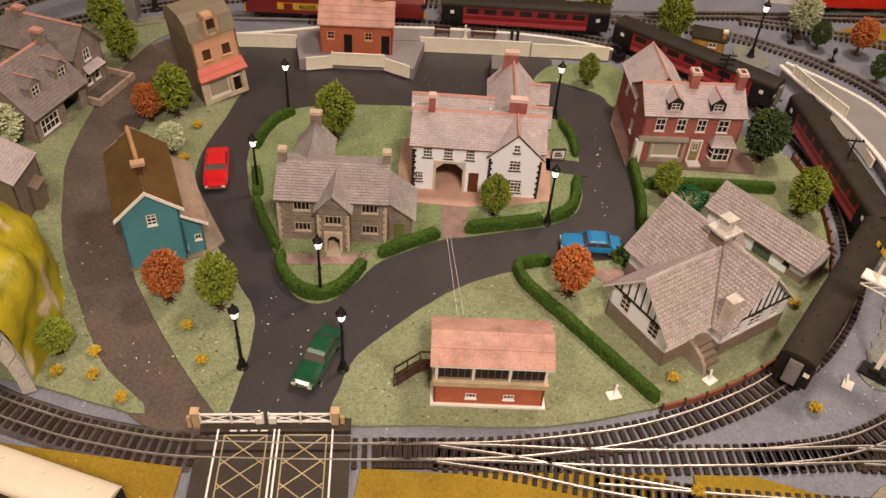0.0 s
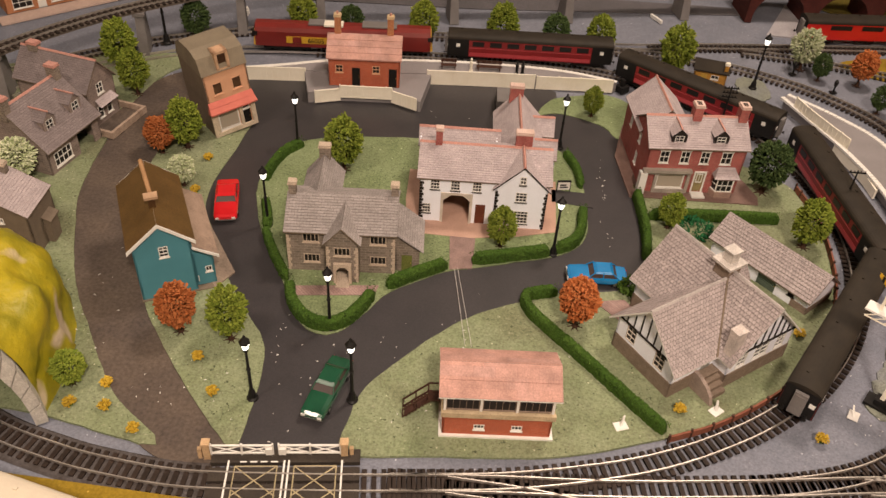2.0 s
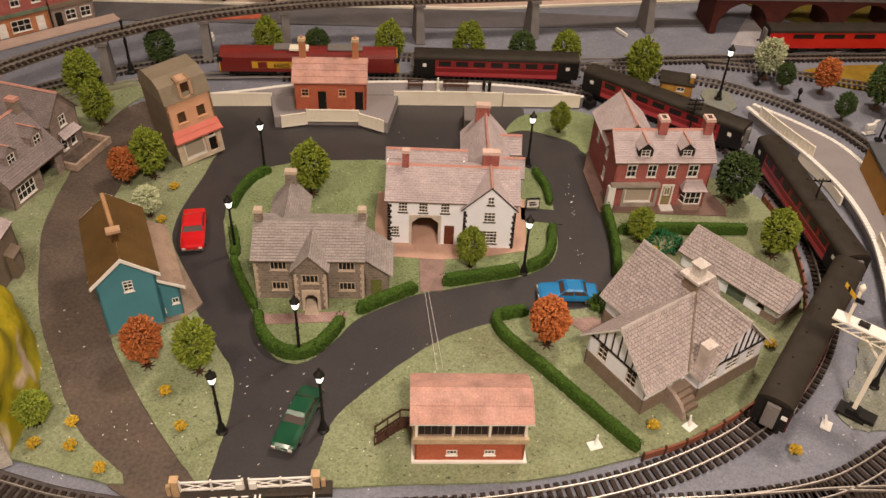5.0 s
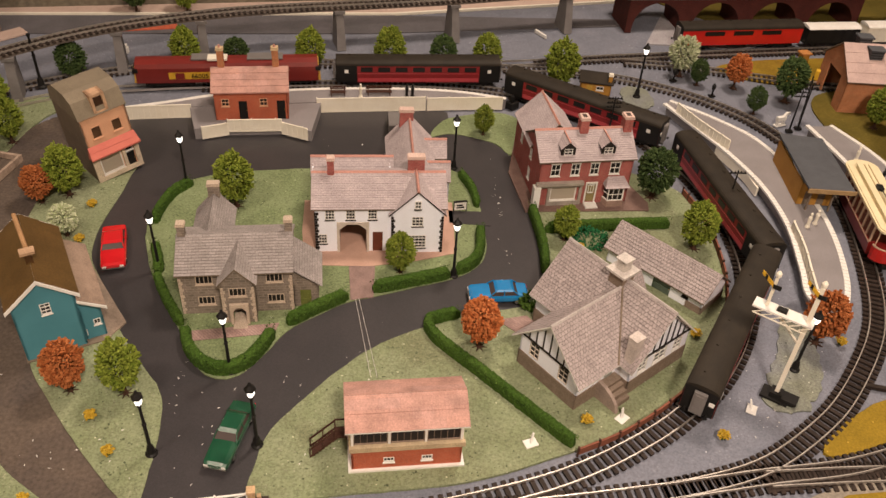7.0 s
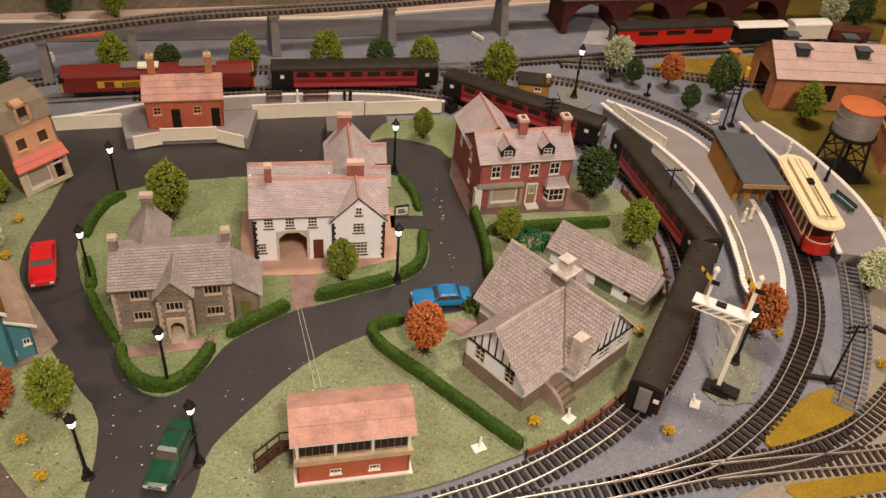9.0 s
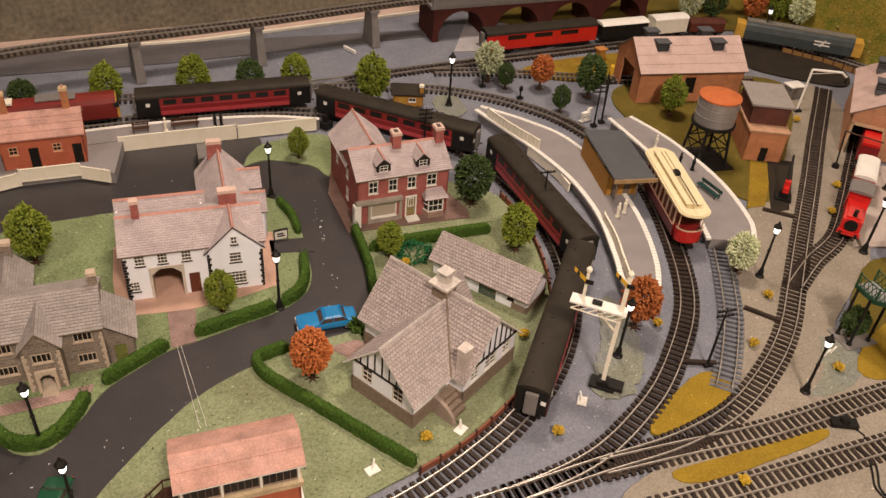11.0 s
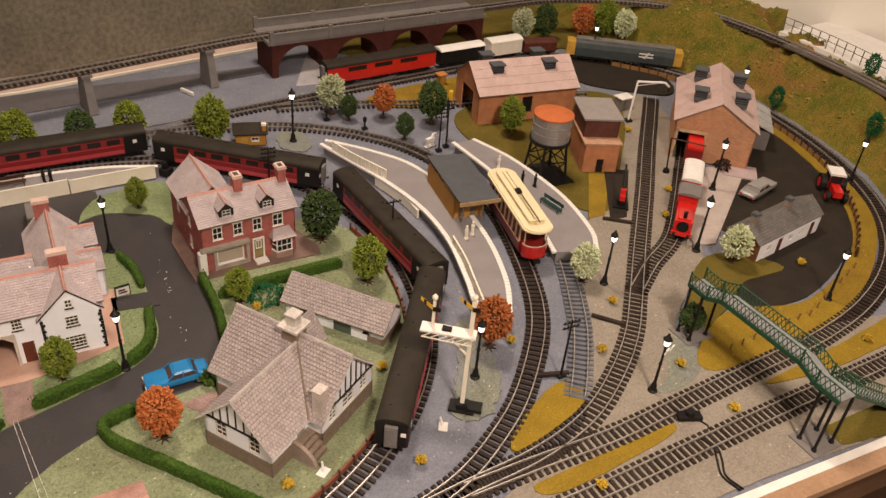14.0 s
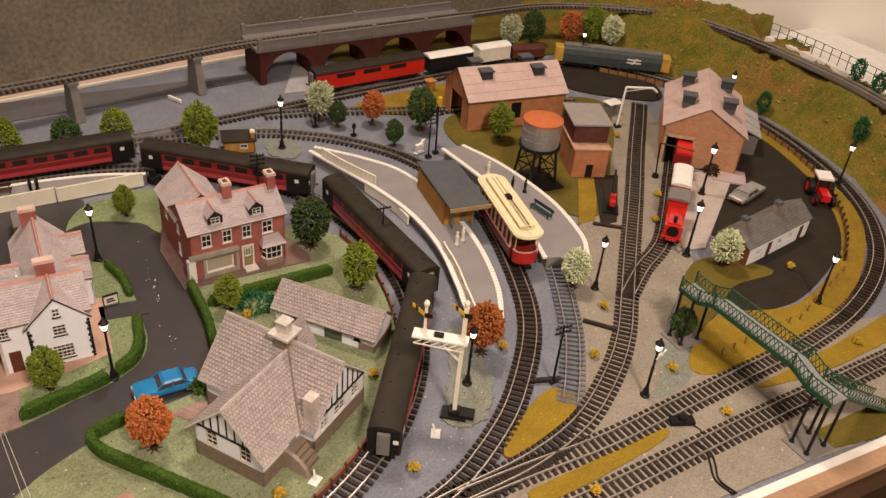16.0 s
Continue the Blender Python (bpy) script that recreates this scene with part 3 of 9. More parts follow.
patch("grass_mat_front", [(-0.045, 0.398), (0.02, 0.400), (0.09, 0.408), (0.16, 0.417), (0.22, 0.422), (0.23, 0.275), (-0.05, 0.275)], 0.0015, MUSTARD, "mustard grass mat along the board's front", "grass mat", smooth=False)
patch("grass_mat_front_far", [(0.245, 0.424), (0.30, 0.428), (0.36, 0.415), (0.45, 0.405), (0.50, 0.40), (0.50, 0.356), (0.245, 0.356)], 0.0015, MUSTARD, "mustard grass mat beside the front tracks", "grass mat", smooth=False)
patch("grass_mat_left", [(-0.42, 0.39), (-0.29, 0.385), (-0.195, 0.381), (-0.19, 0.275), (-0.42, 0.275)], 0.0015, MUSTARD, "mustard grass mat left of the crossing", "grass mat", smooth=False)
patch("olive_shed_ground", [(0.74, 1.13), (0.79, 1.0), (0.80, 0.88), (0.86, 0.86), (0.94, 0.96), (1.05, 1.10), (1.10, 1.22), (0.98, 1.26), (0.78, 1.24)], 0.0010, OLIVE, "olive grass round the water tower", "grass mat")
patch("shed_path", [(0.80, 0.845), (0.83, 0.845), (0.91, 0.95), (0.88, 0.965)], 0.0018, MUSTARD, "mustard strip beside the coal stage", "grass mat", smooth=False)
patch("shed_cinders", [(0.83, 0.83), (0.86, 0.83), (0.95, 0.95), (0.91, 0.965)], 0.0022, TARMAC, "black cinder path beside the coal stage", "path", smooth=False)
patch("verge_island", [(0.524, 0.664), (0.516, 0.615), (0.500, 0.572), (0.462, 0.543), (0.432, 0.552), (0.450, 0.590), (0.470, 0.625), (0.490, 0.668), (0.506, 0.700), (0.520, 0.690)], 0.0005, THIN, "thin grass scatter between the platform tracks", "lawn", step=0.006, wobble=0.006)
patch("verge_lamp", [(0.435, 1.245), (0.470, 1.240), (0.478, 1.195), (0.455, 1.172), (0.428, 1.200)], 0.0008, THIN, "thin grass scatter round the lamp by the track", "lawn", step=0.006, wobble=0.006)
patch("verge_bridge", [(0.738, 0.580), (0.764, 0.556), (0.752, 0.522), (0.715, 0.503), (0.668, 0.500), (0.695, 0.525), (0.720, 0.555)], 0.0012, THIN, "thin grass scatter beside the footbridge", "lawn", step=0.006, wobble=0.006)
patch("olive_back", [(0.88, 1.47), (0.95, 1.50), (1.20, 1.44), (1.38, 1.34), (1.48, 1.45), (1.30, 1.78), (0.60, 1.72), (0.72, 1.50)], 0.0010, OLIVE, "dark olive grass behind the viaduct", "grass mat")
patch("mustard_back", [(0.62, 1.325), (0.70, 1.36), (0.84, 1.38), (0.92, 1.39), (0.90, 1.33), (0.78, 1.27), (0.68, 1.28)], 0.0010, MUSTARD, "mustard grass behind the bushes", "grass mat")
patch("grey_card", [(0.52, 1.42), (0.585, 1.56), (0.80, 1.455), (0.70, 1.41)], 0.0016, surface("grey_card", (0.40, 0.38, 0.40), (0.33, 0.31, 0.33), rough=0.8, scale=30), "pale grey card sheet beneath the viaduct", "card", smooth=False)
patch("back_pavement", [(-1.0, 1.44), (0.05, 1.52), (0.55, 1.63), (1.0, 1.70), (1.0, 1.77), (0.4, 1.685), (-1.0, 1.50)], 0.0012, surface("pink_pavement", (0.52, 0.39, 0.33), (0.46, 0.34, 0.29), rough=0.85, scale=30), "dusty pink pavement below the backscene", "pavement", smooth=False)
patch("back_road", [(-1.0, 1.36), (0.0, 1.43), (0.50, 1.50), (0.52, 1.53), (0.05, 1.515), (-1.0, 1.435)], 0.0006, surface("grey_road", (0.13, 0.12, 0.13), (0.10, 0.095, 0.10), rough=0.8, scale=20), "dark grey road behind the tracks", "road", smooth=False)
part("white_kerb", Geo().prism([(-1.0, 1.436), (0.05, 1.516), (0.55, 1.626), (0.55, 1.631), (0.05, 1.521), (-1.0, 1.441)], -0.001, 0.004), CREAM)
tagged(bpy.data.objects["white_kerb"], "thin cream kerb along the back pavement", "kerb", kind="structure")
patch("orange_patch", [(-0.44, 1.405), (-0.335, 1.425), (-0.345, 1.475), (-0.43, 1.455)], 0.0020, surface("orange_felt", (0.55, 0.13, 0.07), rough=0.9, scale=40), "flat orange-red card patch by the back road", "card", smooth=False)

# ---- tracks ----
SLEEPER_MESH = mesh_of("sleeper", Geo().box(-0.0022, 0.0022, -0.0155, 0.0155, 0.0, 0.0026).box(-0.0019, 0.0019, -0.0100, -0.0066, 0.0024, 0.0033).box(-0.0019, 0.0019, 0.0066, 0.0100, 0.0024, 0.0033))
SLEEPER_MESH.materials.append(SLEEPER)


def swept(line, section):
    """A section (offset to the left, height) carried along a line."""
    rings = []
    for i, p in enumerate(line):
        d, left = sides(line, i)
        rings.append([p + left * a + Vector((0, 0, b)) for a, b in section])
    return Geo().rings(rings)


def railway(points, label, pitch=0.0087, sleepers=True, tie=None):
    line = spline(points, 0.006)
    root = thing("railway_track", pose(0, 0, 0), label, "railway track", "model railway tracks", kind="structure")
    for off in (-0.00825, 0.00825):
        part("rail", swept(line[::2] + ([line[-1]] if len(line) % 2 == 0 else []), [(off - 0.0006, 0.0022), (off + 0.0006, 0.0022), (off + 0.0006, 0.0056), (off - 0.0006, 0.0056)]), RAIL, root)
    if sleepers:
        ties = spline(points, pitch)
        for i, p in enumerate(ties[:300]):
            d, _ = sides(ties, i)
            part("sleeper", tie or SLEEPER_MESH, SLEEPER, root, at=Matrix.Translation(p) @ Matrix.Rotation(math.atan2(d.y, d.x), 4, "Z"))
    return line


MAIN = [(-0.72, 0.80), (-0.66, 0.64), (-0.53, 0.505), (-0.41, 0.437), (-0.326, 0.411), (-0.271, 0.402), (-0.220, 0.398), (-0.171, 0.400), (-0.074, 0.409), (0.0, 0.418), (0.074, 0.428), (0.145, 0.444), (0.207, 0.463), (0.266, 0.490), (0.332, 0.531), (0.395, 0.588), (0.447, 0.665), (0.483, 0.76), (0.490, 0.87), (0.468, 0.985), (0.415, 1.085), (0.33, 1.165), (0.22, 1.215), (0.10, 1.230), (-0.05, 1.226), (-0.20, 1.213), (-0.33, 1.198), (-0.46, 1.165), (-0.60, 1.07), (-0.69, 0.93), (-0.72, 0.80)]
railway(MAIN, "inner oval of model track on dark sleepers")
# Darker strip of ballast along the left part of the oval.
tagged(part("stained_ballast", swept(spline([(-0.60, 0.572), (-0.53, 0.505), (-0.41, 0.437), (-0.326, 0.411), (-0.271, 0.402), (-0.220, 0.398), (-0.190, 0.399)], 0.012), [(-0.021, -0.001), (0.021, -0.001), (0.019, 0.0008), (-0.019, 0.0008)]), surface("dark_brown_ballast", (0.060, 0.050, 0.046), (0.095, 0.085, 0.085), rough=0.9, scale=60, grain=500, bump=0.6)), "darker ballast strip under the oval track", "ballast", kind="structure")
SECOND = [(-0.03, 0.415), (0.07, 0.424), (0.16, 0.430), (0.25, 0.440), (0.33, 0.452), (0.405, 0.475), (0.475, 0.519), (0.525, 0.563), (0.584, 0.634), (0.617, 0.692), (0.642, 0.763), (0.664, 0.85), (0.675, 0.93), (0.668, 1.02), (0.649, 1.083), (0.617, 1.145), (0.557, 1.207), (0.493, 1.248), (0.422, 1.277), (0.32, 1.295), (0.18, 1.303), (0.0, 1.303), (-0.16, 1.298), (-0.29, 1.284), (-0.37, 1.263), (-0.45, 1.23), (-0.56, 1.168), (-0.70, 1.05)]
railway(SECOND, "curved platform track with grey rails")
railway([(0.30, 0.446), (0.398, 0.461), (0.490, 0.473), (0.570, 0.499), (0.643, 0.547), (0.702, 0.600), (0.757, 0.666), (0.827, 0.753), (0.934, 0.884), (1.03, 1.005), (1.131, 1.129), (1.17, 1.178)], "yard track with close sleepers")
railway([(0.760, 0.670), (0.819, 0.714), (0.887, 0.756), (0.96, 0.83), (1.05, 0.93), (1.15, 1.04)], "short engine shed track")
LOOP = [(0.40, 0.459), (0.485, 0.463), (0.585, 0.466), (0.698, 0.479), (0.827, 0.494), (0.932, 0.507), (1.04, 0.535), (1.143, 0.584), (1.226, 0.650), (1.295, 0.745), (1.342, 0.87), (1.362, 1.02), (1.350, 1.177), (1.287, 1.30), (1.18, 1.39), (1.06, 1.425), (0.93, 1.42), (0.80, 1.405), (0.66, 1.385), (0.53, 1.366), (0.40, 1.345), (0.26, 1.318), (0.12, 1.308)]
railway(LOOP, "outer loop track on the yard side")
railway([(0.16, 0.395), (0.30, 0.398), (0.515, 0.408), (0.645, 0.418), (0.760, 0.427), (0.877, 0.435), (1.0, 0.443), (1.25, 0.46)], "straight front track beside the board's edge")
railway([(0.02, 0.418), (0.09, 0.414), (0.16, 0.405), (0.24, 0.398)], "short turnout track leading to the front line")
railway([(0.46, 1.338), (0.56, 1.325), (0.66, 1.30), (0.76, 1.272), (0.83, 1.262), (0.95, 1.245), (1.05, 1.225)], "shed track behind the bushes")
GREY_TIE = SLEEPER_MESH.copy()
GREY_TIE.materials.clear()
GREY_TIE.materials.append(surface("grey_sleeper", (0.155, 0.16, 0.185), (0.12, 0.125, 0.145), rough=0.7))
railway([(0.725, 0.82), (0.701, 0.752), (0.674, 0.690), (0.643, 0.628), (0.601, 0.564), (0.575, 0.530)], "grey disused siding without a train", tie=GREY_TIE)
patch("back_yard", [(1.075, 1.29), (1.09, 1.385), (1.15, 1.385), (1.22, 1.335), (1.265, 1.25), (1.225, 1.185), (1.15, 1.22)], 0.0018, TARMAC, "dark tarmac corner behind the goods shed", "yard")

# ---- building kit ----


def wall_geo(length, z0, z1, holes=(), thick=0.002, apex=None):
    """An upright wall along +x with its face at y = 0 and rectangular openings right through it; apex: (x, z) of a gable on top."""
    g = Geo()
    xs = sorted({0.0, length, *(h[0] for h in holes), *(h[1] for h in holes)})
    zs = sorted({z0, z1, *(h[2] for h in holes), *(h[3] for h in holes)})
    solid = lambda i, j: 0 <= i < len(xs) - 1 and 0 <= j < len(zs) - 1 and not any(h[0] - 1e-9 <= xs[i] and xs[i + 1] <= h[1] + 1e-9 and h[2] - 1e-9 <= zs[j] and zs[j + 1] <= h[3] + 1e-9 for h in holes)
    for i in range(len(xs) - 1):
        for j in range(len(zs) - 1):
            if not solid(i, j):
                continue
            a, b, c, d = xs[i], xs[i + 1], zs[j], zs[j + 1]
            g.face([(a, 0, c), (b, 0, c), (b, 0, d), (a, 0, d)])
            g.face([(b, thick, c), (a, thick, c), (a, thick, d), (b, thick, d)])
            if not solid(i - 1, j):
                g.face([(a, thick, c), (a, 0, c), (a, 0, d), (a, thick, d)])
            if not solid(i + 1, j):
                g.face([(b, 0, c), (b, thick, c), (b, thick, d), (b, 0, d)])
            if not solid(i, j - 1):
                g.face([(a, thick, c), (b, thick, c), (b, 0, c), (a, 0, c)])
            if not solid(i, j + 1):
                g.face([(a, 0, d), (b, 0, d), (b, thick, d), (a, thick, d)])
    if apex:
        x, z = apex
        f, k = [(0, 0, z1), (length, 0, z1), (x, 0, z)], [(0, thick, z1), (length, thick, z1), (x, thick, z)]
        g.face(f).face(k[::-1])
        for a in range(3):
            b = (a + 1) % 3
            g.face([f[b], f[a], k[a], k[b]])
    return g


def window(parent, at, u0, u1, v0, v1, cols=2, rows=2, frame=None, pane=None, sill=True, bar=0.0007, name="window", head=False, sill_mat=None):
    """A framed window in the opening u0..u1, v0..v1 of a wall whose frame is at."""
    frame, pane = frame or TRIM, pane or PANE
    w, span = bar * 1.3, u1 - u0
    ob = part(name, wall_geo(span, v0, v1, [(w, span - w, v0 + w, v1 - w)], 0.0015), frame, parent, at=at @ pose(u0, -0.0003, 0))
    back = pose(-u0, 0.0003, 0)
    for i in range(1, cols):
        x = u0 + span * i / cols
        part("glazing_bar", Geo().box(x - bar / 2, x + bar / 2, 0.0001, 0.0010, v0 + w, v1 - w), frame, ob, at=back)
    for i in range(1, rows):
        z = v0 + (v1 - v0) * i / rows
        part("glazing_bar", Geo().box(u0 + w, u1 - w, 0.0002, 0.0011, z - bar / 2, z + bar / 2), frame, ob, at=back)
    part("pane", Geo().box(u0 + w * 0.5, u1 - w * 0.5, 0.0012, 0.0016, v0 + w * 0.5, v1 - w * 0.5), pane, ob, at=back)
    if sill:
        part("sill", Geo().box(u0 - 0.0008, u1 + 0.0008, -0.0012, 0.0008, v0 - 0.0012, v0 - 0.0001), sill_mat or frame, ob, at=back)
    if head:
        part("lintel", Geo().box(u0 - 0.0008, u1 + 0.0008, -0.0007, 0.0008, v1 + 0.0001, v1 + 0.0014), frame, ob, at=back)
    return ob


def door(parent, at, u0, u1, v0, v1, material):
    ob = part("door", Geo().box(u0, u1, 0.0006, 0.0014, v0, v1).box(u0 + 0.0012, u1 - 0.0012, 0.0002, 0.0007, v0 + 0.002, v0 + (v1 - v0) * 0.45).box(u0 + 0.0012, u1 - 0.0012, 0.0002, 0.0007, v0 + (v1 - v0) * 0.55, v1 - 0.002), material, parent, at=at)
    part("knob", Geo().box(u1 - 0.0018, u1 - 0.0011, -0.0003, 0.0006, (v0 + v1) / 2, (v0 + v1) / 2 + 0.0007), GOLD, ob)
    return ob


SIDES = {"S": lambda x0, x1, y0, y1: (pose(x0, y0, 0), x1 - x0), "E": lambda x0, x1, y0, y1: (pose(x1, y0, 0, 0, 0, 90), y1 - y0),
         "N": lambda x0, x1, y0, y1: (pose(x1, y1, 0, 0, 0, 180), x1 - x0), "W": lambda x0, x1, y0, y1: (pose(x0, y1, 0, 0, 0, -90), y1 - y0)}


def block(root, x0, x1, y0, y1, z0, z1, material, ridge=None, top=None, openings=None, skip="", frame=None):
    """Four walls; ridge "x" or "y" puts gables of height top on the ends. openings: side -> rows of (kind, u0, u1, v0, v1, cols, rows)."""
    openings = openings or {}
    for side, where in SIDES.items():
        if side in skip:
            continue
        at, length = where(x0, x1, y0, y1)
        holes = [o[1:5] for o in openings.get(side, ())]
        gable = ridge and side in ("EW" if ridge == "x" else "NS")
        part("wall", wall_geo(length, z0, z1, holes, apex=(length / 2, top) if gable else None), material, root, at=at)
        for kind, u0, u1, v0, v1, *grid in openings.get(side, ()):
            if kind == "window":
                window(root, at, u0, u1, v0, v1, *(grid or (2, 2)), frame=frame)
            elif kind == "dark_sill":
                window(root, at, u0, u1, v0, v1, *(grid or (2, 2)), frame=frame, sill_mat=TIMBER_DARK, bar=0.0006)
            elif kind == "lattice":
                window(root, at, u0, u1, v0, v1, *grid, frame=PALE_STONE, sill=False, bar=0.00045)
            elif kind == "sash":
                window(root, at, u0, u1, v0, v1, 2, 2, frame=frame, head=True)
            elif kind == "shop":
                window(root, at, u0, u1, v0, v1, 1, 1, pane=PALE_PANE, bar=0.0012, name="shop_window")
            elif kind == "door":
                door(root, at, u0, u1, v0, v1, grid[0])


def gable_roof(root, x0, x1, y0, y1, z1, top, ridge, material, over=0.003, ends=0.002, course=0.0045, cap=None, under=None, barge=None):
    """Two slopes of built courses with a boarded underside and, where given, ridge tiles and barge boards."""
    if ridge == "x":
        m, a0, a1, b0, b1 = Matrix(), x0, x1, y0, y1
    else:
        m, a0, a1, b0, b1 = Matrix(((0, -1, 0, 0), (1, 0, 0, 0), (0, 0, 1, 0), (0, 0, 0, 1))), y0, y1, -x1, -x0
    a0, a1, mid = a0 - ends, a1 + ends, (b0 + b1) / 2
    drop = (top - z1) / (mid - b0) * over
    g, boards, P = Geo(), Geo(), lambda x, y, z: m @ Vector((x, y, z))
    th = 0.0012
    for s, b in ((1, b0 - over), (-1, b1 + over)):
        e = [P(a0, b, z1 - drop + th), P(a1, b, z1 - drop + th)]
        r = [P(a0, mid, top + th), P(a1, mid, top + th)]
        if s < 0:
            e, r = e[::-1], r[::-1]
        g.course_slope(e[0], e[1], r[0], r[1], course)
        low = Vector((0, 0, th * 1.3))
        boards.face([e[1] - low, e[0] - low, r[0] - low, r[1] - low])
        for i in (0, 1):
            boards.face([e[i] - low, e[i] + low * 0.4, r[i] + low * 0.4, r[i] - low] if i else [r[i] - low, r[i] + low * 0.4, e[i] + low * 0.4, e[i] - low])
        boards.face([e[0] - low, e[1] - low, e[1], e[0]])
    ob = part("roof", g, material, root)
    part("roof_board", boards, barge or under or GREY_BROWN, ob)
    if cap:
        part("ridge_tile", Geo().hexa([P(a0, mid - 0.0018, top + 0.0006), P(a1, mid - 0.0018, top + 0.0006), P(a1, mid + 0.0018, top + 0.0006), P(a0, mid + 0.0018, top + 0.0006), P(a0, mid - 0.0005, top + 0.0030), P(a1, mid - 0.0005, top + 0.0030), P(a1, mid + 0.0005, top + 0.0030), P(a0, mid + 0.0005, top + 0.0030)]), cap, ob)
    return ob


def chimney(root, x, y, z0, z1, sx, sy, material, cap=None, pots=0):
    ob = part("chimney", Geo().box(x - sx / 2, x + sx / 2, y - sy / 2, y + sy / 2, z0, z1), material, root)
    if cap:
        part("chimney_cap", Geo().box(x - sx / 2 - 0.001, x + sx / 2 + 0.001, y - sy / 2 - 0.001, y + sy / 2 + 0.001, z1 - 0.003, z1 - 0.0012).box(x - sx / 2 - 0.0004, x + sx / 2 + 0.0004, y - sy / 2 - 0.0004, y + sy / 2 + 0.0004, z1 - 0.001, z1 + 0.0008), cap, ob)
    for i in range(pots):
        px = x + (i - (pots - 1) / 2) * sx / max(1, pots) * (1 if sx >= sy else 0)
        py = y + (i - (pots - 1) / 2) * sy / max(1, pots) * (0 if sx >= sy else 1)
        part("chimney_pot", Geo().lathe([(0.0016, z1), (0.0013, z1 + 0.004), (0.0016, z1 + 0.0045)], 8, pose(px, py, 0)), RIDGE, ob)
    return ob


def quoins(root, at, u, z1, material, step=0.0042, flip=1):
    """Alternating corner stones up a wall's edge, each a piece of its own."""
    z, i = 0.001, 0
    while z < z1 - step:
        w = 0.0045 if i % 2 else 0.0030
        a, b = sorted((u, u + flip * w))
        part("quoin", Geo().box(a, b, -0.0006, 0.0002, z, z + step * 0.82), material, root, at=at)
        z, i = z + step, i + 1


def dormer(root, x, y, z, w, depth, height, wall_mat, roof_mat, cap=None):
    """A small gabled dormer looking towards -y."""
    ob = part("dormer", wall_geo(w, z, z + height, [(w * 0.2, w * 0.8, z + 0.002, z + height - 0.0008)], apex=(w / 2, z + height + w * 0.45)).box(0, 0.001, 0.001, depth, z, z + height).box(w - 0.001, w, 0.001, depth, z, z + height), wall_mat, root, at=pose(x - w / 2, y, 0))
    window(ob, Matrix(), w * 0.2, w * 0.8, z + 0.002, z + height - 0.0008, 2, 2, sill=False, bar=0.0005)
    g = Geo()
    top = z + height + w * 0.45
    g.course_slope((-0.0015, -0.0015, z + height - 0.0004), (-0.0015, -0.0015 + depth, z + height - 0.0004), (w / 2, -0.0015, top + 0.001), (w / 2, depth - 0.0015, top + 0.001), 0.004)
    g.course_slope((w + 0.0015, depth - 0.0015, z + height - 0.0004), (w + 0.0015, -0.0015, z + height - 0.0004), (w / 2, depth - 0.0015, top + 0.001), (w / 2, -0.0015, top + 0.001), 0.004)
    part("dormer_roof", g, roof_mat, ob)
    if cap:
        part("ridge_tile", Geo().box(w / 2 - 0.0009, w / 2 + 0.0009, -0.002, depth - 0.002, top + 0.0006, top + 0.0022), cap, ob)
    return ob


# ---- the white inn ----
inn = thing("coaching_inn", pose(-0.0434, 0.7935, 0.001, 0, 0, 2), "white rendered coaching inn with black quoins and grey slate roof", "house")
PALE_STONE = surface("pale_stone", (0.66, 0.58, 0.50), rough=0.8)
block(inn, 0, 0.153, 0, 0.084, 0, 0.065, WHITE_WALL, "x", 0.087, {"S": [("dark_sill", 0.0123, 0.0233, 0.0485, 0.0625, 3, 3), ("dark_sill", 0.0366, 0.0475, 0.0485, 0.0625, 3, 3), ("dark_sill", 0.0626, 0.0733, 0.0485, 0.0625, 3, 3), ("dark_sill", 0.0035, 0.0135, 0.013, 0.027, 3, 3), ("arch", 0.0275, 0.0617, 0.0, 0.0435), ("door", 0.0680, 0.0800, 0.0, 0.030, surface("brown_door", (0.15, 0.045, 0.025), rough=0.5))]}, skip="N")
part("arch_passage", wall_geo(0.0382, 0.0, 0.0450, [(0.003, 0.0352, 0.0, 0.0425)], 0.004).hexa([(0.003, 0, 0.035), (0.0035, 0, 0.035), (0.0035, 0.004, 0.035), (0.003, 0.004, 0.035), (0.003, 0, 0.0425), (0.012, 0, 0.0425), (0.012, 0.004, 0.0425), (0.003, 0.004, 0.0425)]).hexa([(0.0347, 0, 0.035), (0.0352, 0, 0.035), (0.0352, 0.004, 0.035), (0.0347, 0.004, 0.035), (0.0262, 0, 0.0425), (0.0352, 0, 0.0425), (0.0352, 0.004, 0.0425), (0.0262, 0.004, 0.0425)]), PALE_STONE, inn, "pale stone arch surround", at=pose(0.0255, -0.0018, 0))
part("passage_lining", Geo().box(0.0275, 0.0285, 0.003, 0.082, 0, 0.0450).box(0.0607, 0.0617, 0.003, 0.082, 0, 0.0450).box(0.0285, 0.0607, 0.003, 0.082, 0.0435, 0.0450), surface("passage_plaster", (0.62, 0.52, 0.45), rough=0.8), inn)
gable_roof(inn, 0, 0.153, 0, 0.084, 0.065, 0.087, "x", SLATE, over=0.0025, ends=0.004, cap=RIDGE, course=0.0032)
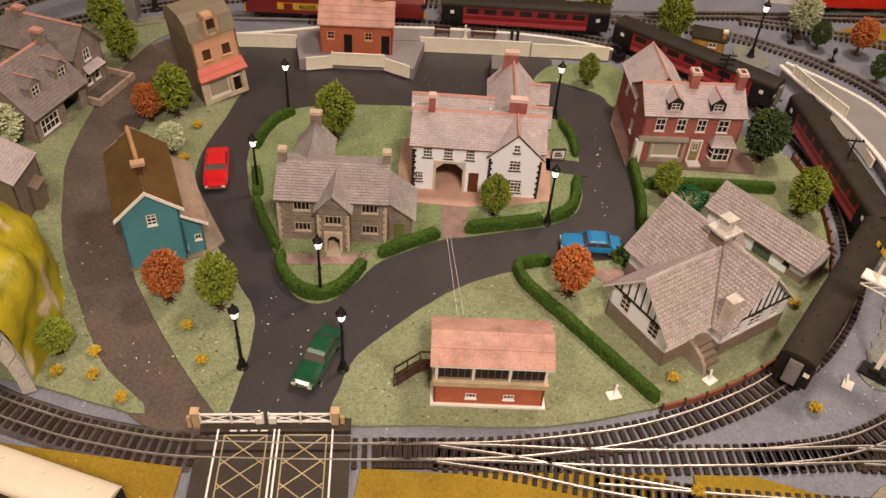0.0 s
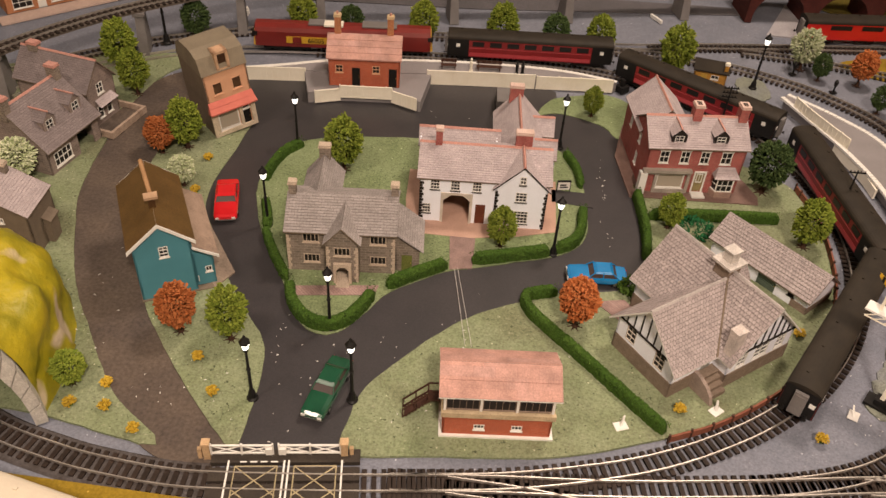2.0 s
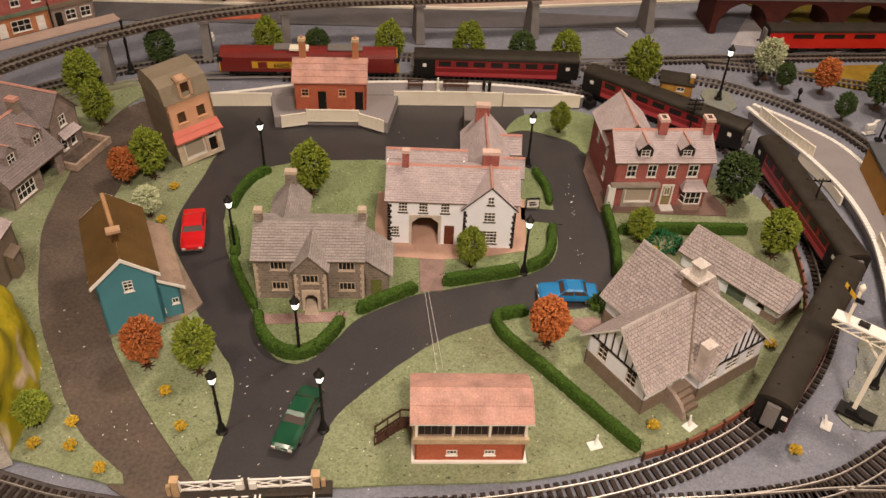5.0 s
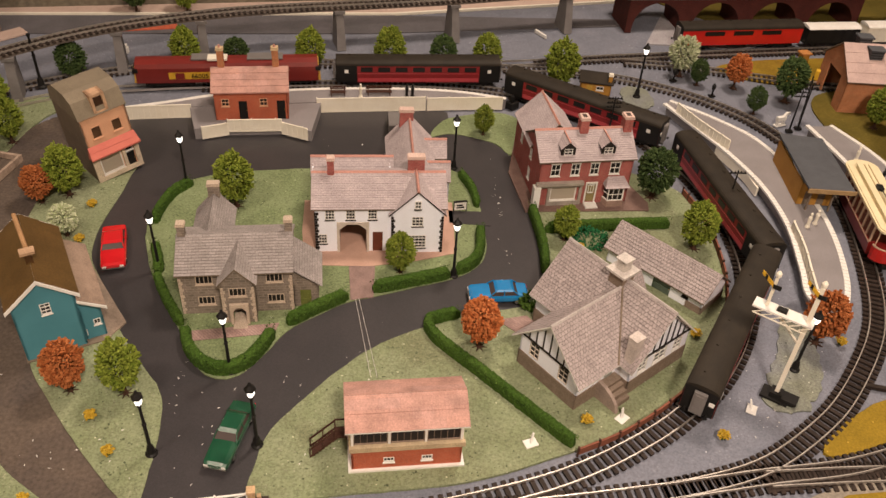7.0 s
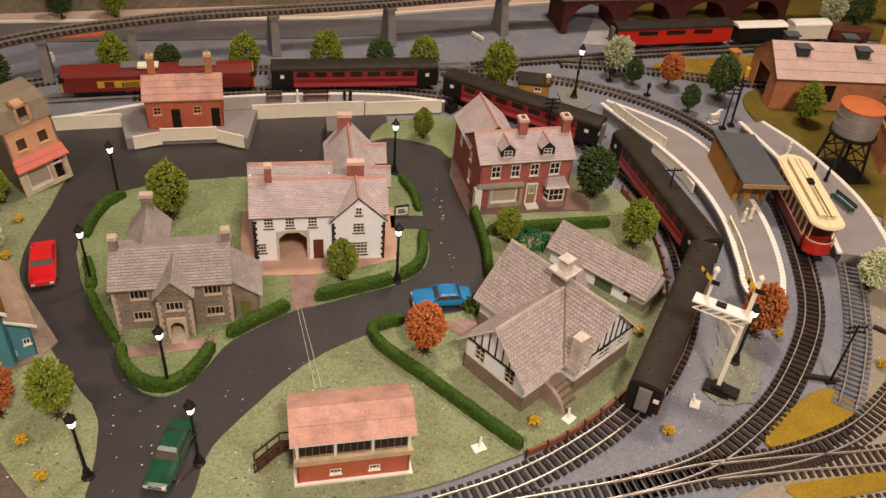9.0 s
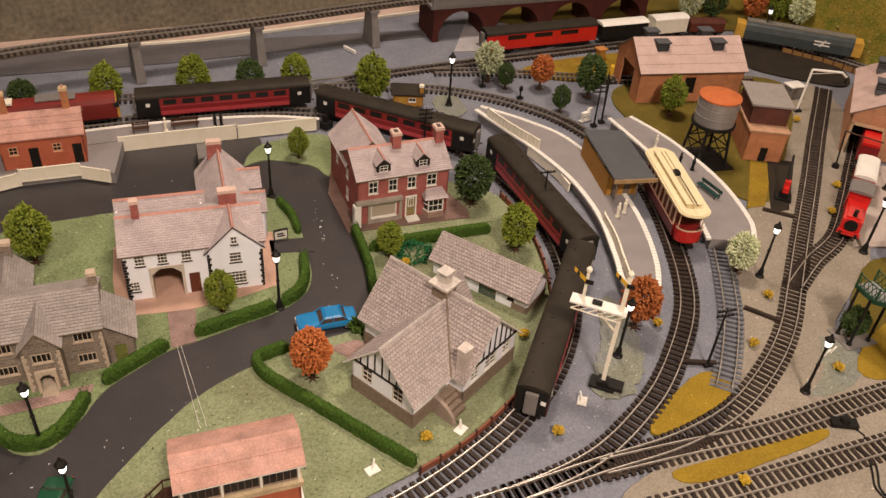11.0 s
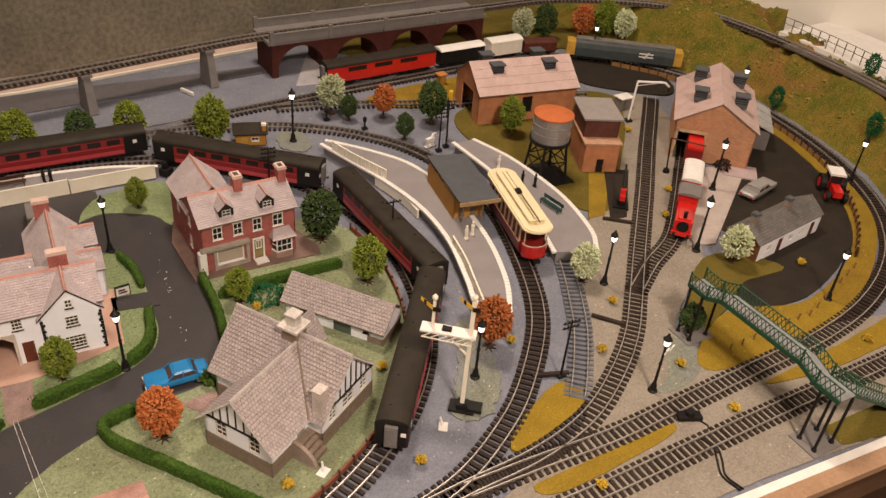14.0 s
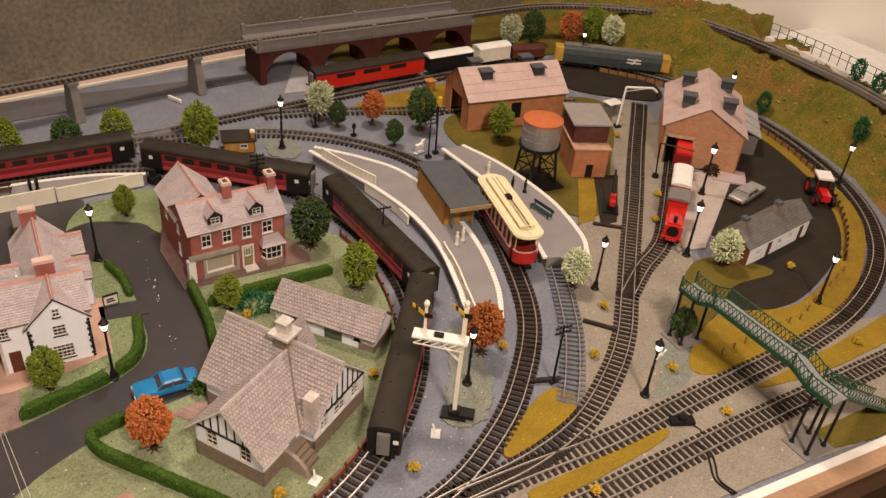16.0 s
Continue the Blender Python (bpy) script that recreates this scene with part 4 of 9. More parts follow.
block(inn, 0.090, 0.1525, -0.0035, 0.040, 0, 0.059, WHITE_WALL, "y", 0.089, {"S": [("dark_sill", 0.0205, 0.0420, 0.008, 0.027, 5, 4), ("dark_sill", 0.0245, 0.0380, 0.0405, 0.0545, 3, 3)]}, skip="N")
window(inn, pose(0.090, -0.0052, 0), 0.0275, 0.0350, 0.067, 0.078, 2, 2, sill_mat=TIMBER_DARK)
gable_roof(inn, 0.090, 0.1525, -0.0035, 0.040, 0.059, 0.0895, "y", SLATE, over=0.003, ends=0.002, cap=RIDGE, barge=TIMBER_DARK, course=0.0032)
quoins(inn, pose(0, 0, 0), 0.0, 0.062, TIMBER_DARK)
quoins(inn, pose(0, 0.084, 0, 0, 0, -90), 0.084, 0.062, TIMBER_DARK, flip=-1)
quoins(inn, pose(0.090, -0.0035, 0), 0.0, 0.058, TIMBER_DARK)
quoins(inn, pose(0.090, -0.0035, 0), 0.0625, 0.058, TIMBER_DARK, flip=-1)
block(inn, -0.006, 0.092, 0.084, 0.110, 0, 0.058, WHITE_WALL, "x", 0.073, {"S": [("arch", 0.0335, 0.0677, 0, 0.0435)], "N": [("arch", 0.0303, 0.0645, 0, 0.0435)]})
gable_roof(inn, -0.006, 0.094, 0.086, 0.110, 0.058, 0.074, "x", SLATE, over=0.003, cap=RIDGE, course=0.0032)
block(inn, 0.092, 0.148, 0.084, 0.186, 0, 0.052, WHITE_WALL, "y", 0.082)
for y in (0.092, 0.148):
    block(inn, 0.146, 0.168, y, y + 0.026, 0, 0.044, WHITE_WALL, "x", 0.060)
    gable_roof(inn, 0.118, 0.168, y, y + 0.026, 0.044, 0.061, "x", SLATE, over=0.003, cap=RIDGE)
gable_roof(inn, 0.092, 0.148, 0.071, 0.186, 0.052, 0.084, "y", SLATE, over=0.004, ends=0.003, cap=RIDGE, course=0.0032)
chimney(inn, 0.019, 0.042, 0.078, 0.109, 0.008, 0.008, BRICK, CAP_STONE)
chimney(inn, 0.121, 0.047, 0.078, 0.108, 0.020, 0.009, BRICK, CAP_STONE)
chimney(inn, 0.116, 0.180, 0.04, 0.097, 0.018, 0.009, BRICK, CAP_STONE)

# ---- the stone cottage ----
cottage = thing("stone_cottage", pose(-0.180, 0.684, 0.001, 0, 0, 4), "grey stone cottage with gabled porch and stone slate roof", "house")
TRIPLE = lambda u, v: ("window", u, u + 0.018, v, v + 0.012, 4, 1)
MULLION = surface("pale_mullion", (0.52, 0.42, 0.33), (0.46, 0.37, 0.29), rough=0.8)
block(cottage, 0, 0.120, -0.002, 0.074, 0, 0.060, STONE, "x", 0.080, {"S": [TRIPLE(0.018, 0.042), TRIPLE(0.018, 0.013), TRIPLE(0.092, 0.042), TRIPLE(0.092, 0.013)]}, frame=MULLION)
gable_roof(cottage, 0, 0.120, -0.002, 0.074, 0.060, 0.080, "x", STONE_SLATE, over=0.005, ends=0.002, course=0.0034)
block(cottage, 0.0455, 0.0805, -0.019, 0.020, 0, 0.057, STONE, "y", 0.075, {"S": [TRIPLE(0.0085, 0.038), ("arch", 0.0100, 0.0250, 0.0, 0.025)]}, frame=MULLION)
gable_roof(cottage, 0.0455, 0.0805, -0.019, 0.034, 0.057, 0.0765, "y", STONE_SLATE, over=0.003, ends=0.003)
part("porch_arch", Geo().box(0.0530, 0.0562, -0.0225, -0.0175, 0, 0.024).box(0.0698, 0.0730, -0.0225, -0.0175, 0, 0.024).box(0.0530, 0.0730, -0.0225, -0.0175, 0.0240, 0.0285).hexa([(0.0562, -0.0222, 0.0195), (0.0566, -0.0222, 0.0195), (0.0566, -0.018, 0.0195), (0.0562, -0.018, 0.0195), (0.0562, -0.0222, 0.024), (0.0605, -0.0222, 0.024), (0.0605, -0.018, 0.024), (0.0562, -0.018, 0.024)]).hexa([(0.0694, -0.0222, 0.0195), (0.0698, -0.0222, 0.0195), (0.0698, -0.018, 0.0195), (0.0694, -0.018, 0.0195), (0.0655, -0.0222, 0.024), (0.0698, -0.0222, 0.024), (0.0698, -0.018, 0.024), (0.0655, -0.018, 0.024)]), MULLION, cottage, "pale stone door surround")
part("porch_step", Geo().box(0.0555, 0.0705, -0.030, 0.0, 0, 0.0015), MULLION, cottage)
block(cottage, 0.120, 0.147, 0.004, 0.055, 0, 0.033, STONE, openings={"S": [("door", 0.007, 0.019, 0.0, 0.024, surface("green_door", (0.17, 0.19, 0.05), rough=0.6))]}, frame=MULLION)
part("lean_to_roof", Geo().course_slope((0.1515, 0.0, 0.0315), (0.1515, 0.060, 0.0315), (0.120, 0.0, 0.056), (0.120, 0.060, 0.056), 0.0034).face([(0.1515, 0.0, 0.0305), (0.120, 0.0, 0.055), (0.120, 0.06, 0.055), (0.1515, 0.06, 0.0305)]), STONE_SLATE, cottage)
part("lean_to_gable", Geo().prism([(0.120, 0.033), (0.147, 0.033), (0.120, 0.0535)], 0.0, 0.002, Matrix(((1, 0, 0, 0), (0, 0, 1, 0.004), (0, 1, 0, 0), (0, 0, 0, 1)))), STONE, cottage)
part("lean_to_gable", Geo().prism([(0.120, 0.033), (0.147, 0.033), (0.120, 0.0535)], 0.0, 0.002, Matrix(((1, 0, 0, 0), (0, 0, 1, 0.053), (0, 1, 0, 0), (0, 0, 0, 1)))), STONE, cottage)
block(cottage, 0.010, 0.048, 0.074, 0.126, 0, 0.052, STONE, "y", 0.073)
gable_roof(cottage, 0.010, 0.048, 0.042, 0.126, 0.052, 0.0745, "y", STONE_SLATE, over=0.004, course=0.0034)
for x, y in ((0.004, 0.037), (0.117, 0.040), (0.029, 0.124)):
    chimney(cottage, x, y, 0.06, 0.096 if y < 0.1 else 0.088, 0.008 if y < 0.1 else 0.013, 0.008, STONE, MULLION)
for at, u, flip in ((pose(0, -0.002, 0), 0.0, 1), (pose(0, -0.002, 0), 0.120, -1), (pose(0.0455, -0.019, 0), 0.0, 1), (pose(0.0455, -0.019, 0), 0.035, -1)):
    quoins(cottage, at, u, 0.056, MULLION, 0.0046, flip)

# ---- the tudor house ----
tudor = thing("tudor_house", pose(0.227, 0.549, 0.001, 0, 0, 36), "half-timbered white house on a brown plinth, brown shingle roof", "house")
PALE_RIDGE = surface("pale_ridge", (0.50, 0.45, 0.43), rough=0.8)
LEAD = lambda u, v, w=0.013, h=0.017: ("window", u, u + w, v, v + h, 2, 3)
for x0, x1, y0, y1 in ((0.0, 0.06, -0.004, 0.078), (0.057, 0.149, -0.022, 0.114)):
    block(tudor, x0 - 0.0008, x1 + 0.0008, y0 - 0.0008, y1 + 0.0008, 0, 0.020, PLINTH)
block(tudor, 0.0, 0.10, -0.004, 0.078, 0.020, 0.044, WHITE_WALL, "x", 0.084, {"W": [("lattice", 0.014, 0.027, 0.0235, 0.0425, 2, 3), ("lattice", 0.055, 0.068, 0.0235, 0.0425, 2, 3)], "S": [LEAD(0.022, 0.026, 0.010, 0.012)]})
gable_roof(tudor, 0.0, 0.103, -0.004, 0.078, 0.044, 0.0855, "x", SHINGLE, over=0.007, ends=0.007, course=0.0042, cap=PALE_RIDGE, barge=TRIM)
block(tudor, 0.057, 0.149, -0.022, 0.114, 0.020, 0.044, WHITE_WALL, "y", 0.091, {"S": [LEAD(0.012, 0.024), LEAD(0.036, 0.024, 0.020, 0.018), LEAD(0.068, 0.024)]})
gable_roof(tudor, 0.057, 0.149, -0.022, 0.114, 0.044, 0.092, "y", SHINGLE, over=0.006, ends=0.006, course=0.0042, cap=PALE_RIDGE, barge=TRIM)
timber = Geo()
for i in range(7):
    y = 0.008 + i * 0.0096
    timber.box(-0.0010, 0.0, y, y + 0.0012, 0.045, 0.044 + 0.038 * (1 - abs(y + 0.0006 - 0.037) / 0.041) - 0.003)
timber.box(-0.0012, 0.0, -0.004, 0.078, 0.0432, 0.0450)
part("timber_frame", timber, TIMBER_DARK, tudor, "black timber framing")
timber = Geo()
for i in range(8):
    x = 0.068 + i * 0.0096
    timber.box(x, x + 0.0011, -0.0232, -0.022, 0.045, 0.044 + 0.047 * (1 - abs(x + 0.0005 - 0.103) / 0.046) - 0.003)
timber.box(0.057, 0.149, -0.0234, -0.022, 0.0432, 0.0450)
part("timber_frame", timber, TIMBER_DARK, tudor, "black timber framing")
stack = part("chimney", Geo().box(0.094, 0.112, 0.036, 0.054, 0.070, 0.0995), PLINTH, tudor)
part("chimney_cap", Geo().box(0.0905, 0.1155, 0.0325, 0.0575, 0.0990, 0.1020).box(0.0975, 0.1085, 0.0395, 0.0505, 0.1020, 0.1140).box(0.0960, 0.1100, 0.0380, 0.0520, 0.1140, 0.1158), surface("pale_cap", (0.62, 0.57, 0.53), rough=0.7), stack)
part("chimney_breast", Geo().box(0.0560, 0.0685, -0.0210, -0.0110, 0.040, 0.0745).box(0.0553, 0.0692, -0.0217, -0.0103, 0.0745, 0.0760), surface("cream_stack", (0.60, 0.53, 0.49), rough=0.7), tudor, "pale chimney on the roof slope")
# Added dark tube: stands in for the shading contrast where the slopes meet.
part("valley_gutter", Geo().tube((0.0502, -0.0110, 0.0390), (0.0968, 0.0370, 0.0876), 0.0012, n=6), GREY_BROWN, tudor, "dark strip added for the shaded valley between the two roofs")
part("front_steps", Geo().box(0.034, 0.0558, -0.014, -0.005, 0, 0.020).box(0.034, 0.0558, -0.019, -0.014, 0, 0.016).box(0.034, 0.0558, -0.024, -0.019, 0, 0.011).box(0.034, 0.0558, -0.029, -0.024, 0, 0.006), PLINTH, tudor)
part("step_wall", Geo().prism([(-0.034, 0.0), (-0.005, 0.0), (-0.005, 0.0235), (-0.014, 0.022), (-0.024, 0.017), (-0.031, 0.010)][::-1], 0.0, 0.004, Matrix(((0, 0, 1, 0.030), (1, 0, 0, 0), (0, 1, 0, 0), (0, 0, 0, 1)))), surface("step_wall_card", (0.36, 0.28, 0.24), rough=0.8), tudor)
part("front_door", Geo().box(0.040, 0.051, -0.0050, -0.0042, 0.0205, 0.0400), surface("dull_door", (0.30, 0.30, 0.27), rough=0.5), tudor, "dull grey-green front door")
gable_roof(tudor, 0.130, 0.170, 0.056, 0.092, 0.034, 0.062, "x", SHINGLE, over=0.004, course=0.0042)
block(tudor, 0.148, 0.168, 0.058, 0.090, 0, 0.034, WHITE_WALL, "x", 0.058)

annex = thing("outbuilding", pose(0.401, 0.686, 0.001, 0, 0, 42), "long low white outbuilding with green doors, brown shingle roof", "outbuilding")
block(annex, 0.0, 0.048, 0.0, 0.132, 0, 0.026, WHITE_WALL, "y", 0.046, {"W": [("door", 0.020, 0.044, 0.0, 0.020, surface("dull_green_door", (0.10, 0.13, 0.10), rough=0.6)), ("door", 0.066, 0.090, 0.0, 0.020, surface("dull_green_leaf", (0.10, 0.13, 0.10), rough=0.6)), ("window", 0.106, 0.114, 0.012, 0.020, 2, 2)]}, frame=TIMBER_DARK)
block(annex, -0.0006, 0.0486, -0.0006, 0.020, 0, 0.010, PLINTH, skip="N")
gable_roof(annex, 0.0, 0.048, 0.0, 0.132, 0.026, 0.047, "y", SHINGLE, over=0.006, ends=0.004, course=0.0042)

# ---- the red brick house ----
brick_house = thing("brick_house", pose(0.2385, 0.896, 0.003, 0, 0, 6), "red brick double-fronted house with corner shop and slate roof", "house")
OCHRE = surface("ochre_door", (0.30, 0.24, 0.11), rough=0.5)
block(brick_house, 0, 0.126, 0, 0.072, 0, 0.070, BRICK, "x", 0.091, {"S": [("sash", 0.015, 0.0275, 0.045, 0.063), ("sash", 0.042, 0.054, 0.045, 0.063), ("sash", 0.068, 0.080, 0.045, 0.063), ("sash", 0.095, 0.109, 0.045, 0.063), ("door", 0.068, 0.080, 0.002, 0.031, OCHRE), ("shop", 0.018, 0.054, 0.006, 0.028)], "W": [("window", 0.020, 0.030, 0.045, 0.060, 2, 2), ("window", 0.020, 0.030, 0.012, 0.030, 2, 2)]})
gable_roof(brick_house, 0, 0.126, 0, 0.072, 0.070, 0.093, "x", SLATE, over=0.004, ends=0.003, cap=RIDGE, course=0.0032)
block(brick_house, 0.000, 0.064, 0.072, 0.132, 0, 0.066, BRICK, "y", 0.094, {"W": [("window", 0.030, 0.040, 0.040, 0.055, 2, 2)]})
gable_roof(brick_house, 0.000, 0.064, 0.045, 0.132, 0.066, 0.096, "y", SLATE, over=0.004, ends=0.003, cap=RIDGE, course=0.0032)
for x in (0.036, 0.090):
    dormer(brick_house, x, 0.004, 0.0715, 0.019, 0.030, 0.0125, TIMBER_DARK, SLATE, RIDGE)
# Dark brown for the solid blocks that stand for the flue openings.
FLUE = surface("dark_flue", (0.10, 0.075, 0.065), rough=0.9)
for x in (0.062, 0.1215):
    stack = chimney(brick_house, x, 0.036, 0.080, 0.112, 0.011, 0.014, BRICK, CAP_STONE, 0)
    part("flue", Geo().box(x - 0.0028, x + 0.0028, 0.0320, 0.0400, 0.1120, 0.1132), FLUE, stack, "dark block in place of a flue opening")
shop = part("shopfront", Geo().box(-0.003, 0.061, -0.007, 0.0, 0.033, 0.037).box(-0.003, 0.061, -0.0035, 0.0, 0.029, 0.033).box(-0.003, 0.0, -0.004, 0.0, 0, 0.029).box(0.057, 0.061, -0.003, 0.0, 0, 0.029).box(0.014, 0.0175, -0.003, 0.0, 0, 0.029).box(0.0175, 0.057, -0.003, 0.0, 0, 0.0055), surface("grey_shopfront", (0.42, 0.37, 0.32), rough=0.6), brick_house, "grey painted shopfront")
part("corner_pillar", Geo().box(-0.006, 0.003, -0.008, 0.002, 0.0, 0.032), TRIM, brick_house, "white corner pillar")
part("door_frame", Geo().box(0.0660, 0.0680, -0.0012, 0.0, 0.002, 0.0330).box(0.0800, 0.0820, -0.0012, 0.0, 0.002, 0.0330).box(0.0660, 0.0820, -0.0016, 0.0, 0.0310, 0.0335), TRIM, brick_house, "white door frame")
window(brick_house, pose(0, -0.0004, 0), 0.0700, 0.0780, 0.016, 0.029, 2, 1, sill=False)
bay = part("bay_window", Geo().prism([(0.0910, 0.0), (0.0950, -0.012), (0.1170, -0.012), (0.1210, 0.0)], 0.0, 0.009).prism([(0.0910, 0.0), (0.0950, -0.012), (0.1170, -0.012), (0.1210, 0.0)], 0.028, 0.031), surface("bay_stone", (0.40, 0.27, 0.22), rough=0.7), brick_house)
window(bay, pose(0.0950, -0.0105, 0), 0.0, 0.022, 0.009, 0.028, 3, 2, sill=False)
window(bay, pose(0.0915, 0.001, 0, 0, 0, -70), 0.0, 0.012, 0.009, 0.028, 1, 2, sill=False)
window(bay, pose(0.1165, -0.0105, 0, 0, 0, 70), 0.0, 0.012, 0.009, 0.028, 1, 2, sill=False)
part("bay_roof", Geo().course_slope((0.0890, -0.014, 0.0305), (0.1230, -0.014, 0.0305), (0.0950, 0.0, 0.041), (0.1170, 0.0, 0.041), 0.005).face([(0.0890, -0.014, 0.031), (0.0950, 0, 0.041), (0.0890, 0, 0.031)]).face([(0.1230, -0.014, 0.031), (0.1230, 0, 0.031), (0.1170, 0, 0.041)]), SLATE, brick_house)
part("door_step", Geo().box(0.066, 0.0830, -0.014, -0.001, 0, 0.002), TRIM, brick_house)

# ---- the signal box ----
box = thing("signal_box", pose(0.011, 0.474, 0.001, 0, 0, 4), "red brick signal box with glazed upper floor, mottled pink roof", "signal box")
part("base_slab", Geo().box(-0.003, 0.104, -0.003, 0.056, 0, 0.0025), TRIM, box)
block(box, 0, 0.101, 0, 0.053, 0.0, 0.031, SCARLET_BRICK, openings={"S": [("window", 0.029, 0.039, 0.010, 0.017, 3, 1), ("window", 0.064, 0.074, 0.010, 0.017, 3, 1)]})
part("balcony_band", Geo().box(-0.002, 0.103, -0.004, 0.0, 0.0305, 0.0365).box(-0.002, 0.103, 0, 0.055, 0.0305, 0.0325), surface("beige_band", (0.55, 0.43, 0.28), rough=0.6), box, "beige painted band below the windows")
CLERESTORY = surface("worn_window_paint", (0.30, 0.22, 0.17), rough=0.6)
for x in (0.0, 0.033, 0.066, 0.0985):
    part("post", Geo().box(x, x + 0.0022, -0.0005, 0.0018, 0.0325, 0.057), TRIM, box)
for x in (0.0024, 0.0354, 0.0684):
    window(box, pose(0, 0.0, 0), x, x + 0.030, 0.0375, 0.056, 5, 1, sill=False, bar=0.0004, frame=CLERESTORY)
for at, w in ((pose(0, 0.053, 0, 0, 0, -90), 0.053), (pose(0.101, 0, 0, 0, 0, 90), 0.053), (pose(0.101, 0.053, 0, 0, 0, 180), 0.101)):
    part("wall", wall_geo(w, 0.0325, 0.057, [(0.004, w - 0.004, 0.040, 0.054)]), TRIM, box, at=at)
    window(box, at, 0.004, w - 0.004, 0.040, 0.054, 6, 1, sill=False)
gable_roof(box, -0.002, 0.103, 0, 0.053, 0.0580, 0.0715, "x", MOTTLED, over=0.0035, ends=0.003, course=0.014, barge=TRIM)
for x in (-0.001, 0.1005):
    part("gable", Geo().prism([(0.0, 0.056), (0.053, 0.056), (0.0265, 0.070)], 0, 0.002, Matrix(((0, 0, 1, x), (1, 0, 0, 0), (0, 1, 0, 0), (0, 0, 0, 1)))), TRIM, box)
STAIR = surface("brown_stair", (0.075, 0.035, 0.025), rough=0.6)
stair = part("staircase", Geo().box(-0.0135, -0.003, 0.018, 0.030, 0.0255, 0.0275), STAIR, box, "dark brown outside stair")
for i in range(8):
    x = -0.0150 - i * 0.0030
    part("tread", Geo().box(x, x + 0.0032, 0.018, 0.030, 0.0235 - i * 0.0031, 0.0247 - i * 0.0031), STAIR, stair)
for y in (0.0175, 0.0300):
    for dz in (0.0, 0.0105):
        part("stringer", Geo().hexa([(-0.038, y, -0.0005 + dz), (-0.0135, y, 0.0245 + dz), (-0.0135, y + 0.001, 0.0245 + dz), (-0.038, y + 0.001, -0.0005 + dz), (-0.038, y, 0.0018 + dz), (-0.0135, y, 0.0268 + dz), (-0.0135, y + 0.001, 0.0268 + dz), (-0.038, y + 0.001, 0.0018 + dz)]), STAIR, stair)
    for x, z in ((-0.038, 0.0), (-0.026, 0.012), (-0.0145, 0.024), (-0.004, 0.025)):
        part("baluster", Geo().box(x, x + 0.0012, y, y + 0.0012, max(0, z - 0.001), z + 0.013), STAIR, stair)
    part("handrail", Geo().box(-0.0145, -0.003, y, y + 0.001, 0.0360, 0.0375), STAIR, stair)

# ---- the teal house ----
teal = thing("teal_house", pose(-0.321, 0.610, 0.0015, 0, 0, 26), "teal clapboard house with brown roof and white barge boards", "house")
block(teal, 0, 0.058, 0, 0.115, 0, 0.074, BLUE_WALL, "y", 0.0965, {"S": [("window", 0.0255, 0.0350, 0.054, 0.068, 2, 3)]})
gable_roof(teal, 0, 0.058, 0, 0.115, 0.074, 0.0975, "y", BROWN_ROOF, over=0.005, ends=0.003, course=0.02, barge=TRIM)
for s_ in (-1, 1):
    part("barge_board", Geo().hexa([(0.029 + s_ * 0.0345, -0.0042, 0.0670), (0.029, -0.0042, 0.0957), (0.029, -0.0028, 0.0957), (0.029 + s_ * 0.0345, -0.0028, 0.0670), (0.029 + s_ * 0.0345, -0.0042, 0.0710), (0.029, -0.0042, 0.1000), (0.029, -0.0028, 0.1000), (0.029 + s_ * 0.0345, -0.0028, 0.0710)]), TRIM, teal, "white barge board")
block(teal, 0.058, 0.079, 0.006, 0.105, 0, 0.046, BLUE_WALL, openings={"S": [("window", 0.011, 0.018, 0.018, 0.026, 2, 1)]})
part("lean_to_roof", Geo().course_slope((0.084, -0.001, 0.0455), (0.084, 0.110, 0.0455), (0.059, -0.001, 0.062), (0.059, 0.110, 0.062), 0.03).face([(0.084, -0.001, 0.0445), (0.059, -0.001, 0.061), (0.059, 0.110, 0.061), (0.084, 0.110, 0.0445)]), surface("pale_brown_roof", (0.36, 0.26, 0.20), rough=0.7), teal, "pale brown lean-to roof")
part("lean_to_gable", Geo().prism([(0.058, 0.046), (0.079, 0.046), (0.058, 0.060)], 0.0, 0.002, Matrix(((1, 0, 0, 0), (0, 0, 1, 0.006), (0, 1, 0, 0), (0, 0, 0, 1)))), BLUE_WALL, teal)
part("fascia", Geo().hexa([(0.0585, -0.0025, 0.0590), (0.0848, -0.0025, 0.0415), (0.0848, -0.0010, 0.0415), (0.0585, -0.0010, 0.0590), (0.0585, -0.0025, 0.0618), (0.0848, -0.0025, 0.0450), (0.0848, -0.0010, 0.0450), (0.0585, -0.0010, 0.0618)]), TRIM, teal)
part("base_slab", Geo().box(-0.001, 0.081, -0.0025, 0.117, -0.001, 0.0012), GREY_BROWN, teal)
stack = part("chimney", Geo().box(0.0255, 0.0325, 0.030, 0.037, 0.086, 0.108), surface("dark_brown_stack", (0.10, 0.05, 0.02), rough=0.6), teal)
part("chimney_cap", Geo().box(0.022, 0.036, 0.0285, 0.0385, 0.108, 0.111), surface("peach_cap", (0.58, 0.38, 0.24), rough=0.6), stack)
part("flue_pole", Geo().tube((0.029, 0.039, 0.109), (0.026, 0.092, 0.116), 0.0024), surface("tan_pole", (0.45, 0.26, 0.13), rough=0.6), teal, "tan pole lying along the ridge")
part("drain_pipe", Geo().tube((0.0605, 0.0045, 0.008), (0.0605, 0.0045, 0.016), 0.0005, n=6), TRIM, teal)

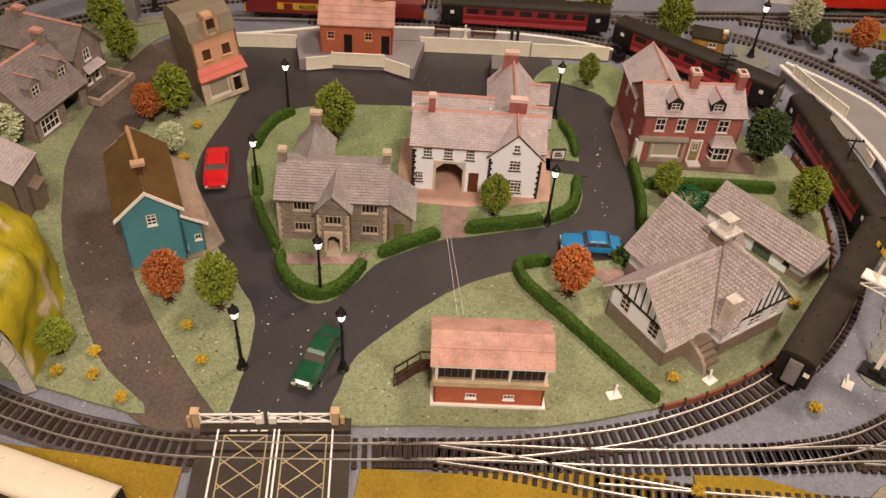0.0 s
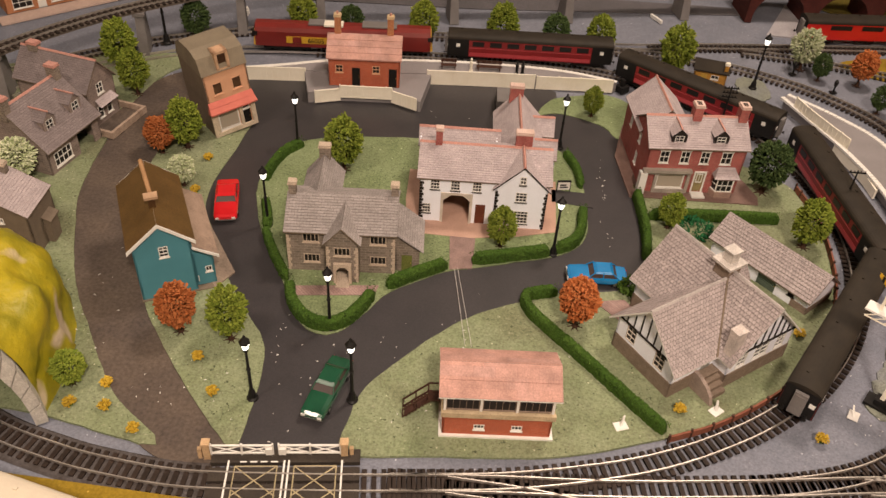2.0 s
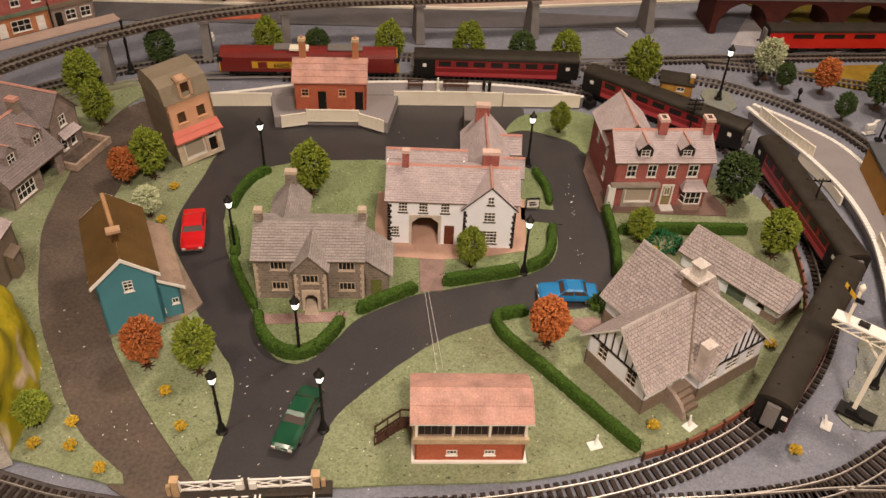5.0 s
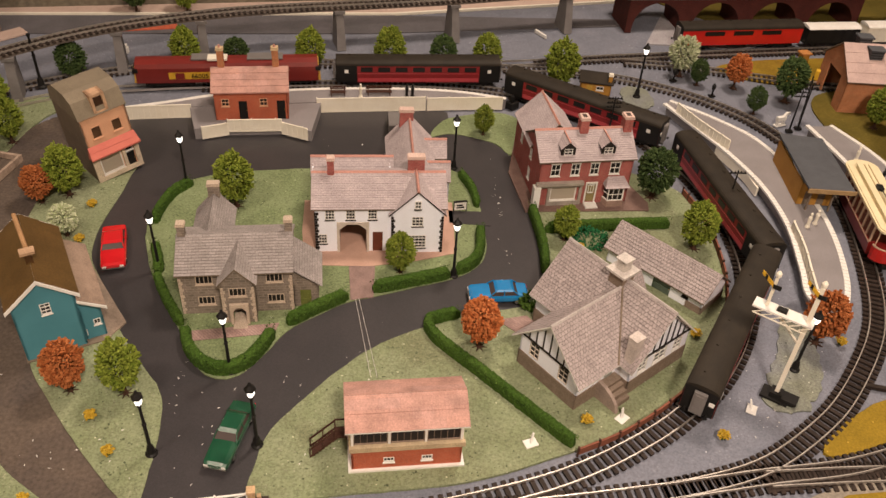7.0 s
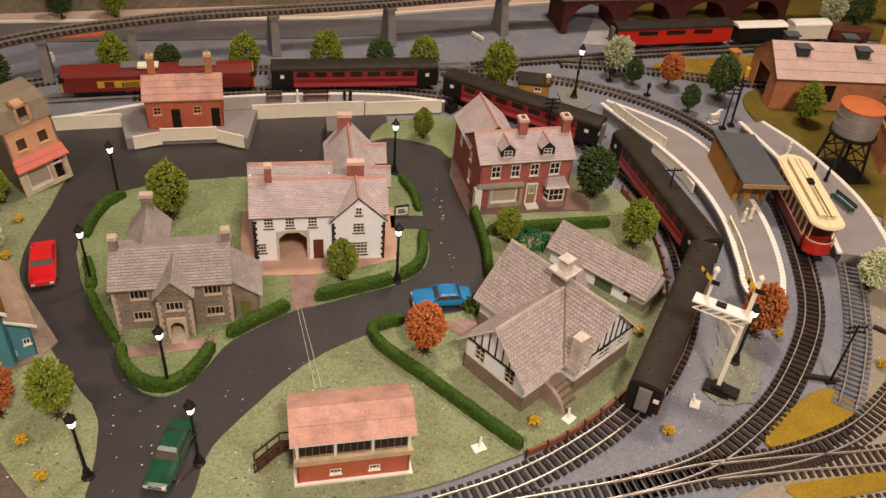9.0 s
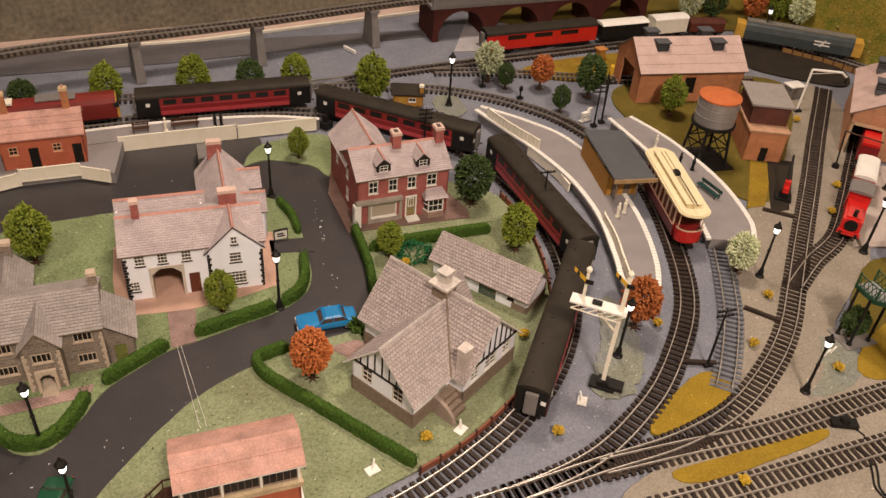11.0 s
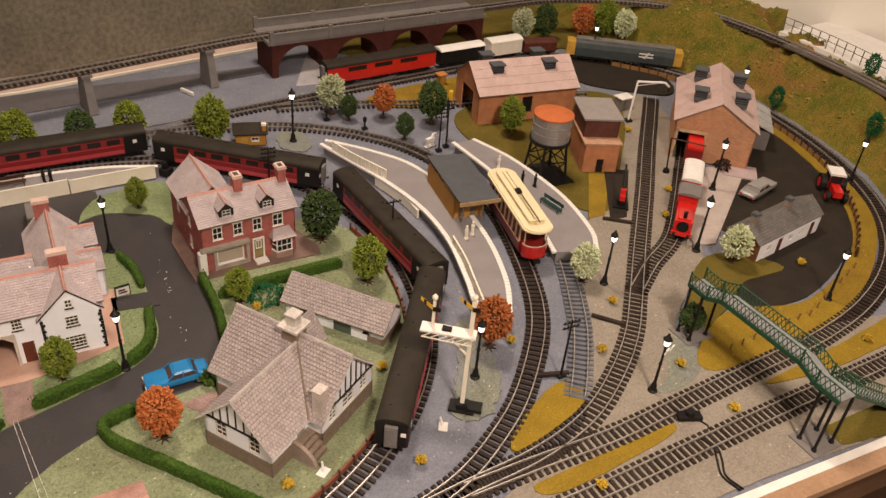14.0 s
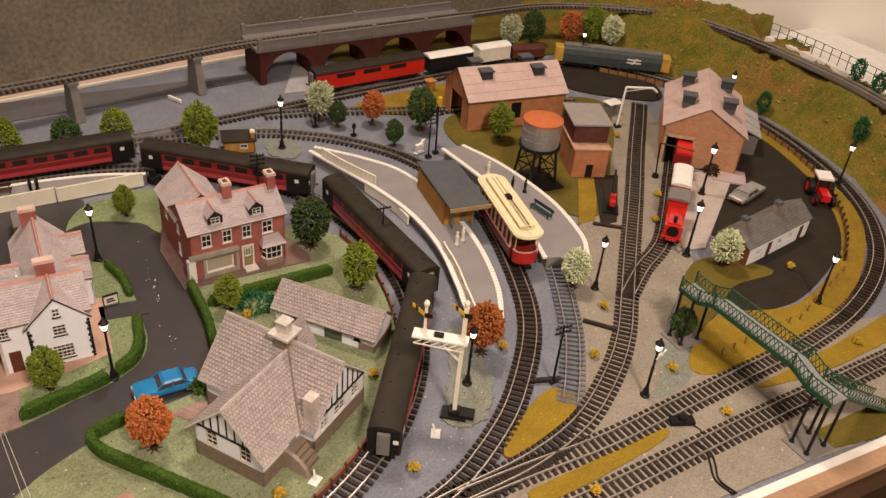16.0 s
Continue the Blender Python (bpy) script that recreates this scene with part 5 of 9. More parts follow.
# ---- the tall shop ----
tall = thing("tall_shop", pose(-0.3371, 0.9352, 0.0015, 0, 0, 41) @ pose(0, 0, 0, 0, -5, 0) @ Matrix.Diagonal((1.06, 1.0, 1.15, 1)), "tall narrow peach shop with mansard roof and pink awning", "shop")
block(tall, 0, 0.058, 0, 0.078, 0, 0.082, PEACH, openings={"S": [("hole", 0.010, 0.022, 0.054, 0.069), ("hole", 0.036, 0.048, 0.054, 0.069), ("shop", 0.008, 0.036, 0.006, 0.030), ("door", 0.042, 0.052, 0.002, 0.022, BLACK), ("window", 0.042, 0.052, 0.024, 0.031, 1, 1)]})
for side in ("W", "E", "N"):
    at, length = SIDES[side](-0.0006, 0.0586, -0.0, 0.0786)
    part("side_wall", wall_geo(length, 0, 0.082, thick=0.0018), GREY_BROWN, tall, "bare grey-brown side wall", at=at)
for u in (0.010, 0.036):
    window(tall, pose(0, 0, 0), u, u + 0.012, 0.054, 0.069, 1, 1, pane=surface("brown_blind", (0.10, 0.055, 0.03), rough=0.6), bar=0.0005, frame=PEACH)
part("awning", Geo().course_slope((-0.003, -0.010, 0.035), (0.061, -0.010, 0.035), (-0.001, -0.0005, 0.047), (0.059, -0.0005, 0.047), 0.02).face([(-0.003, -0.010, 0.035), (-0.001, 0, 0.047), (-0.003, 0, 0.035)]).face([(0.061, -0.010, 0.035), (0.061, 0, 0.035), (0.059, 0, 0.047)]).box(-0.003, 0.061, -0.010, 0, 0.0335, 0.0352), PINK_ROOF, tall)
part("shopfront", Geo().box(-0.001, 0.059, -0.003, -0.0002, 0.0, 0.005).box(-0.001, 0.007, -0.003, -0.0002, 0.005, 0.0335).box(0.037, 0.041, -0.003, -0.0002, 0.005, 0.0335).box(0.053, 0.059, -0.003, -0.0002, 0.005, 0.0335), surface("cream_shopfront", (0.68, 0.56, 0.43), rough=0.6), tall, "cream shopfront surround")
OLD_ROOF = surface("olive_grey_roof", (0.24, 0.20, 0.145), (0.20, 0.165, 0.12), rough=0.75, scale=50, amount=0.3)
mansard = [(-0.002, 0.082), (0.005, 0.102), (0.022, 0.108), (0.056, 0.108), (0.072, 0.100), (0.080, 0.082)]
part("mansard_roof", Geo().prism(mansard[::-1], -0.0015, 0.0595, Matrix(((0, 0, 1, 0), (1, 0, 0, 0), (0, 1, 0, 0), (0, 0, 0, 1)))), OLD_ROOF, tall)
att = part("attic_dormer", Geo().box(0.020, 0.0235, -0.0015, 0.016, 0.084, 0.106).box(0.0345, 0.038, -0.0015, 0.016, 0.084, 0.106).box(0.020, 0.038, -0.0015, 0.018, 0.103, 0.106).box(0.020, 0.038, -0.0015, 0.014, 0.082, 0.0855), surface("peach_dormer", (0.60, 0.38, 0.24), rough=0.7), tall)
part("pane", Geo().box(0.0235, 0.0345, 0.001, 0.002, 0.0855, 0.103), surface("dormer_blind", (0.07, 0.035, 0.02), rough=0.5), att)

# ---- the terrace of stone cottages by the lane ----
terrace = thing("gabled_cottages", pose(-0.512, 0.815, 0.0015, 0, 0, 76), "dark stone cottage with red ridge tiles and two dormers", "house")
DARK_STONE = masonry("dark_cottage_stone", (0.34, 0.265, 0.235), (0.25, 0.195, 0.175), (0.36, 0.29, 0.255), 0.007, 0.0034, 0.0005, offset=0.4)
block(terrace, 0, 0.100, 0.0, 0.100, 0, 0.038, DARK_STONE, "x", 0.083, {"S": [("window", 0.010, 0.042, 0.006, 0.026, 4, 2), ("arch", 0.056, 0.086, 0.0, 0.032)]})
gable_roof(terrace, 0, 0.100, 0.0, 0.100, 0.038, 0.084, "x", DULL_SLATE, over=0.005, ends=0.003, cap=RIDGE)
for x in (0.030, 0.079):
    dormer(terrace, x, 0.012, 0.047, 0.021, 0.038, 0.017, DARK_STONE, DULL_SLATE, RIDGE)
block(terrace, 0.110, 0.166, 0.018, 0.130, 0, 0.060, DARK_STONE, "y", 0.090, {"S": [("window", 0.020, 0.033, 0.044, 0.060, 2, 2), ("window", 0.014, 0.025, 0.010, 0.028, 1, 2), ("window", 0.032, 0.043, 0.010, 0.028, 1, 2)]})
gable_roof(terrace, 0.110, 0.166, 0.018, 0.130, 0.060, 0.091, "y", DULL_SLATE, over=0.004, ends=0.003, cap=RIDGE, course=0.0032)
for x, y in ((0.002, 0.05), (0.096, 0.05), (0.138, 0.112)):
    chimney(terrace, x, y, 0.07, 0.100, 0.010, 0.014, STONE, RIDGE)
part("bay_roof", Geo().course_slope((0.120, 0.008, 0.031), (0.158, 0.008, 0.031), (0.122, 0.018, 0.039), (0.156, 0.018, 0.039), 0.005), SLATE, terrace)
part("garden_wall", Geo().box(0.100, 0.178, -0.018, -0.014, 0, 0.010).box(0.174, 0.178, -0.014, 0.030, 0, 0.010).box(0.100, 0.104, -0.014, 0.006, 0, 0.010), surface("garden_wall_stone", (0.42, 0.32, 0.25), (0.30, 0.22, 0.17), rough=0.85, scale=120), terrace, "low buff garden wall")
part("garden", Geo().box(0.104, 0.174, -0.014, 0.018, -0.001, 0.002), LANE, terrace)

barn = thing("stone_barn", pose(-0.548, 0.662, 0.0015, 0, 0, 2), "small grey-brown card barn with slate roof", "barn")
block(barn, 0.0, 0.088, 0.0, 0.058, 0, 0.055, GREY_BROWN, "y", 0.078, {"S": [("window", 0.054, 0.061, 0.044, 0.051, 2, 1)]})
gable_roof(barn, 0.0, 0.088, 0.0, 0.058, 0.055, 0.079, "y", SLATE, over=0.002, ends=0.002, course=0.0034)
chimney(barn, 0.044, 0.050, 0.06, 0.090, 0.014, 0.008, STONE, MULLION)
part("lean_to", Geo().box(0.0885, 0.096, 0.026, 0.044, 0, 0.030).hexa([(0.0885, 0.024, 0.034), (0.0985, 0.024, 0.029), (0.0985, 0.046, 0.029), (0.0885, 0.046, 0.034), (0.0885, 0.024, 0.036), (0.0985, 0.024, 0.031), (0.0985, 0.046, 0.031), (0.0885, 0.046, 0.036)]), GREY_BROWN, barn)

# ---- the station ----
station = thing("station_building", pose(-0.207, 1.076, 0.0178, 0, 0, 5), "red brick station building with mottled pink roof", "station")
block(station, 0, 0.104, 0, 0.062, 0, 0.047, SCARLET_BRICK, "x", 0.068, {"S": [("window", 0.010, 0.021, 0.022, 0.034, 2, 2), ("door", 0.034, 0.046, 0.0, 0.030, BLACK), ("window", 0.064, 0.075, 0.022, 0.034, 2, 2), ("door", 0.088, 0.100, 0.0, 0.030, BLACK)]}, frame=PEACH)
gable_roof(station, 0, 0.104, 0, 0.062, 0.047, 0.068, "x", MOTTLED, over=0.004, ends=0.003, course=0.012, barge=RIDGE)
for x in (0.012, 0.089):
    chimney(station, x, 0.034, 0.056, 0.097, 0.009, 0.009, ORANGE_BRICK, surface("cream_cap", (0.62, 0.46, 0.28), rough=0.7), 1)
platform = thing("station_platform", pose(0, 0, 0), "grey station platform with white edge and cream fence", "platform")
BACK_EDGE = [(-0.346, 1.108), (-0.29, 1.127), (-0.205, 1.158), (-0.087, 1.178), (0.0, 1.186), (0.089, 1.188), (0.16, 1.182), (0.228, 1.164)]
FRONT_EDGE = [(-0.343, 1.1025), (-0.25, 1.1135), (-0.066, 1.1365), (0.02, 1.1445), (0.10, 1.1505), (0.16, 1.1555), (0.224, 1.1595)]
rear, front = spline(BACK_EDGE, 0.012), spline(FRONT_EDGE, 0.012)
rings = []
for i in range(40):
    p, q = front[round(i / 39 * (len(front) - 1))], rear[round(i / 39 * (len(rear) - 1))]
    rings.append([Vector((p.x, p.y, 0)), Vector((p.x, p.y, 0.018)), Vector((q.x, q.y, 0.018)), Vector((q.x, q.y, 0))])
part("deck", Geo().rings(rings), PLATFORM, platform)
part("forecourt", Geo().prism([(-0.252, 1.1125), (-0.234, 1.050), (-0.188, 1.063), (-0.112, 1.069), (-0.068, 1.050), (-0.060, 1.1362)], 0.0, 0.0175), PLATFORM, platform)
part("white_edge", swept(rear, [(-0.0005, 0.0182), (0.0005, 0.0166), (0.0005, 0.0190), (-0.0062, 0.0190), (-0.0062, 0.0182)]), TRIM, platform)


def panel_fence(parent, points, z, high, material, step=0.0085, cap=0.0012):
    """A panelled fence: a thin board, a top rail and upright ribs."""
    line = spline(points, step)
    board = part("fence_board", swept(line, [(-0.0006, z), (0.0006, z), (0.0006, z + high), (-0.0006, z + high)]), material, parent)
    part("fence_rail", swept(line, [(-cap, z + high - 0.0012), (cap, z + high - 0.0012), (cap, z + high + 0.0008), (-cap, z + high + 0.0008)]), material, board)
    part("fence_rail", swept(line, [(-cap * 0.8, z), (cap * 0.8, z), (cap * 0.8, z + 0.002), (-cap * 0.8, z + 0.002)]), material, board)
    for i, p in enumerate(line):
        d, left = sides(line, i)
        tall = 0.0022 if i % 4 == 0 else 0
        part("fence_rib", Geo().box(-0.0005, 0.0005, -0.0012, 0.0012, z, z + high + tall), material, board, at=Matrix.Translation(p) @ Matrix.Rotation(math.atan2(d.y, d.x), 4, "Z"))


panel_fence(platform, [(-0.343, 1.101), (-0.295, 1.107), (-0.250, 1.112)], 0.001, 0.021, CREAM)
panel_fence(platform, [(-0.066, 1.135), (0.02, 1.143), (0.10, 1.149)], 0.001, 0.023, CREAM)
panel_fence(platform, [(0.103, 1.149), (0.16, 1.154), (0.224, 1.158)], 0.001, 0.021, CREAM)
panel_fence(platform, [(-0.223, 1.047), (-0.188, 1.060)], 0.003, 0.019, CREAM)
panel_fence(platform, [(-0.188, 1.060), (-0.112, 1.066)], 0.008, 0.019, CREAM)
panel_fence(platform, [(-0.112, 1.066), (-0.074, 1.049)], 0.003, 0.019, CREAM)

# ---- trees and bushes ----


def leaf_ball(seed, count, rx, rz, size, slim=1.0, hollow=0.62):
    """Many small blunt leaves that point outwards from a rounded crown with gaps, round z = 0."""
    rnd = random.Random(seed)
    g = Geo()
    for i in range(count):
        u = 2 * rnd.random() - 1
        a = 2 * math.pi * rnd.random()
        s = math.sqrt(1 - u * u)
        d = Vector((s * math.cos(a), s * math.sin(a), u))
        lump = 1 + 0.22 * noise.noise(d * 2.3 + Vector((seed * 3.1, 0, 0)))
        r = (hollow + (1 - hollow) * rnd.random() ** 0.5) * lump
        squeeze = 1.0 if u < 0 else 1 - 0.12 * u
        p = Vector((d.x * rx * r * squeeze, d.y * rx * r * squeeze, d.z * rz * r))
        out = (d + Vector((rnd.uniform(-0.5, 0.5), rnd.uniform(-0.5, 0.5), rnd.uniform(-0.35, 0.55)))).normalized()
        side = out.cross(Vector((rnd.uniform(-1, 1), rnd.uniform(-1, 1), rnd.uniform(-1, 1)))).normalized()
        up = out.cross(side)
        long, wide = size * rnd.uniform(0.8, 1.4), size * rnd.uniform(0.30, 0.45) * slim
        base = [p - out * long * 0.5 + side * wide * 0.5, p - out * long * 0.5 - side * wide * 0.25 + up * wide * 0.45, p - out * long * 0.5 - side * wide * 0.25 - up * wide * 0.45]
        tip = [p + out * long * 0.5 + side * wide, p + out * long * 0.55 - side * wide * 0.5 + up * wide * 0.9, p + out * long * 0.45 - side * wide * 0.5 - up * wide * 0.9]
        n = len(g.v)
        g.v += [tuple(q) for q in base + tip]
        g.f += [(n + 3, n + 4, n + 5), (n, n + 1, n + 4, n + 3), (n + 1, n + 2, n + 5, n + 4), (n + 2, n, n + 3, n + 5)]
        g.uv += [None] * 4
    return g


def trunk_geo(h, r):
    g = Geo()
    g.rings([[Vector((k * r * (1 + 0.15 * math.sin(3 * a + z * 300)) * math.cos(a) + z * 0.04, k * r * math.sin(a), z)) for a in [2 * math.pi * i / 8 for i in range(8)]] for k, z in ((1.9, 0), (1.1, h * 0.12), (0.9, h * 0.5), (0.6, h))])
    for i in range(5):
        a = i * 1.257 + 0.3
        g.tube((0, 0, h * 0.45), (math.cos(a) * h * 0.35, math.sin(a) * h * 0.35, h * 0.95), r * 0.45, r * 0.2, 5)
    for i in range(7):
        a = i * 0.9
        g.tube((0, 0, 0.0012), (math.cos(a) * r * 4.2, math.sin(a) * r * 4.2, 0.0004), r * 0.6, r * 0.25, 5)
    return g


TREE_KINDS = {
    "green": (LEAF_GREEN, 980, 0.0215, 0.0295, 0.0064, "bright green bushy model tree on a short brown trunk"),
    "dark": (LEAF_DARK, 980, 0.0215, 0.0290, 0.0060, "dark green bushy model tree on a short brown trunk"),
    "rust": (LEAF_RUST, 900, 0.0205, 0.0260, 0.0080, "rust-orange autumn model tree on a short brown trunk"),
    "pale": (LEAF_PALE, 820, 0.0220, 0.0275, 0.0064, "pale cream-green blossoming model tree"),
    "pine": (LEAF_PINE, 420, 0.018, 0.032, 0.0060, "bottle-green model tree on the hillside"),
}
TREES = {}


def tree(kind, x, y, height, z=0.001, wide=1.0):
    """Crown and trunk are built once for each kind; height is the whole tree's."""
    material, count, rx, rz, size, label = TREE_KINDS[kind]
    variant = (kind, int(abs(x * 1000 + y * 1700)) % 3)
    if variant not in TREES:
        crown = mesh_of("crown", leaf_ball(sum(map(ord, kind)) + variant[1], count, rx, rz, size, 0.55 if kind in ("rust", "pale") else 0.62))
        trunk = mesh_of("trunk", trunk_geo(0.030, 0.0022))
        TREES[variant] = crown, trunk
    crown, trunk = TREES[variant]
    k = height / 0.074
    root = thing("tree", pose(x, y, z, 0, 0, (x * 977 + y * 733) % 360) @ Matrix.Diagonal((k * wide, k * wide, k, 1)), label, "tree", kind + " trees")
    part("trunk", trunk, BARK, root)
    part("crown", crown, material, root, at=pose(0, 0, 0.044))


for row in (("green", -0.367, 0.905, 0.074), ("rust", -0.396, 0.888, 0.055, 0.001, 1.15), ("green", -0.152, 0.886, 0.078), ("rust", -0.268, 0.572, 0.067, 0.001, 0.94), ("green", -0.214, 0.568, 0.070, 0.001, 0.90),
            ("green", 0.058, 0.757, 0.056), ("rust", 0.142, 0.634, 0.068), ("green", 0.266, 0.823, 0.052), ("green", 0.430, 0.808, 0.070), ("dark", 0.403, 0.920, 0.078, 0.001, 1.1), ("green", 0.185, 1.079, 0.048),
            ("pale", -0.345, 0.820, 0.046, 0.001, 1.15), ("pale", -0.545, 0.800, 0.062, 0.001, 1.25), ("green", -0.347, 0.492, 0.042, 0.001, 1.2), ("green", -0.482, 1.030, 0.070), ("green", -0.530, 1.100, 0.080),
            ("dark", -0.452, 1.222, 0.056, 0.001, 1.15), ("green", -0.285, 1.262, 0.064), ("dark", -0.205, 1.264, 0.052, 0.001, 1.1), ("green", -0.085, 1.267, 0.066), ("green", 0.045, 1.272, 0.070), ("dark", 0.132, 1.272, 0.062),
            ("green", 0.205, 1.268, 0.066), ("green", 0.325, 1.232, 0.074), ("pale", 0.546, 1.291, 0.066), ("dark", 0.567, 1.258, 0.042), ("rust", 0.629, 1.250, 0.056), ("dark", 0.702, 1.206, 0.070), ("dark", 0.633, 1.163, 0.042),
            ("green", 0.819, 1.125, 0.070), ("pale", 0.700, 0.712, 0.062, 0.001, 1.0), ("pale", 0.933, 0.678, 0.062, 0.001, 1.1), ("rust", 0.521, 0.641, 0.074, 0.001, 0.98), ("green", -0.33, 1.50, 0.060), ("dark", -0.42, 1.49, 0.060), ("dark", 0.770, 0.575, 0.046, 0.001, 1.1)):
    tree(*row[:3], row[3] * (1.15 if row[2] > 1.15 else 1.0), *row[4:])

BUSH = mesh_of("flower_clump", leaf_ball(5, 110, 0.0055, 0.0036, 0.0026, hollow=0.3))
BUSH_STEM = mesh_of("stem", Geo().lathe([(0.0022, 0), (0.0034, 0.0015), (0.0022, 0.004)], 7))
for x, y in ((-0.239, 0.537), (-0.212, 0.495), (-0.314, 0.493), (-0.339, 0.466), (-0.305, 0.466), (-0.270, 0.444), (-0.332, 0.881), (-0.327, 0.809), (0.240, 0.529), (0.386, 0.651), (0.372, 0.509), (0.549, 0.639), (0.646, 0.585),
             (0.714, 0.660), (0.722, 0.530), (0.733, 0.448), (0.984, 0.480), (0.283, 0.803), (0.528, 0.414), (1.037, 1.072), (0.972, 0.873), (0.918, 0.811), (1.03, 0.640), (0.66, 1.335), (0.245, 0.405)):
    root = thing("flower_bush", pose(x, y, 0.001, 0, 0, (x * 911) % 360), "small tuft of yellow flowers on the ground", "bush", "yellow flower tufts")
    part("stem", BUSH_STEM, HEDGE, root)
    part("flower_clump", BUSH, LEAF_YELLOW, root, at=pose(0, 0, 0.0058))

# ---- hedges ----


def hedge(points, wide=0.0085, high=0.012):
    wide, high = wide * 1.14, high * 1.15
    line = spline(points, 0.003)
    rings = []
    for i, p in enumerate(line):
        d, left = sides(line, i)
        end = min(1, 0.55 + i * 0.2, 0.55 + (len(line) - 1 - i) * 0.2)
        ring = []
        for k in range(12):
            a = math.pi * (k / 11)
            off, up = math.cos(a), math.sin(a)
            q = p + left * (wide / 2 * end * (abs(off) ** 0.5) * (1 if off > 0 else -1)) + Vector((0, 0, high * end * up**0.45))
            q += (left * noise.noise(q * 420) + Vector((0, 0, noise.noise(q * 420 + Vector((9, 9, 9)))))) * 0.0013
            q.z = max(q.z, 0.0) if k not in (0, 11) else 0.0005
            ring.append(q)
        rings.append(ring)
    root = thing("hedge", pose(0, 0, 0.001), "clipped dark green hedge edging the garden", "hedge", "clipped hedges")
    part("foliage", Geo().rings(rings), HEDGE, root)
    rnd, g = random.Random(len(line)), Geo()
    for i, p in enumerate(line):
        d, left = sides(line, i)
        for _ in range(9):
            a = rnd.uniform(0.1, math.pi - 0.1)
            off, up = math.cos(a), math.sin(a)
            q = p + left * (wide / 2 * (abs(off) ** 0.5) * (1 if off > 0 else -1)) + d * rnd.uniform(-0.002, 0.002) + Vector((0, 0, high * up**0.45))
            s = rnd.uniform(0.0007, 0.0014)
            e = Vector((rnd.uniform(-1, 1), rnd.uniform(-1, 1), rnd.uniform(-1, 1))).normalized() * s
            f = e.cross(Vector((rnd.uniform(-1, 1), rnd.uniform(-1, 1), rnd.uniform(-1, 1)))).normalized() * s
            g.face([q - e, q + f, q + e * 1.2 + Vector((0, 0, s * 0.5))])
    part("leaves", g, LEAF_HEDGE, root, kind="stuff")


hedge([(-0.217, 0.934), (-0.236, 0.908), (-0.245, 0.872), (-0.246, 0.845)])
hedge([(-0.236, 0.800), (-0.224, 0.765), (-0.222, 0.748)], 0.010)
hedge([(-0.222, 0.744), (-0.207, 0.712), (-0.190, 0.682), (-0.178, 0.663)])
hedge([(-0.173, 0.655), (-0.163, 0.626), (-0.145, 0.604), (-0.123, 0.596), (-0.103, 0.605), (-0.088, 0.630), (-0.080, 0.652)], 0.010, 0.013)
hedge([(-0.066, 0.666), (-0.036, 0.688), (-0.002, 0.711)], 0.010, 0.013)
hedge([(0.026, 0.722), (0.050, 0.729), (0.079, 0.738), (0.116, 0.750)], 0.010, 0.013)
hedge([(0.124, 0.754), (0.146, 0.772), (0.157, 0.800), (0.160, 0.838)], 0.010, 0.013)
hedge([(0.142, 0.968), (0.156, 0.930), (0.161, 0.890)], 0.008, 0.011)
hedge([(0.124, 0.682), (0.104, 0.676), (0.088, 0.667), (0.094, 0.646), (0.115, 0.620), (0.140, 0.593), (0.186, 0.540), (0.222, 0.500)], 0.009, 0.012)
hedge([(0.232, 0.886), (0.235, 0.842), (0.236, 0.800), (0.232, 0.755)], 0.009, 0.014)
hedge([(0.244, 0.840), (0.29, 0.845), (0.35, 0.850), (0.410, 0.854)], 0.009, 0.013)
root = thing("shrub", pose(0.205, 0.696, 0.001), "dark green shrub beside the tudor house path", "shrub")
part("foliage", leaf_ball(31, 260, 0.011, 0.012, 0.0036), LEAF_HEDGE, root, at=pose(0, 0, 0.010))
root = thing("shrub", pose(0.298, 0.822, 0.001), "low mound of dark green foam foliage", "shrub")
part("foliage", leaf_ball(33, 420, 0.024, 0.008, 0.0030), LEAF_PINE, root, at=pose(0, 0, 0.005))

# ---- street lamps ----


def street_lamp(x, y, k=1.0):
    root = thing("street_lamp", pose(x, y, 0.001) @ Matrix.Diagonal((k, k, k, 1)), "black cast street lamp with a glowing white globe", "street lamp", "black street lamps")
    part("base", LAMP["base"], BLACK, root)
    part("post", LAMP["post"], BLACK, root)
    lantern = part("lantern", LAMP["lantern"], BLACK, root, "black lantern cage")
    part("globe", LAMP["globe"], LAMP_GLOW, lantern, "glowing white globe")


LAMP = {
    "base": mesh_of("base", Geo().lathe([(0.0058, 0), (0.0058, 0.0014), (0.0040, 0.0030), (0.0034, 0.0090), (0.0028, 0.0112), (0.0021, 0.013)], 12)),
    "post": mesh_of("post", Geo().lathe([(0.0018, 0.010), (0.0016, 0.040), (0.0022, 0.0405), (0.0022, 0.042), (0.0015, 0.0425), (0.0013, 0.0655), (0.0022, 0.066), (0.0022, 0.0685)], 10)),
    "lantern": mesh_of("lantern", Geo().lathe([(0.0024, 0.0680), (0.0033, 0.0692)], 6).lathe([(0.0056, 0.0772), (0.0052, 0.0790), (0.0026, 0.0820), (0.0014, 0.0835), (0.0016, 0.0850), (0.0004, 0.0864)], 6)),
    "globe": mesh_of("globe", Geo().lathe([(0.0028, 0.0692), (0.0046, 0.0770), (0.0034, 0.0774)], 6)),
}
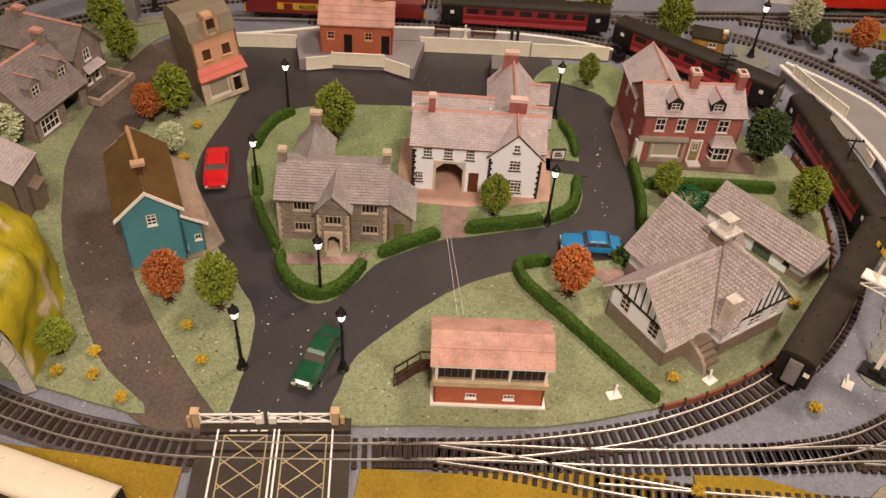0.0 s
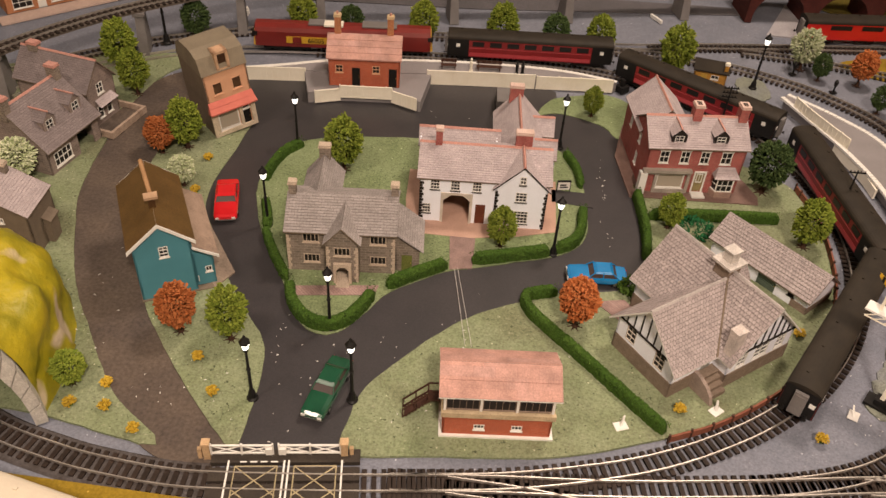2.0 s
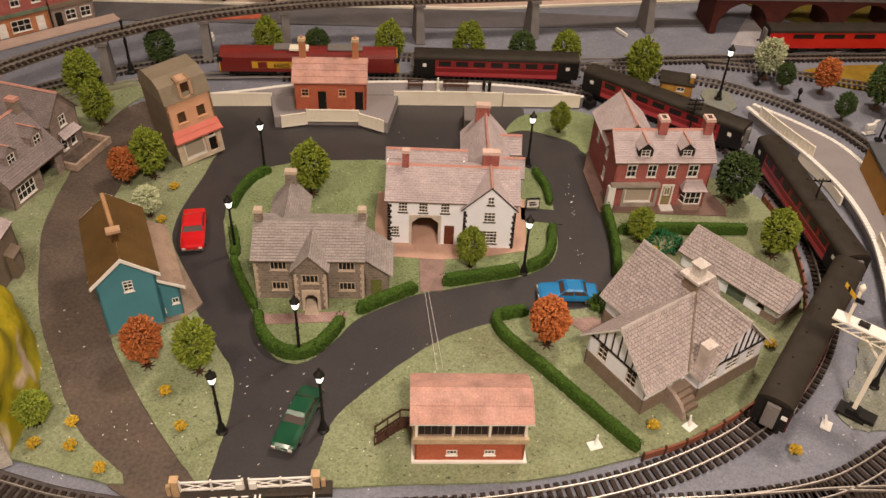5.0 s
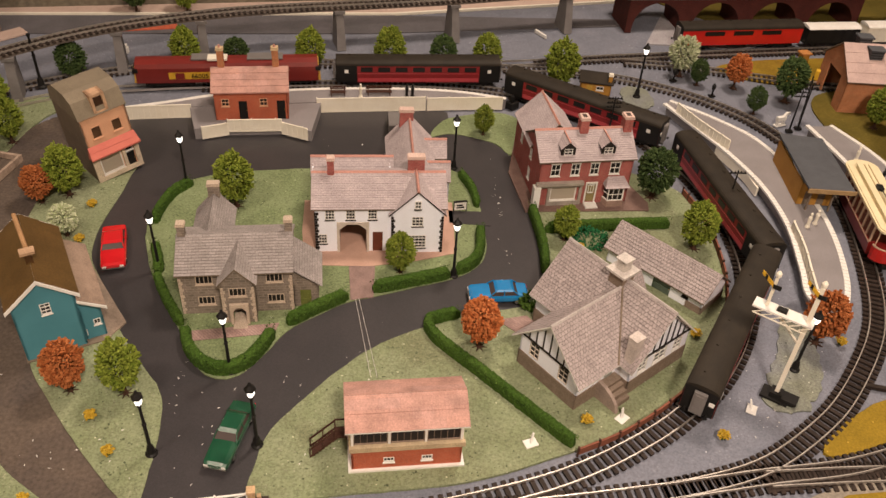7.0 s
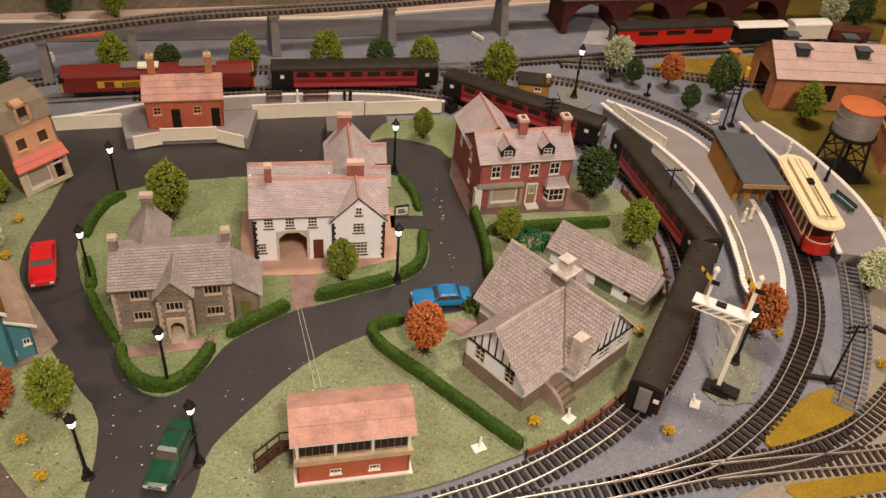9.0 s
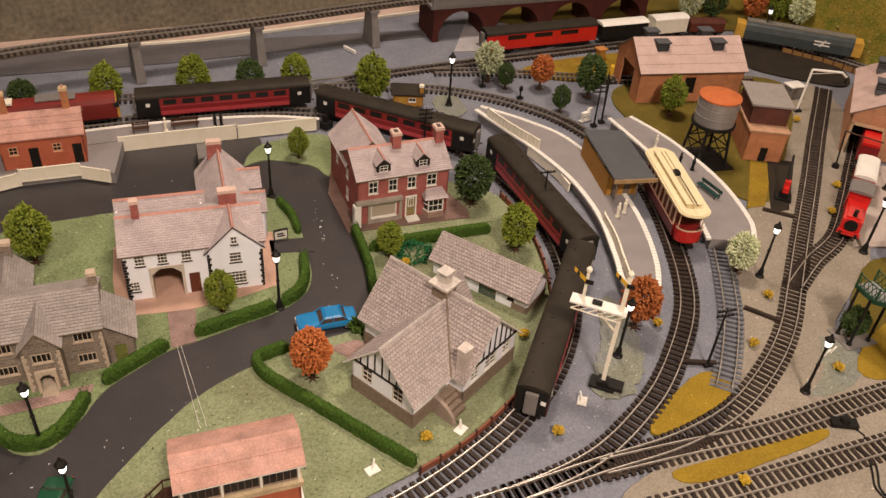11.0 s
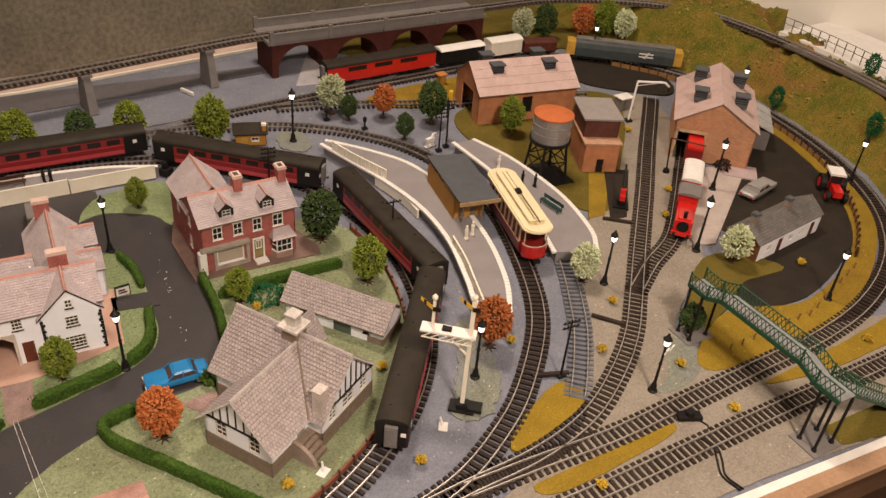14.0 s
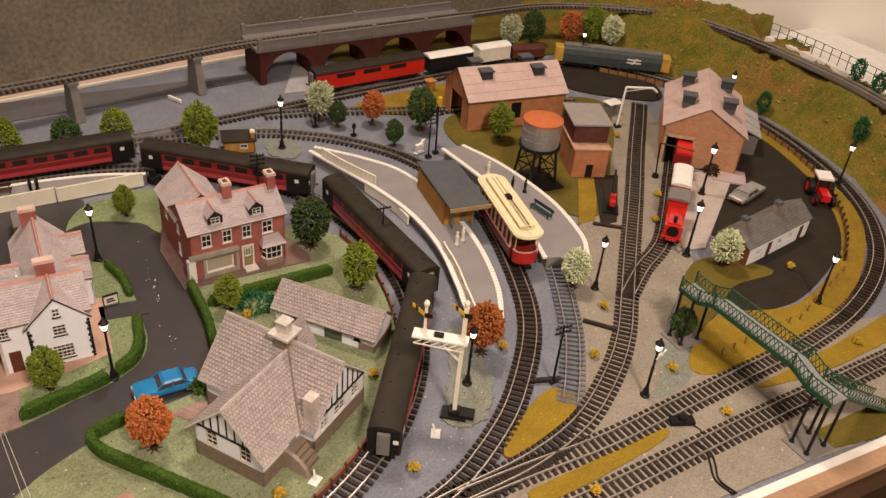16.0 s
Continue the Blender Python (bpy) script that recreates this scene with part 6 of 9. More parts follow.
for x, y in ((-0.223, 0.929), (-0.222, 0.757), (0.135, 0.985), (0.121, 0.751), (-0.117, 0.597), (-0.173, 0.495), (-0.078, 0.504), (0.452, 1.212), (0.481, 0.601), (0.728, 0.700), (0.664, 0.508), (1.004, 0.564), (1.049, 0.854), (0.904, 0.720), (1.303, 0.796), (1.158, 1.375), (1.322, 1.100)):
    street_lamp(x, y, k=1.10 if x in (0.452, 1.049, 0.904) else 1.0)
root = thing("lamp_post", pose(-0.495, 1.195, 0.001) @ Matrix.Diagonal((1.28, 1.28, 1.28, 1)), "plain black post on a round base, without a lantern", "post")
part("base", LAMP["base"], BLACK, root)
part("post", LAMP["post"], BLACK, root)
root = thing("white_boards", pose(0.660, 0.503, 0.060, 12, 8, 30), "two small white boards fixed to a lamp", "sign boards")
part("board", Geo().box(-0.008, 0.0, -0.001, 0.0005, 0.006, 0.0125), TRIM, root)
part("board", Geo().box(0.001, 0.008, -0.003, -0.0015, 0.008, 0.015), TRIM, root)

# ---- rolling stock ----


def section(y, z, half, roof, rise, n=10):
    """A coach's cross-section: straight sides under an arched roof."""
    pts = [Vector((0, -half, z)), Vector((0, half, z)), Vector((0, half * 1.02, (z + roof) / 2)), Vector((0, half * 0.97, roof))]
    pts += [Vector((0, half * 0.97 * math.cos(math.pi * i / n), roof + rise * math.sin(math.pi * i / n) ** 0.8)) for i in range(1, n)]
    return pts + [Vector((0, -half * 0.97, roof)), Vector((0, -half * 1.02, (z + roof) / 2))]


def tubes(length, ring):
    return Geo().rings([[p + Vector((x, 0, 0)) for p in ring] for x in (-length / 2, length / 2)])


def bogie(parent, x, wheelbase=0.032, gap=0.0150, material=None):
    frame = part("bogie", Geo().box(x - wheelbase * 0.75, x + wheelbase * 0.75, -0.0125, -0.0105, 0.0035, 0.009).box(x - wheelbase * 0.75, x + wheelbase * 0.75, 0.0105, 0.0125, 0.0035, 0.009).box(x - 0.004, x + 0.004, -0.0105, 0.0105, 0.005, 0.009), BLACK, parent)
    for dx in (-wheelbase / 2, wheelbase / 2):
        part("wheelset", Geo().tube((x + dx, -0.0090, 0.0062), (x + dx, -0.0068, 0.0062), 0.0062, n=14).tube((x + dx, 0.0068, 0.0062), (x + dx, 0.0090, 0.0062), 0.0062, n=14).tube((x + dx, -0.0068, 0.0062), (x + dx, 0.0068, 0.0062), 0.001, n=6), BLACK, frame)


def coach(at, length, body, label, windows=7, roof=None, dark_ends=True, name="coach", lined=True):
    roof = roof or COACH_ROOF
    root = thing(name, at @ pose(0, 0, 0.0056), label, "railway coach", "coaches of the red train")
    low, eave, rise, half = 0.0105, 0.0400, 0.0078, 0.0168
    shell = Geo().rings([[Vector((x, y, z)) for y, z in ((-half, low), (half, low), (half * 1.01, 0.025), (half * 0.98, eave), (-half * 0.98, eave), (-half * 1.01, 0.025))] for x in (-length / 2, length / 2)])
    sides_ = part("body", shell, body, root)
    arch = [(half * 1.04 * math.cos(math.pi * i / 12), eave + rise * math.sin(math.pi * i / 12) ** 0.75) for i in range(13)]
    part("roof", Geo().rings([[Vector((x, y, z)) for y, z in [(half * 1.04, eave - 0.0012)] + arch + [(-half * 1.04, eave - 0.0012)]] for x in (-length / 2 - 0.0006, length / 2 + 0.0006)]), roof, root, "dark grey arched roof", smooth=False)
    for i in range(6):
        x = -length * 0.42 + i * length * 0.168
        part("roof_vent", Geo().box(x - 0.002, x + 0.002, 0.004, 0.0065, eave + rise - 0.0015, eave + rise + 0.0008), roof, root)
    for s in (-1, 1):
        at_side = pose(-length / 2, -half * 1.012, 0) if s < 0 else pose(length / 2, half * 1.012, 0, 0, 0, 180)
        for i in range(windows):
            u = 0.034 + (length - 0.068) * (i + 0.5) / windows
            w = (length - 0.068) / windows * 0.34
            g = Geo().box(u - w, u + w, -0.0003, 0.0004, 0.0285, 0.0365)
            pane = part("window", g, PANE, sides_, at=at_side)
        if lined:
            part("lining", Geo().box(0.034, length - 0.034, -0.0004, 0.0002, 0.0255, 0.0262), PINK_BAND, sides_, at=at_side)
            part("lower_panel", Geo().box(0.034, length - 0.034, -0.0003, 0.0002, 0.0120, 0.0180), PINK_BAND, sides_, "paler red lower band", at=at_side)
            for u in (0.0, length - 0.033):
                part("end_door", Geo().box(u, u + 0.033, -0.0005, 0.0003, 0.0108, 0.0398), BLACK, sides_, "black end of the coach side", at=at_side)
                part("label_plate", Geo().box(u + 0.013, u + 0.019, -0.0008, -0.0004, 0.0270, 0.0325), TRIM, sides_, at=at_side)
    for s in (-1, 1):
        x = s * length / 2
        end = part("end_panel", Geo().box(min(x, x + s * 0.0008), max(x, x + s * 0.0008), -half * 0.97, half * 0.97, low, eave + 0.003), BLACK, root)
        part("gangway", Geo().box(min(x, x + s * 0.0045), max(x, x + s * 0.0045), -0.0065, 0.0065, 0.012, 0.0400).box(min(x, x + s * 0.0052), max(x, x + s * 0.0052), -0.0045, 0.0045, 0.014, 0.037), GREY_PLASTIC, end, "grey gangway door")
        for y in (-0.0110, 0.0110):
            part("buffer", Geo().tube((x, y, 0.0135), (x + s * 0.0055, y, 0.0135), 0.0009, n=8).tube((x + s * 0.0055, y, 0.0135), (x + s * 0.0065, y, 0.0135), 0.0022, n=10), BLACK, end)
        part("lamp_plate", Geo().box(min(x + s * 0.0008, x + s * 0.0012), max(x + s * 0.0008, x + s * 0.0012), -0.0150, -0.0095, 0.026, 0.031), TRIM, end)
    part("underframe", Geo().box(-length * 0.46, length * 0.46, -0.0085, 0.0085, 0.007, 0.0105).box(-0.02, 0.014, -0.0125, 0.0125, 0.0045, 0.0105), BLACK, root)
    for x in (-length * 0.35, length * 0.35):
        bogie(root, x)
    return root


PINK_BAND = surface("pale_red_band", (0.46, 0.060, 0.070), (0.40, 0.05, 0.06), rough=0.4, amount=0.1, bump=0.0)
LABEL = "maroon railway coach with dark grey roof on the track"
coach(pose(0.090, 1.230, 0, 0, 0, 3.0), 0.262, COACH_RED, LABEL)
coach(pose(0.342, 1.124, 0, 0, 0, -37.0), 0.262, COACH_RED, LABEL)
coach(pose(0.486, 0.886, 0, 0, 0, -83.0), 0.262, COACH_RED, LABEL)
coach(pose(0.419, 0.639, 0, 0, 0, 56.5), 0.262, COACH_RED, LABEL)

diesel = thing("diesel_locomotive", pose(-0.209, 1.2165, 0.0056, 0, 0, 5.5), "maroon and yellow diesel locomotive standing behind the platform", "locomotive")
part("body", Geo().rings([[Vector((x, y, z)) for y, z in ((-0.0172, 0.010), (0.0172, 0.010), (0.0172, 0.034), (0.0145, 0.0405), (0.006, 0.0445), (-0.006, 0.0445), (-0.0145, 0.0405), (-0.0172, 0.034))] for x in (-0.139, 0.139)]), LOCO_RED, diesel)
part("roof_grille", Geo().box(-0.055, -0.005, -0.010, 0.010, 0.0440, 0.0462).box(0.03, 0.085, -0.011, 0.011, 0.0440, 0.0458), GREY_PLASTIC, diesel)
part("exhaust_hatch", Geo().box(-0.030, 0.0, -0.014, 0.004, 0.0445, 0.0475), CREAM, diesel)
band = part("yellow_band", Geo().box(-0.090, 0.070, -0.0180, -0.0174, 0.0165, 0.0275), surface("loco_yellow", (0.62, 0.36, 0.03), rough=0.4, bump=0.0), diesel)
for x0, x1 in ((-0.080, -0.066), (-0.018, 0.062)):
    part("louvre", Geo().box(x0, x1, -0.0184, -0.0178, 0.0170, 0.0270), LOCO_RED, diesel)
curve = bpy.data.curves.new("number", "FONT")
curve.body, curve.size, curve.extrude, curve.align_x = "66005", 0.0105, 0.0002, "CENTER"
text_ob = bpy.data.objects.new("number", curve)
number_mesh = bpy.data.meshes.new_from_object(text_ob)
number_mesh.materials.clear()
number_mesh.materials.append(BLACK)
bpy.data.objects.remove(text_ob)
part("fleet_number", number_mesh, BLACK, diesel, "black fleet number on the yellow band", at=pose(-0.043, -0.0188, 0.0182, 90, 0, 0))
for s in (-1, 1):
    x = s * 0.139
    cab = part("cab_end", Geo().hexa([(x, -0.016, 0.010), (x + s * 0.004, -0.014, 0.010), (x + s * 0.004, 0.014, 0.010), (x, 0.016, 0.010), (x, -0.016, 0.036), (x + s * 0.0015, -0.013, 0.036), (x + s * 0.0015, 0.013, 0.036), (x, 0.016, 0.036)]), GOLD, diesel, "yellow cab front")
    part("cab_window", Geo().box(x - 0.004, x + 0.004, -0.0178, 0.0178, 0.0275, 0.0345), PANE, cab)
for x in (-0.090, 0.090):
    bogie(diesel, x, 0.050)
part("fuel_tank", Geo().box(-0.035, 0.035, -0.013, 0.013, 0.0035, 0.010), BLACK, diesel)

# goods train on the far side of the loop
parcels = coach(pose(0.685, 1.412, 0, 0, 0, 7.0), 0.236, BRIGHT_RED, "bright red parcels van with a grey roof", windows=3, roof=COACH_ROOF, name="parcels_van", lined=False)


def wagon(at, length, body, roof, label, high=0.040, stripe=None):
    root = thing("goods_wagon", at @ pose(0, 0, 0.0056), label, "goods wagon", "wagons of the goods train")
    part("body", Geo().box(-length / 2, length / 2, -0.0150, 0.0150, 0.010, high - 0.004), body, root)
    part("roof", Geo().rings([[Vector((x, y, z)) for y, z in [(0.0158 * math.cos(math.pi * i / 8), high - 0.0042 + 0.005 * math.sin(math.pi * i / 8)) for i in range(9)]] for x in (-length / 2 - 0.001, length / 2 + 0.001)]), roof, root)
    part("solebar", Geo().box(-length / 2, length / 2, -0.0125, 0.0125, 0.0065, 0.0100), BLACK, root)
    for i in range(5):
        x = -length / 2 + length * (i + 0.5) / 5
        part("rib", Geo().box(x - 0.0006, x + 0.0006, -0.0156, 0.0156, 0.010, high - 0.005), body, root)
    for s in (-1, 1):
        for y in (-0.011, 0.011):
            part("buffer", Geo().tube((s * length / 2, y, 0.012), (s * (length / 2 + 0.006), y, 0.012), 0.0016, n=8), BLACK, root)
    for x in (-length * 0.3, length * 0.3):
        part("wheelset", Geo().tube((x, -0.0090, 0.0062), (x, -0.0068, 0.0062), 0.0062, n=12).tube((x, 0.0068, 0.0062), (x, 0.0090, 0.0062), 0.0062, n=12).tube((x, -0.0068, 0.0062), (x, 0.0068, 0.0062), 0.001, n=6), BLACK, root)
    return root


wagon(pose(0.868, 1.432, 0, 0, 0, 6), 0.104, BLACK, TRIM, "black goods van with a plain white roof")
wagon(pose(0.975, 1.442, 0, 0, 0, 5), 0.078, CREAM, TRIM, "cream ribbed goods van with a white roof", 0.042)
wagon(pose(1.060, 1.438, 0, 0, 0, -8), 0.074, surface("brown_wagon_paint", (0.13, 0.035, 0.022), rough=0.6), surface("brown_load", (0.10, 0.035, 0.025), rough=0.8), "low red-brown goods wagon", 0.032)
shunter = thing("diesel_locomotive", pose(1.217, 1.345, 0.0056, 0, 0, -32), "dark blue-grey diesel locomotive with yellow ends", "locomotive")
part("body", Geo().rings([[Vector((x, y, z)) for y, z in ((-0.0168, 0.010), (0.0168, 0.010), (0.0172, 0.028), (0.0150, 0.038), (0.007, 0.0440), (-0.007, 0.0440), (-0.0150, 0.038), (-0.0172, 0.028))] for x in (-0.104, 0.104)]), surface("slate_blue_paint", (0.055, 0.070, 0.075), rough=0.4), shunter)
part("roof_panel", Geo().box(-0.104, 0.104, -0.010, 0.010, 0.0425, 0.0452), surface("loco_grey_roof", (0.20, 0.19, 0.17), rough=0.6), shunter)
for s in (-1, 1):
    part("yellow_end", Geo().box(min(s * 0.104, s * 0.122), max(s * 0.104, s * 0.122), -0.0155, 0.0155, 0.010, 0.0385), GOLD, shunter, "yellow painted cab end")
emblem = part("emblem", Geo().box(0.030, 0.060, -0.0178, -0.0170, 0.022, 0.0245).box(0.030, 0.060, -0.0178, -0.0170, 0.0285, 0.031).hexa([(0.040, -0.0178, 0.020), (0.044, -0.0178, 0.020), (0.044, -0.017, 0.020), (0.040, -0.017, 0.020), (0.048, -0.0178, 0.033), (0.052, -0.0178, 0.033), (0.052, -0.017, 0.033), (0.048, -0.017, 0.033)]), TRIM, shunter, "white double-line emblem")
for x in (-0.066, 0.066):
    bogie(shunter, x, 0.040)

# cream-roofed coach in the front corner
cream = coach(pose(-0.337, 0.342, 0.0, 0, 0, -13.5), 0.235, surface("brown_cream_sides", (0.26, 0.10, 0.045), rough=0.4), "brown coach with a plain cream roof", windows=8, roof=surface("cream_roof", (0.66, 0.58, 0.46), (0.62, 0.54, 0.43), rough=0.5, amount=0.08, bump=0.0), lined=False)

# the tram
tram = thing("tram", pose(0.670, 0.846, 0.0056, 0, 0, 81) @ Matrix.Diagonal((1.10, 1.22, 1.10, 1)), "red and cream electric tram with a cream roof", "tram")
CRIMSON = surface("tram_crimson", (0.27, 0.022, 0.020), rough=0.35, bump=0.0)
TRAM_CREAM = surface("tram_cream_panel", (0.66, 0.46, 0.33), rough=0.45, bump=0.0)
CREAM_ROOF = surface("tram_cream", (0.78, 0.68, 0.45), (0.72, 0.62, 0.40), rough=0.45, amount=0.1, bump=0.0)
TRAM_RED = surface("tram_dash_red", (0.50, 0.022, 0.018), rough=0.3, bump=0.0)
part("body", Geo().rings([[Vector((x, y, z)) for y, z in ((-0.0145, 0.007), (0.0145, 0.007), (0.0160, 0.020), (0.0160, 0.024), (-0.0160, 0.024), (-0.0160, 0.020))] for x in (-0.056, 0.056)]), CRIMSON, tram)
for s in (-1, 1):
    part("waist_line", Geo().box(-0.056, 0.056, s * 0.0162 - 0.0004, s * 0.0162 + 0.0004, 0.0225, 0.0238), TRAM_CREAM, tram)
    part("gutter", Geo().box(-0.056, 0.056, s * 0.0153 - 0.0008, s * 0.0153 + 0.0008, 0.0440, 0.0480), TRAM_CREAM, tram)
cabin = part("cabin", Geo().box(-0.055, 0.055, -0.0148, 0.0148, 0.024, 0.048), glassy("saloon_glass", (0.13, 0.045, 0.032), 0.25), tram, "red-brown glazed saloon")
for i in range(9):
    for y in (-0.0160, 0.0148):
        x = -0.055 + i * 0.01375
        part("pillar", Geo().box(x - 0.0014, x + 0.0014, y, y + 0.0012, 0.024, 0.046), TRAM_CREAM, cabin)
outline_ = [(math.copysign(0.064, math.cos(a)) + 0.016 * math.cos(a), 0.0180 * math.sin(a)) for a in [2 * math.pi * (i + 0.5) / 24 for i in range(24)]]
part("roof", Geo().prism(outline_, 0.048, 0.0500).prism([(x * 0.985, y * 0.9) for x, y in outline_], 0.0500, 0.0512), CREAM_ROOF, tram)
part("clerestory", Geo().box(-0.060, 0.060, -0.0085, 0.0085, 0.0512, 0.0555).box(-0.062, 0.062, -0.0095, 0.0095, 0.0555, 0.0567), CREAM_ROOF, tram)
for y in (-0.0030, 0.0018):
    part("roof_plank", Geo().box(-0.058, 0.058, y, y + 0.0010, 0.0567, 0.0575), surface("tram_plank_%d" % (y > 0), (0.50, 0.38, 0.20), rough=0.6), tram)
part("trolley_pole", Geo().tube((0.005, 0.0, 0.060), (-0.074, 0.002, 0.062), 0.0006, n=6).box(0.0, 0.010, -0.003, 0.003, 0.0567, 0.0605), BLACK, tram, "black trolley pole")
for s in (-1, 1):
    arc = [(s * (0.064 + 0.012 * math.cos(a)), 0.0150 * math.sin(a)) for a in [-math.pi / 2 + math.pi * i / 8 for i in range(9)]]
    inner = [(x - s * 0.0012, y * 0.92) for x, y in arc]
    ring_ = arc + inner[::-1]
    part("dash_panel", Geo().prism(ring_[::s], 0.009, 0.0255), TRAM_RED, tram, "bright red rounded dash panel")
    part("dash_rail", Geo().prism([(x * 1.004, y * 1.03) for x, y in ring_][::s], 0.0255, 0.0268), TRAM_CREAM, tram)
    part("vestibule_floor", Geo().box(min(s * 0.055, s * 0.072), max(s * 0.055, s * 0.072), -0.012, 0.012, 0.007, 0.0095), BLACK, tram)
    for y in (-0.0138, 0.0128):
        part("vestibule_post", Geo().box(s * 0.0655 - 0.0006, s * 0.0655 + 0.0006, y, y + 0.001, 0.0095, 0.048), TRAM_CREAM, tram)
    part("buffer", Geo().box(min(s * 0.072, s * 0.080), max(s * 0.072, s * 0.080), -0.004, 0.004, 0.004, 0.008), BLACK, tram)
bogie(tram, 0.0, 0.034)

# the red engine and van at the shed
shunt = thing("tank_engine", pose(0.930, 0.785, 0.0056, 0, 0, 46), "small bright red tank engine at the shed", "locomotive")
part("tank", Geo().box(-0.052, 0.010, -0.0130, 0.0130, 0.009, 0.030).box(-0.048, -0.008, -0.0095, 0.0095, 0.030, 0.033), BRIGHT_RED, shunt)
part("cab", Geo().box(0.010, 0.036, -0.0150, 0.0150, 0.009, 0.042), BRIGHT_RED, shunt)
part("cab_roof", Geo().rings([[Vector((x, 0.0175 * math.cos(math.pi * i / 8), 0.042 + 0.0045 * math.sin(math.pi * i / 8))) for i in range(9)] for x in (0.004, 0.040)]), GREY_PLASTIC, shunt, "grey cab roof")
part("smokebox_door", Geo().tube((-0.052, 0, 0.022), (-0.0545, 0, 0.022), 0.0085, n=16), BLACK, shunt)
part("chimney", Geo().lathe([(0.003, 0.030), (0.0026, 0.040), (0.0034, 0.042)], 12, pose(-0.044, 0, 0)), BLACK, shunt)
part("buffer_beam", Geo().box(-0.057, -0.054, -0.0150, 0.0150, 0.008, 0.014), BRIGHT_RED, shunt)
part("running_gear", Geo().box(-0.05, 0.036, -0.0115, 0.0115, 0.0030, 0.009), BLACK, shunt)
for y in (-0.010, 0.010):
    part("buffer", Geo().tube((-0.057, y, 0.011), (-0.063, y, 0.011), 0.0020, n=10), BLACK, shunt)
van = thing("brake_van", pose(1.000, 0.857, 0.0056, 0, 0, 47), "red van with a white roof behind the engine", "goods wagon")
part("body", Geo().box(-0.034, 0.034, -0.0140, 0.0140, 0.009, 0.036), BRIGHT_RED, van)
part("roof", Geo().rings([[Vector((x, 0.0160 * math.cos(math.pi * i / 8), 0.0355 + 0.0055 * math.sin(math.pi * i / 8))) for i in range(9)] for x in (-0.036, 0.036)]), TRIM, van, "white arched roof")
part("underframe", Geo().box(-0.034, 0.034, -0.011, 0.011, 0.003, 0.009), BLACK, van)
van = thing("goods_van", pose(1.078, 0.945, 0.0056, 0, 0, 48), "bright red van half inside the engine shed", "goods wagon")
part("body", Geo().box(-0.042, 0.042, -0.0140, 0.0140, 0.009, 0.036), COACH_RED, van)
part("roof", Geo().box(-0.043, 0.043, -0.0125, 0.0125, 0.036, 0.0405), BRIGHT_RED, van, "bright red roof")
part("underframe", Geo().box(-0.042, 0.042, -0.011, 0.011, 0.003, 0.009), BLACK, van)

# ---- cars ----


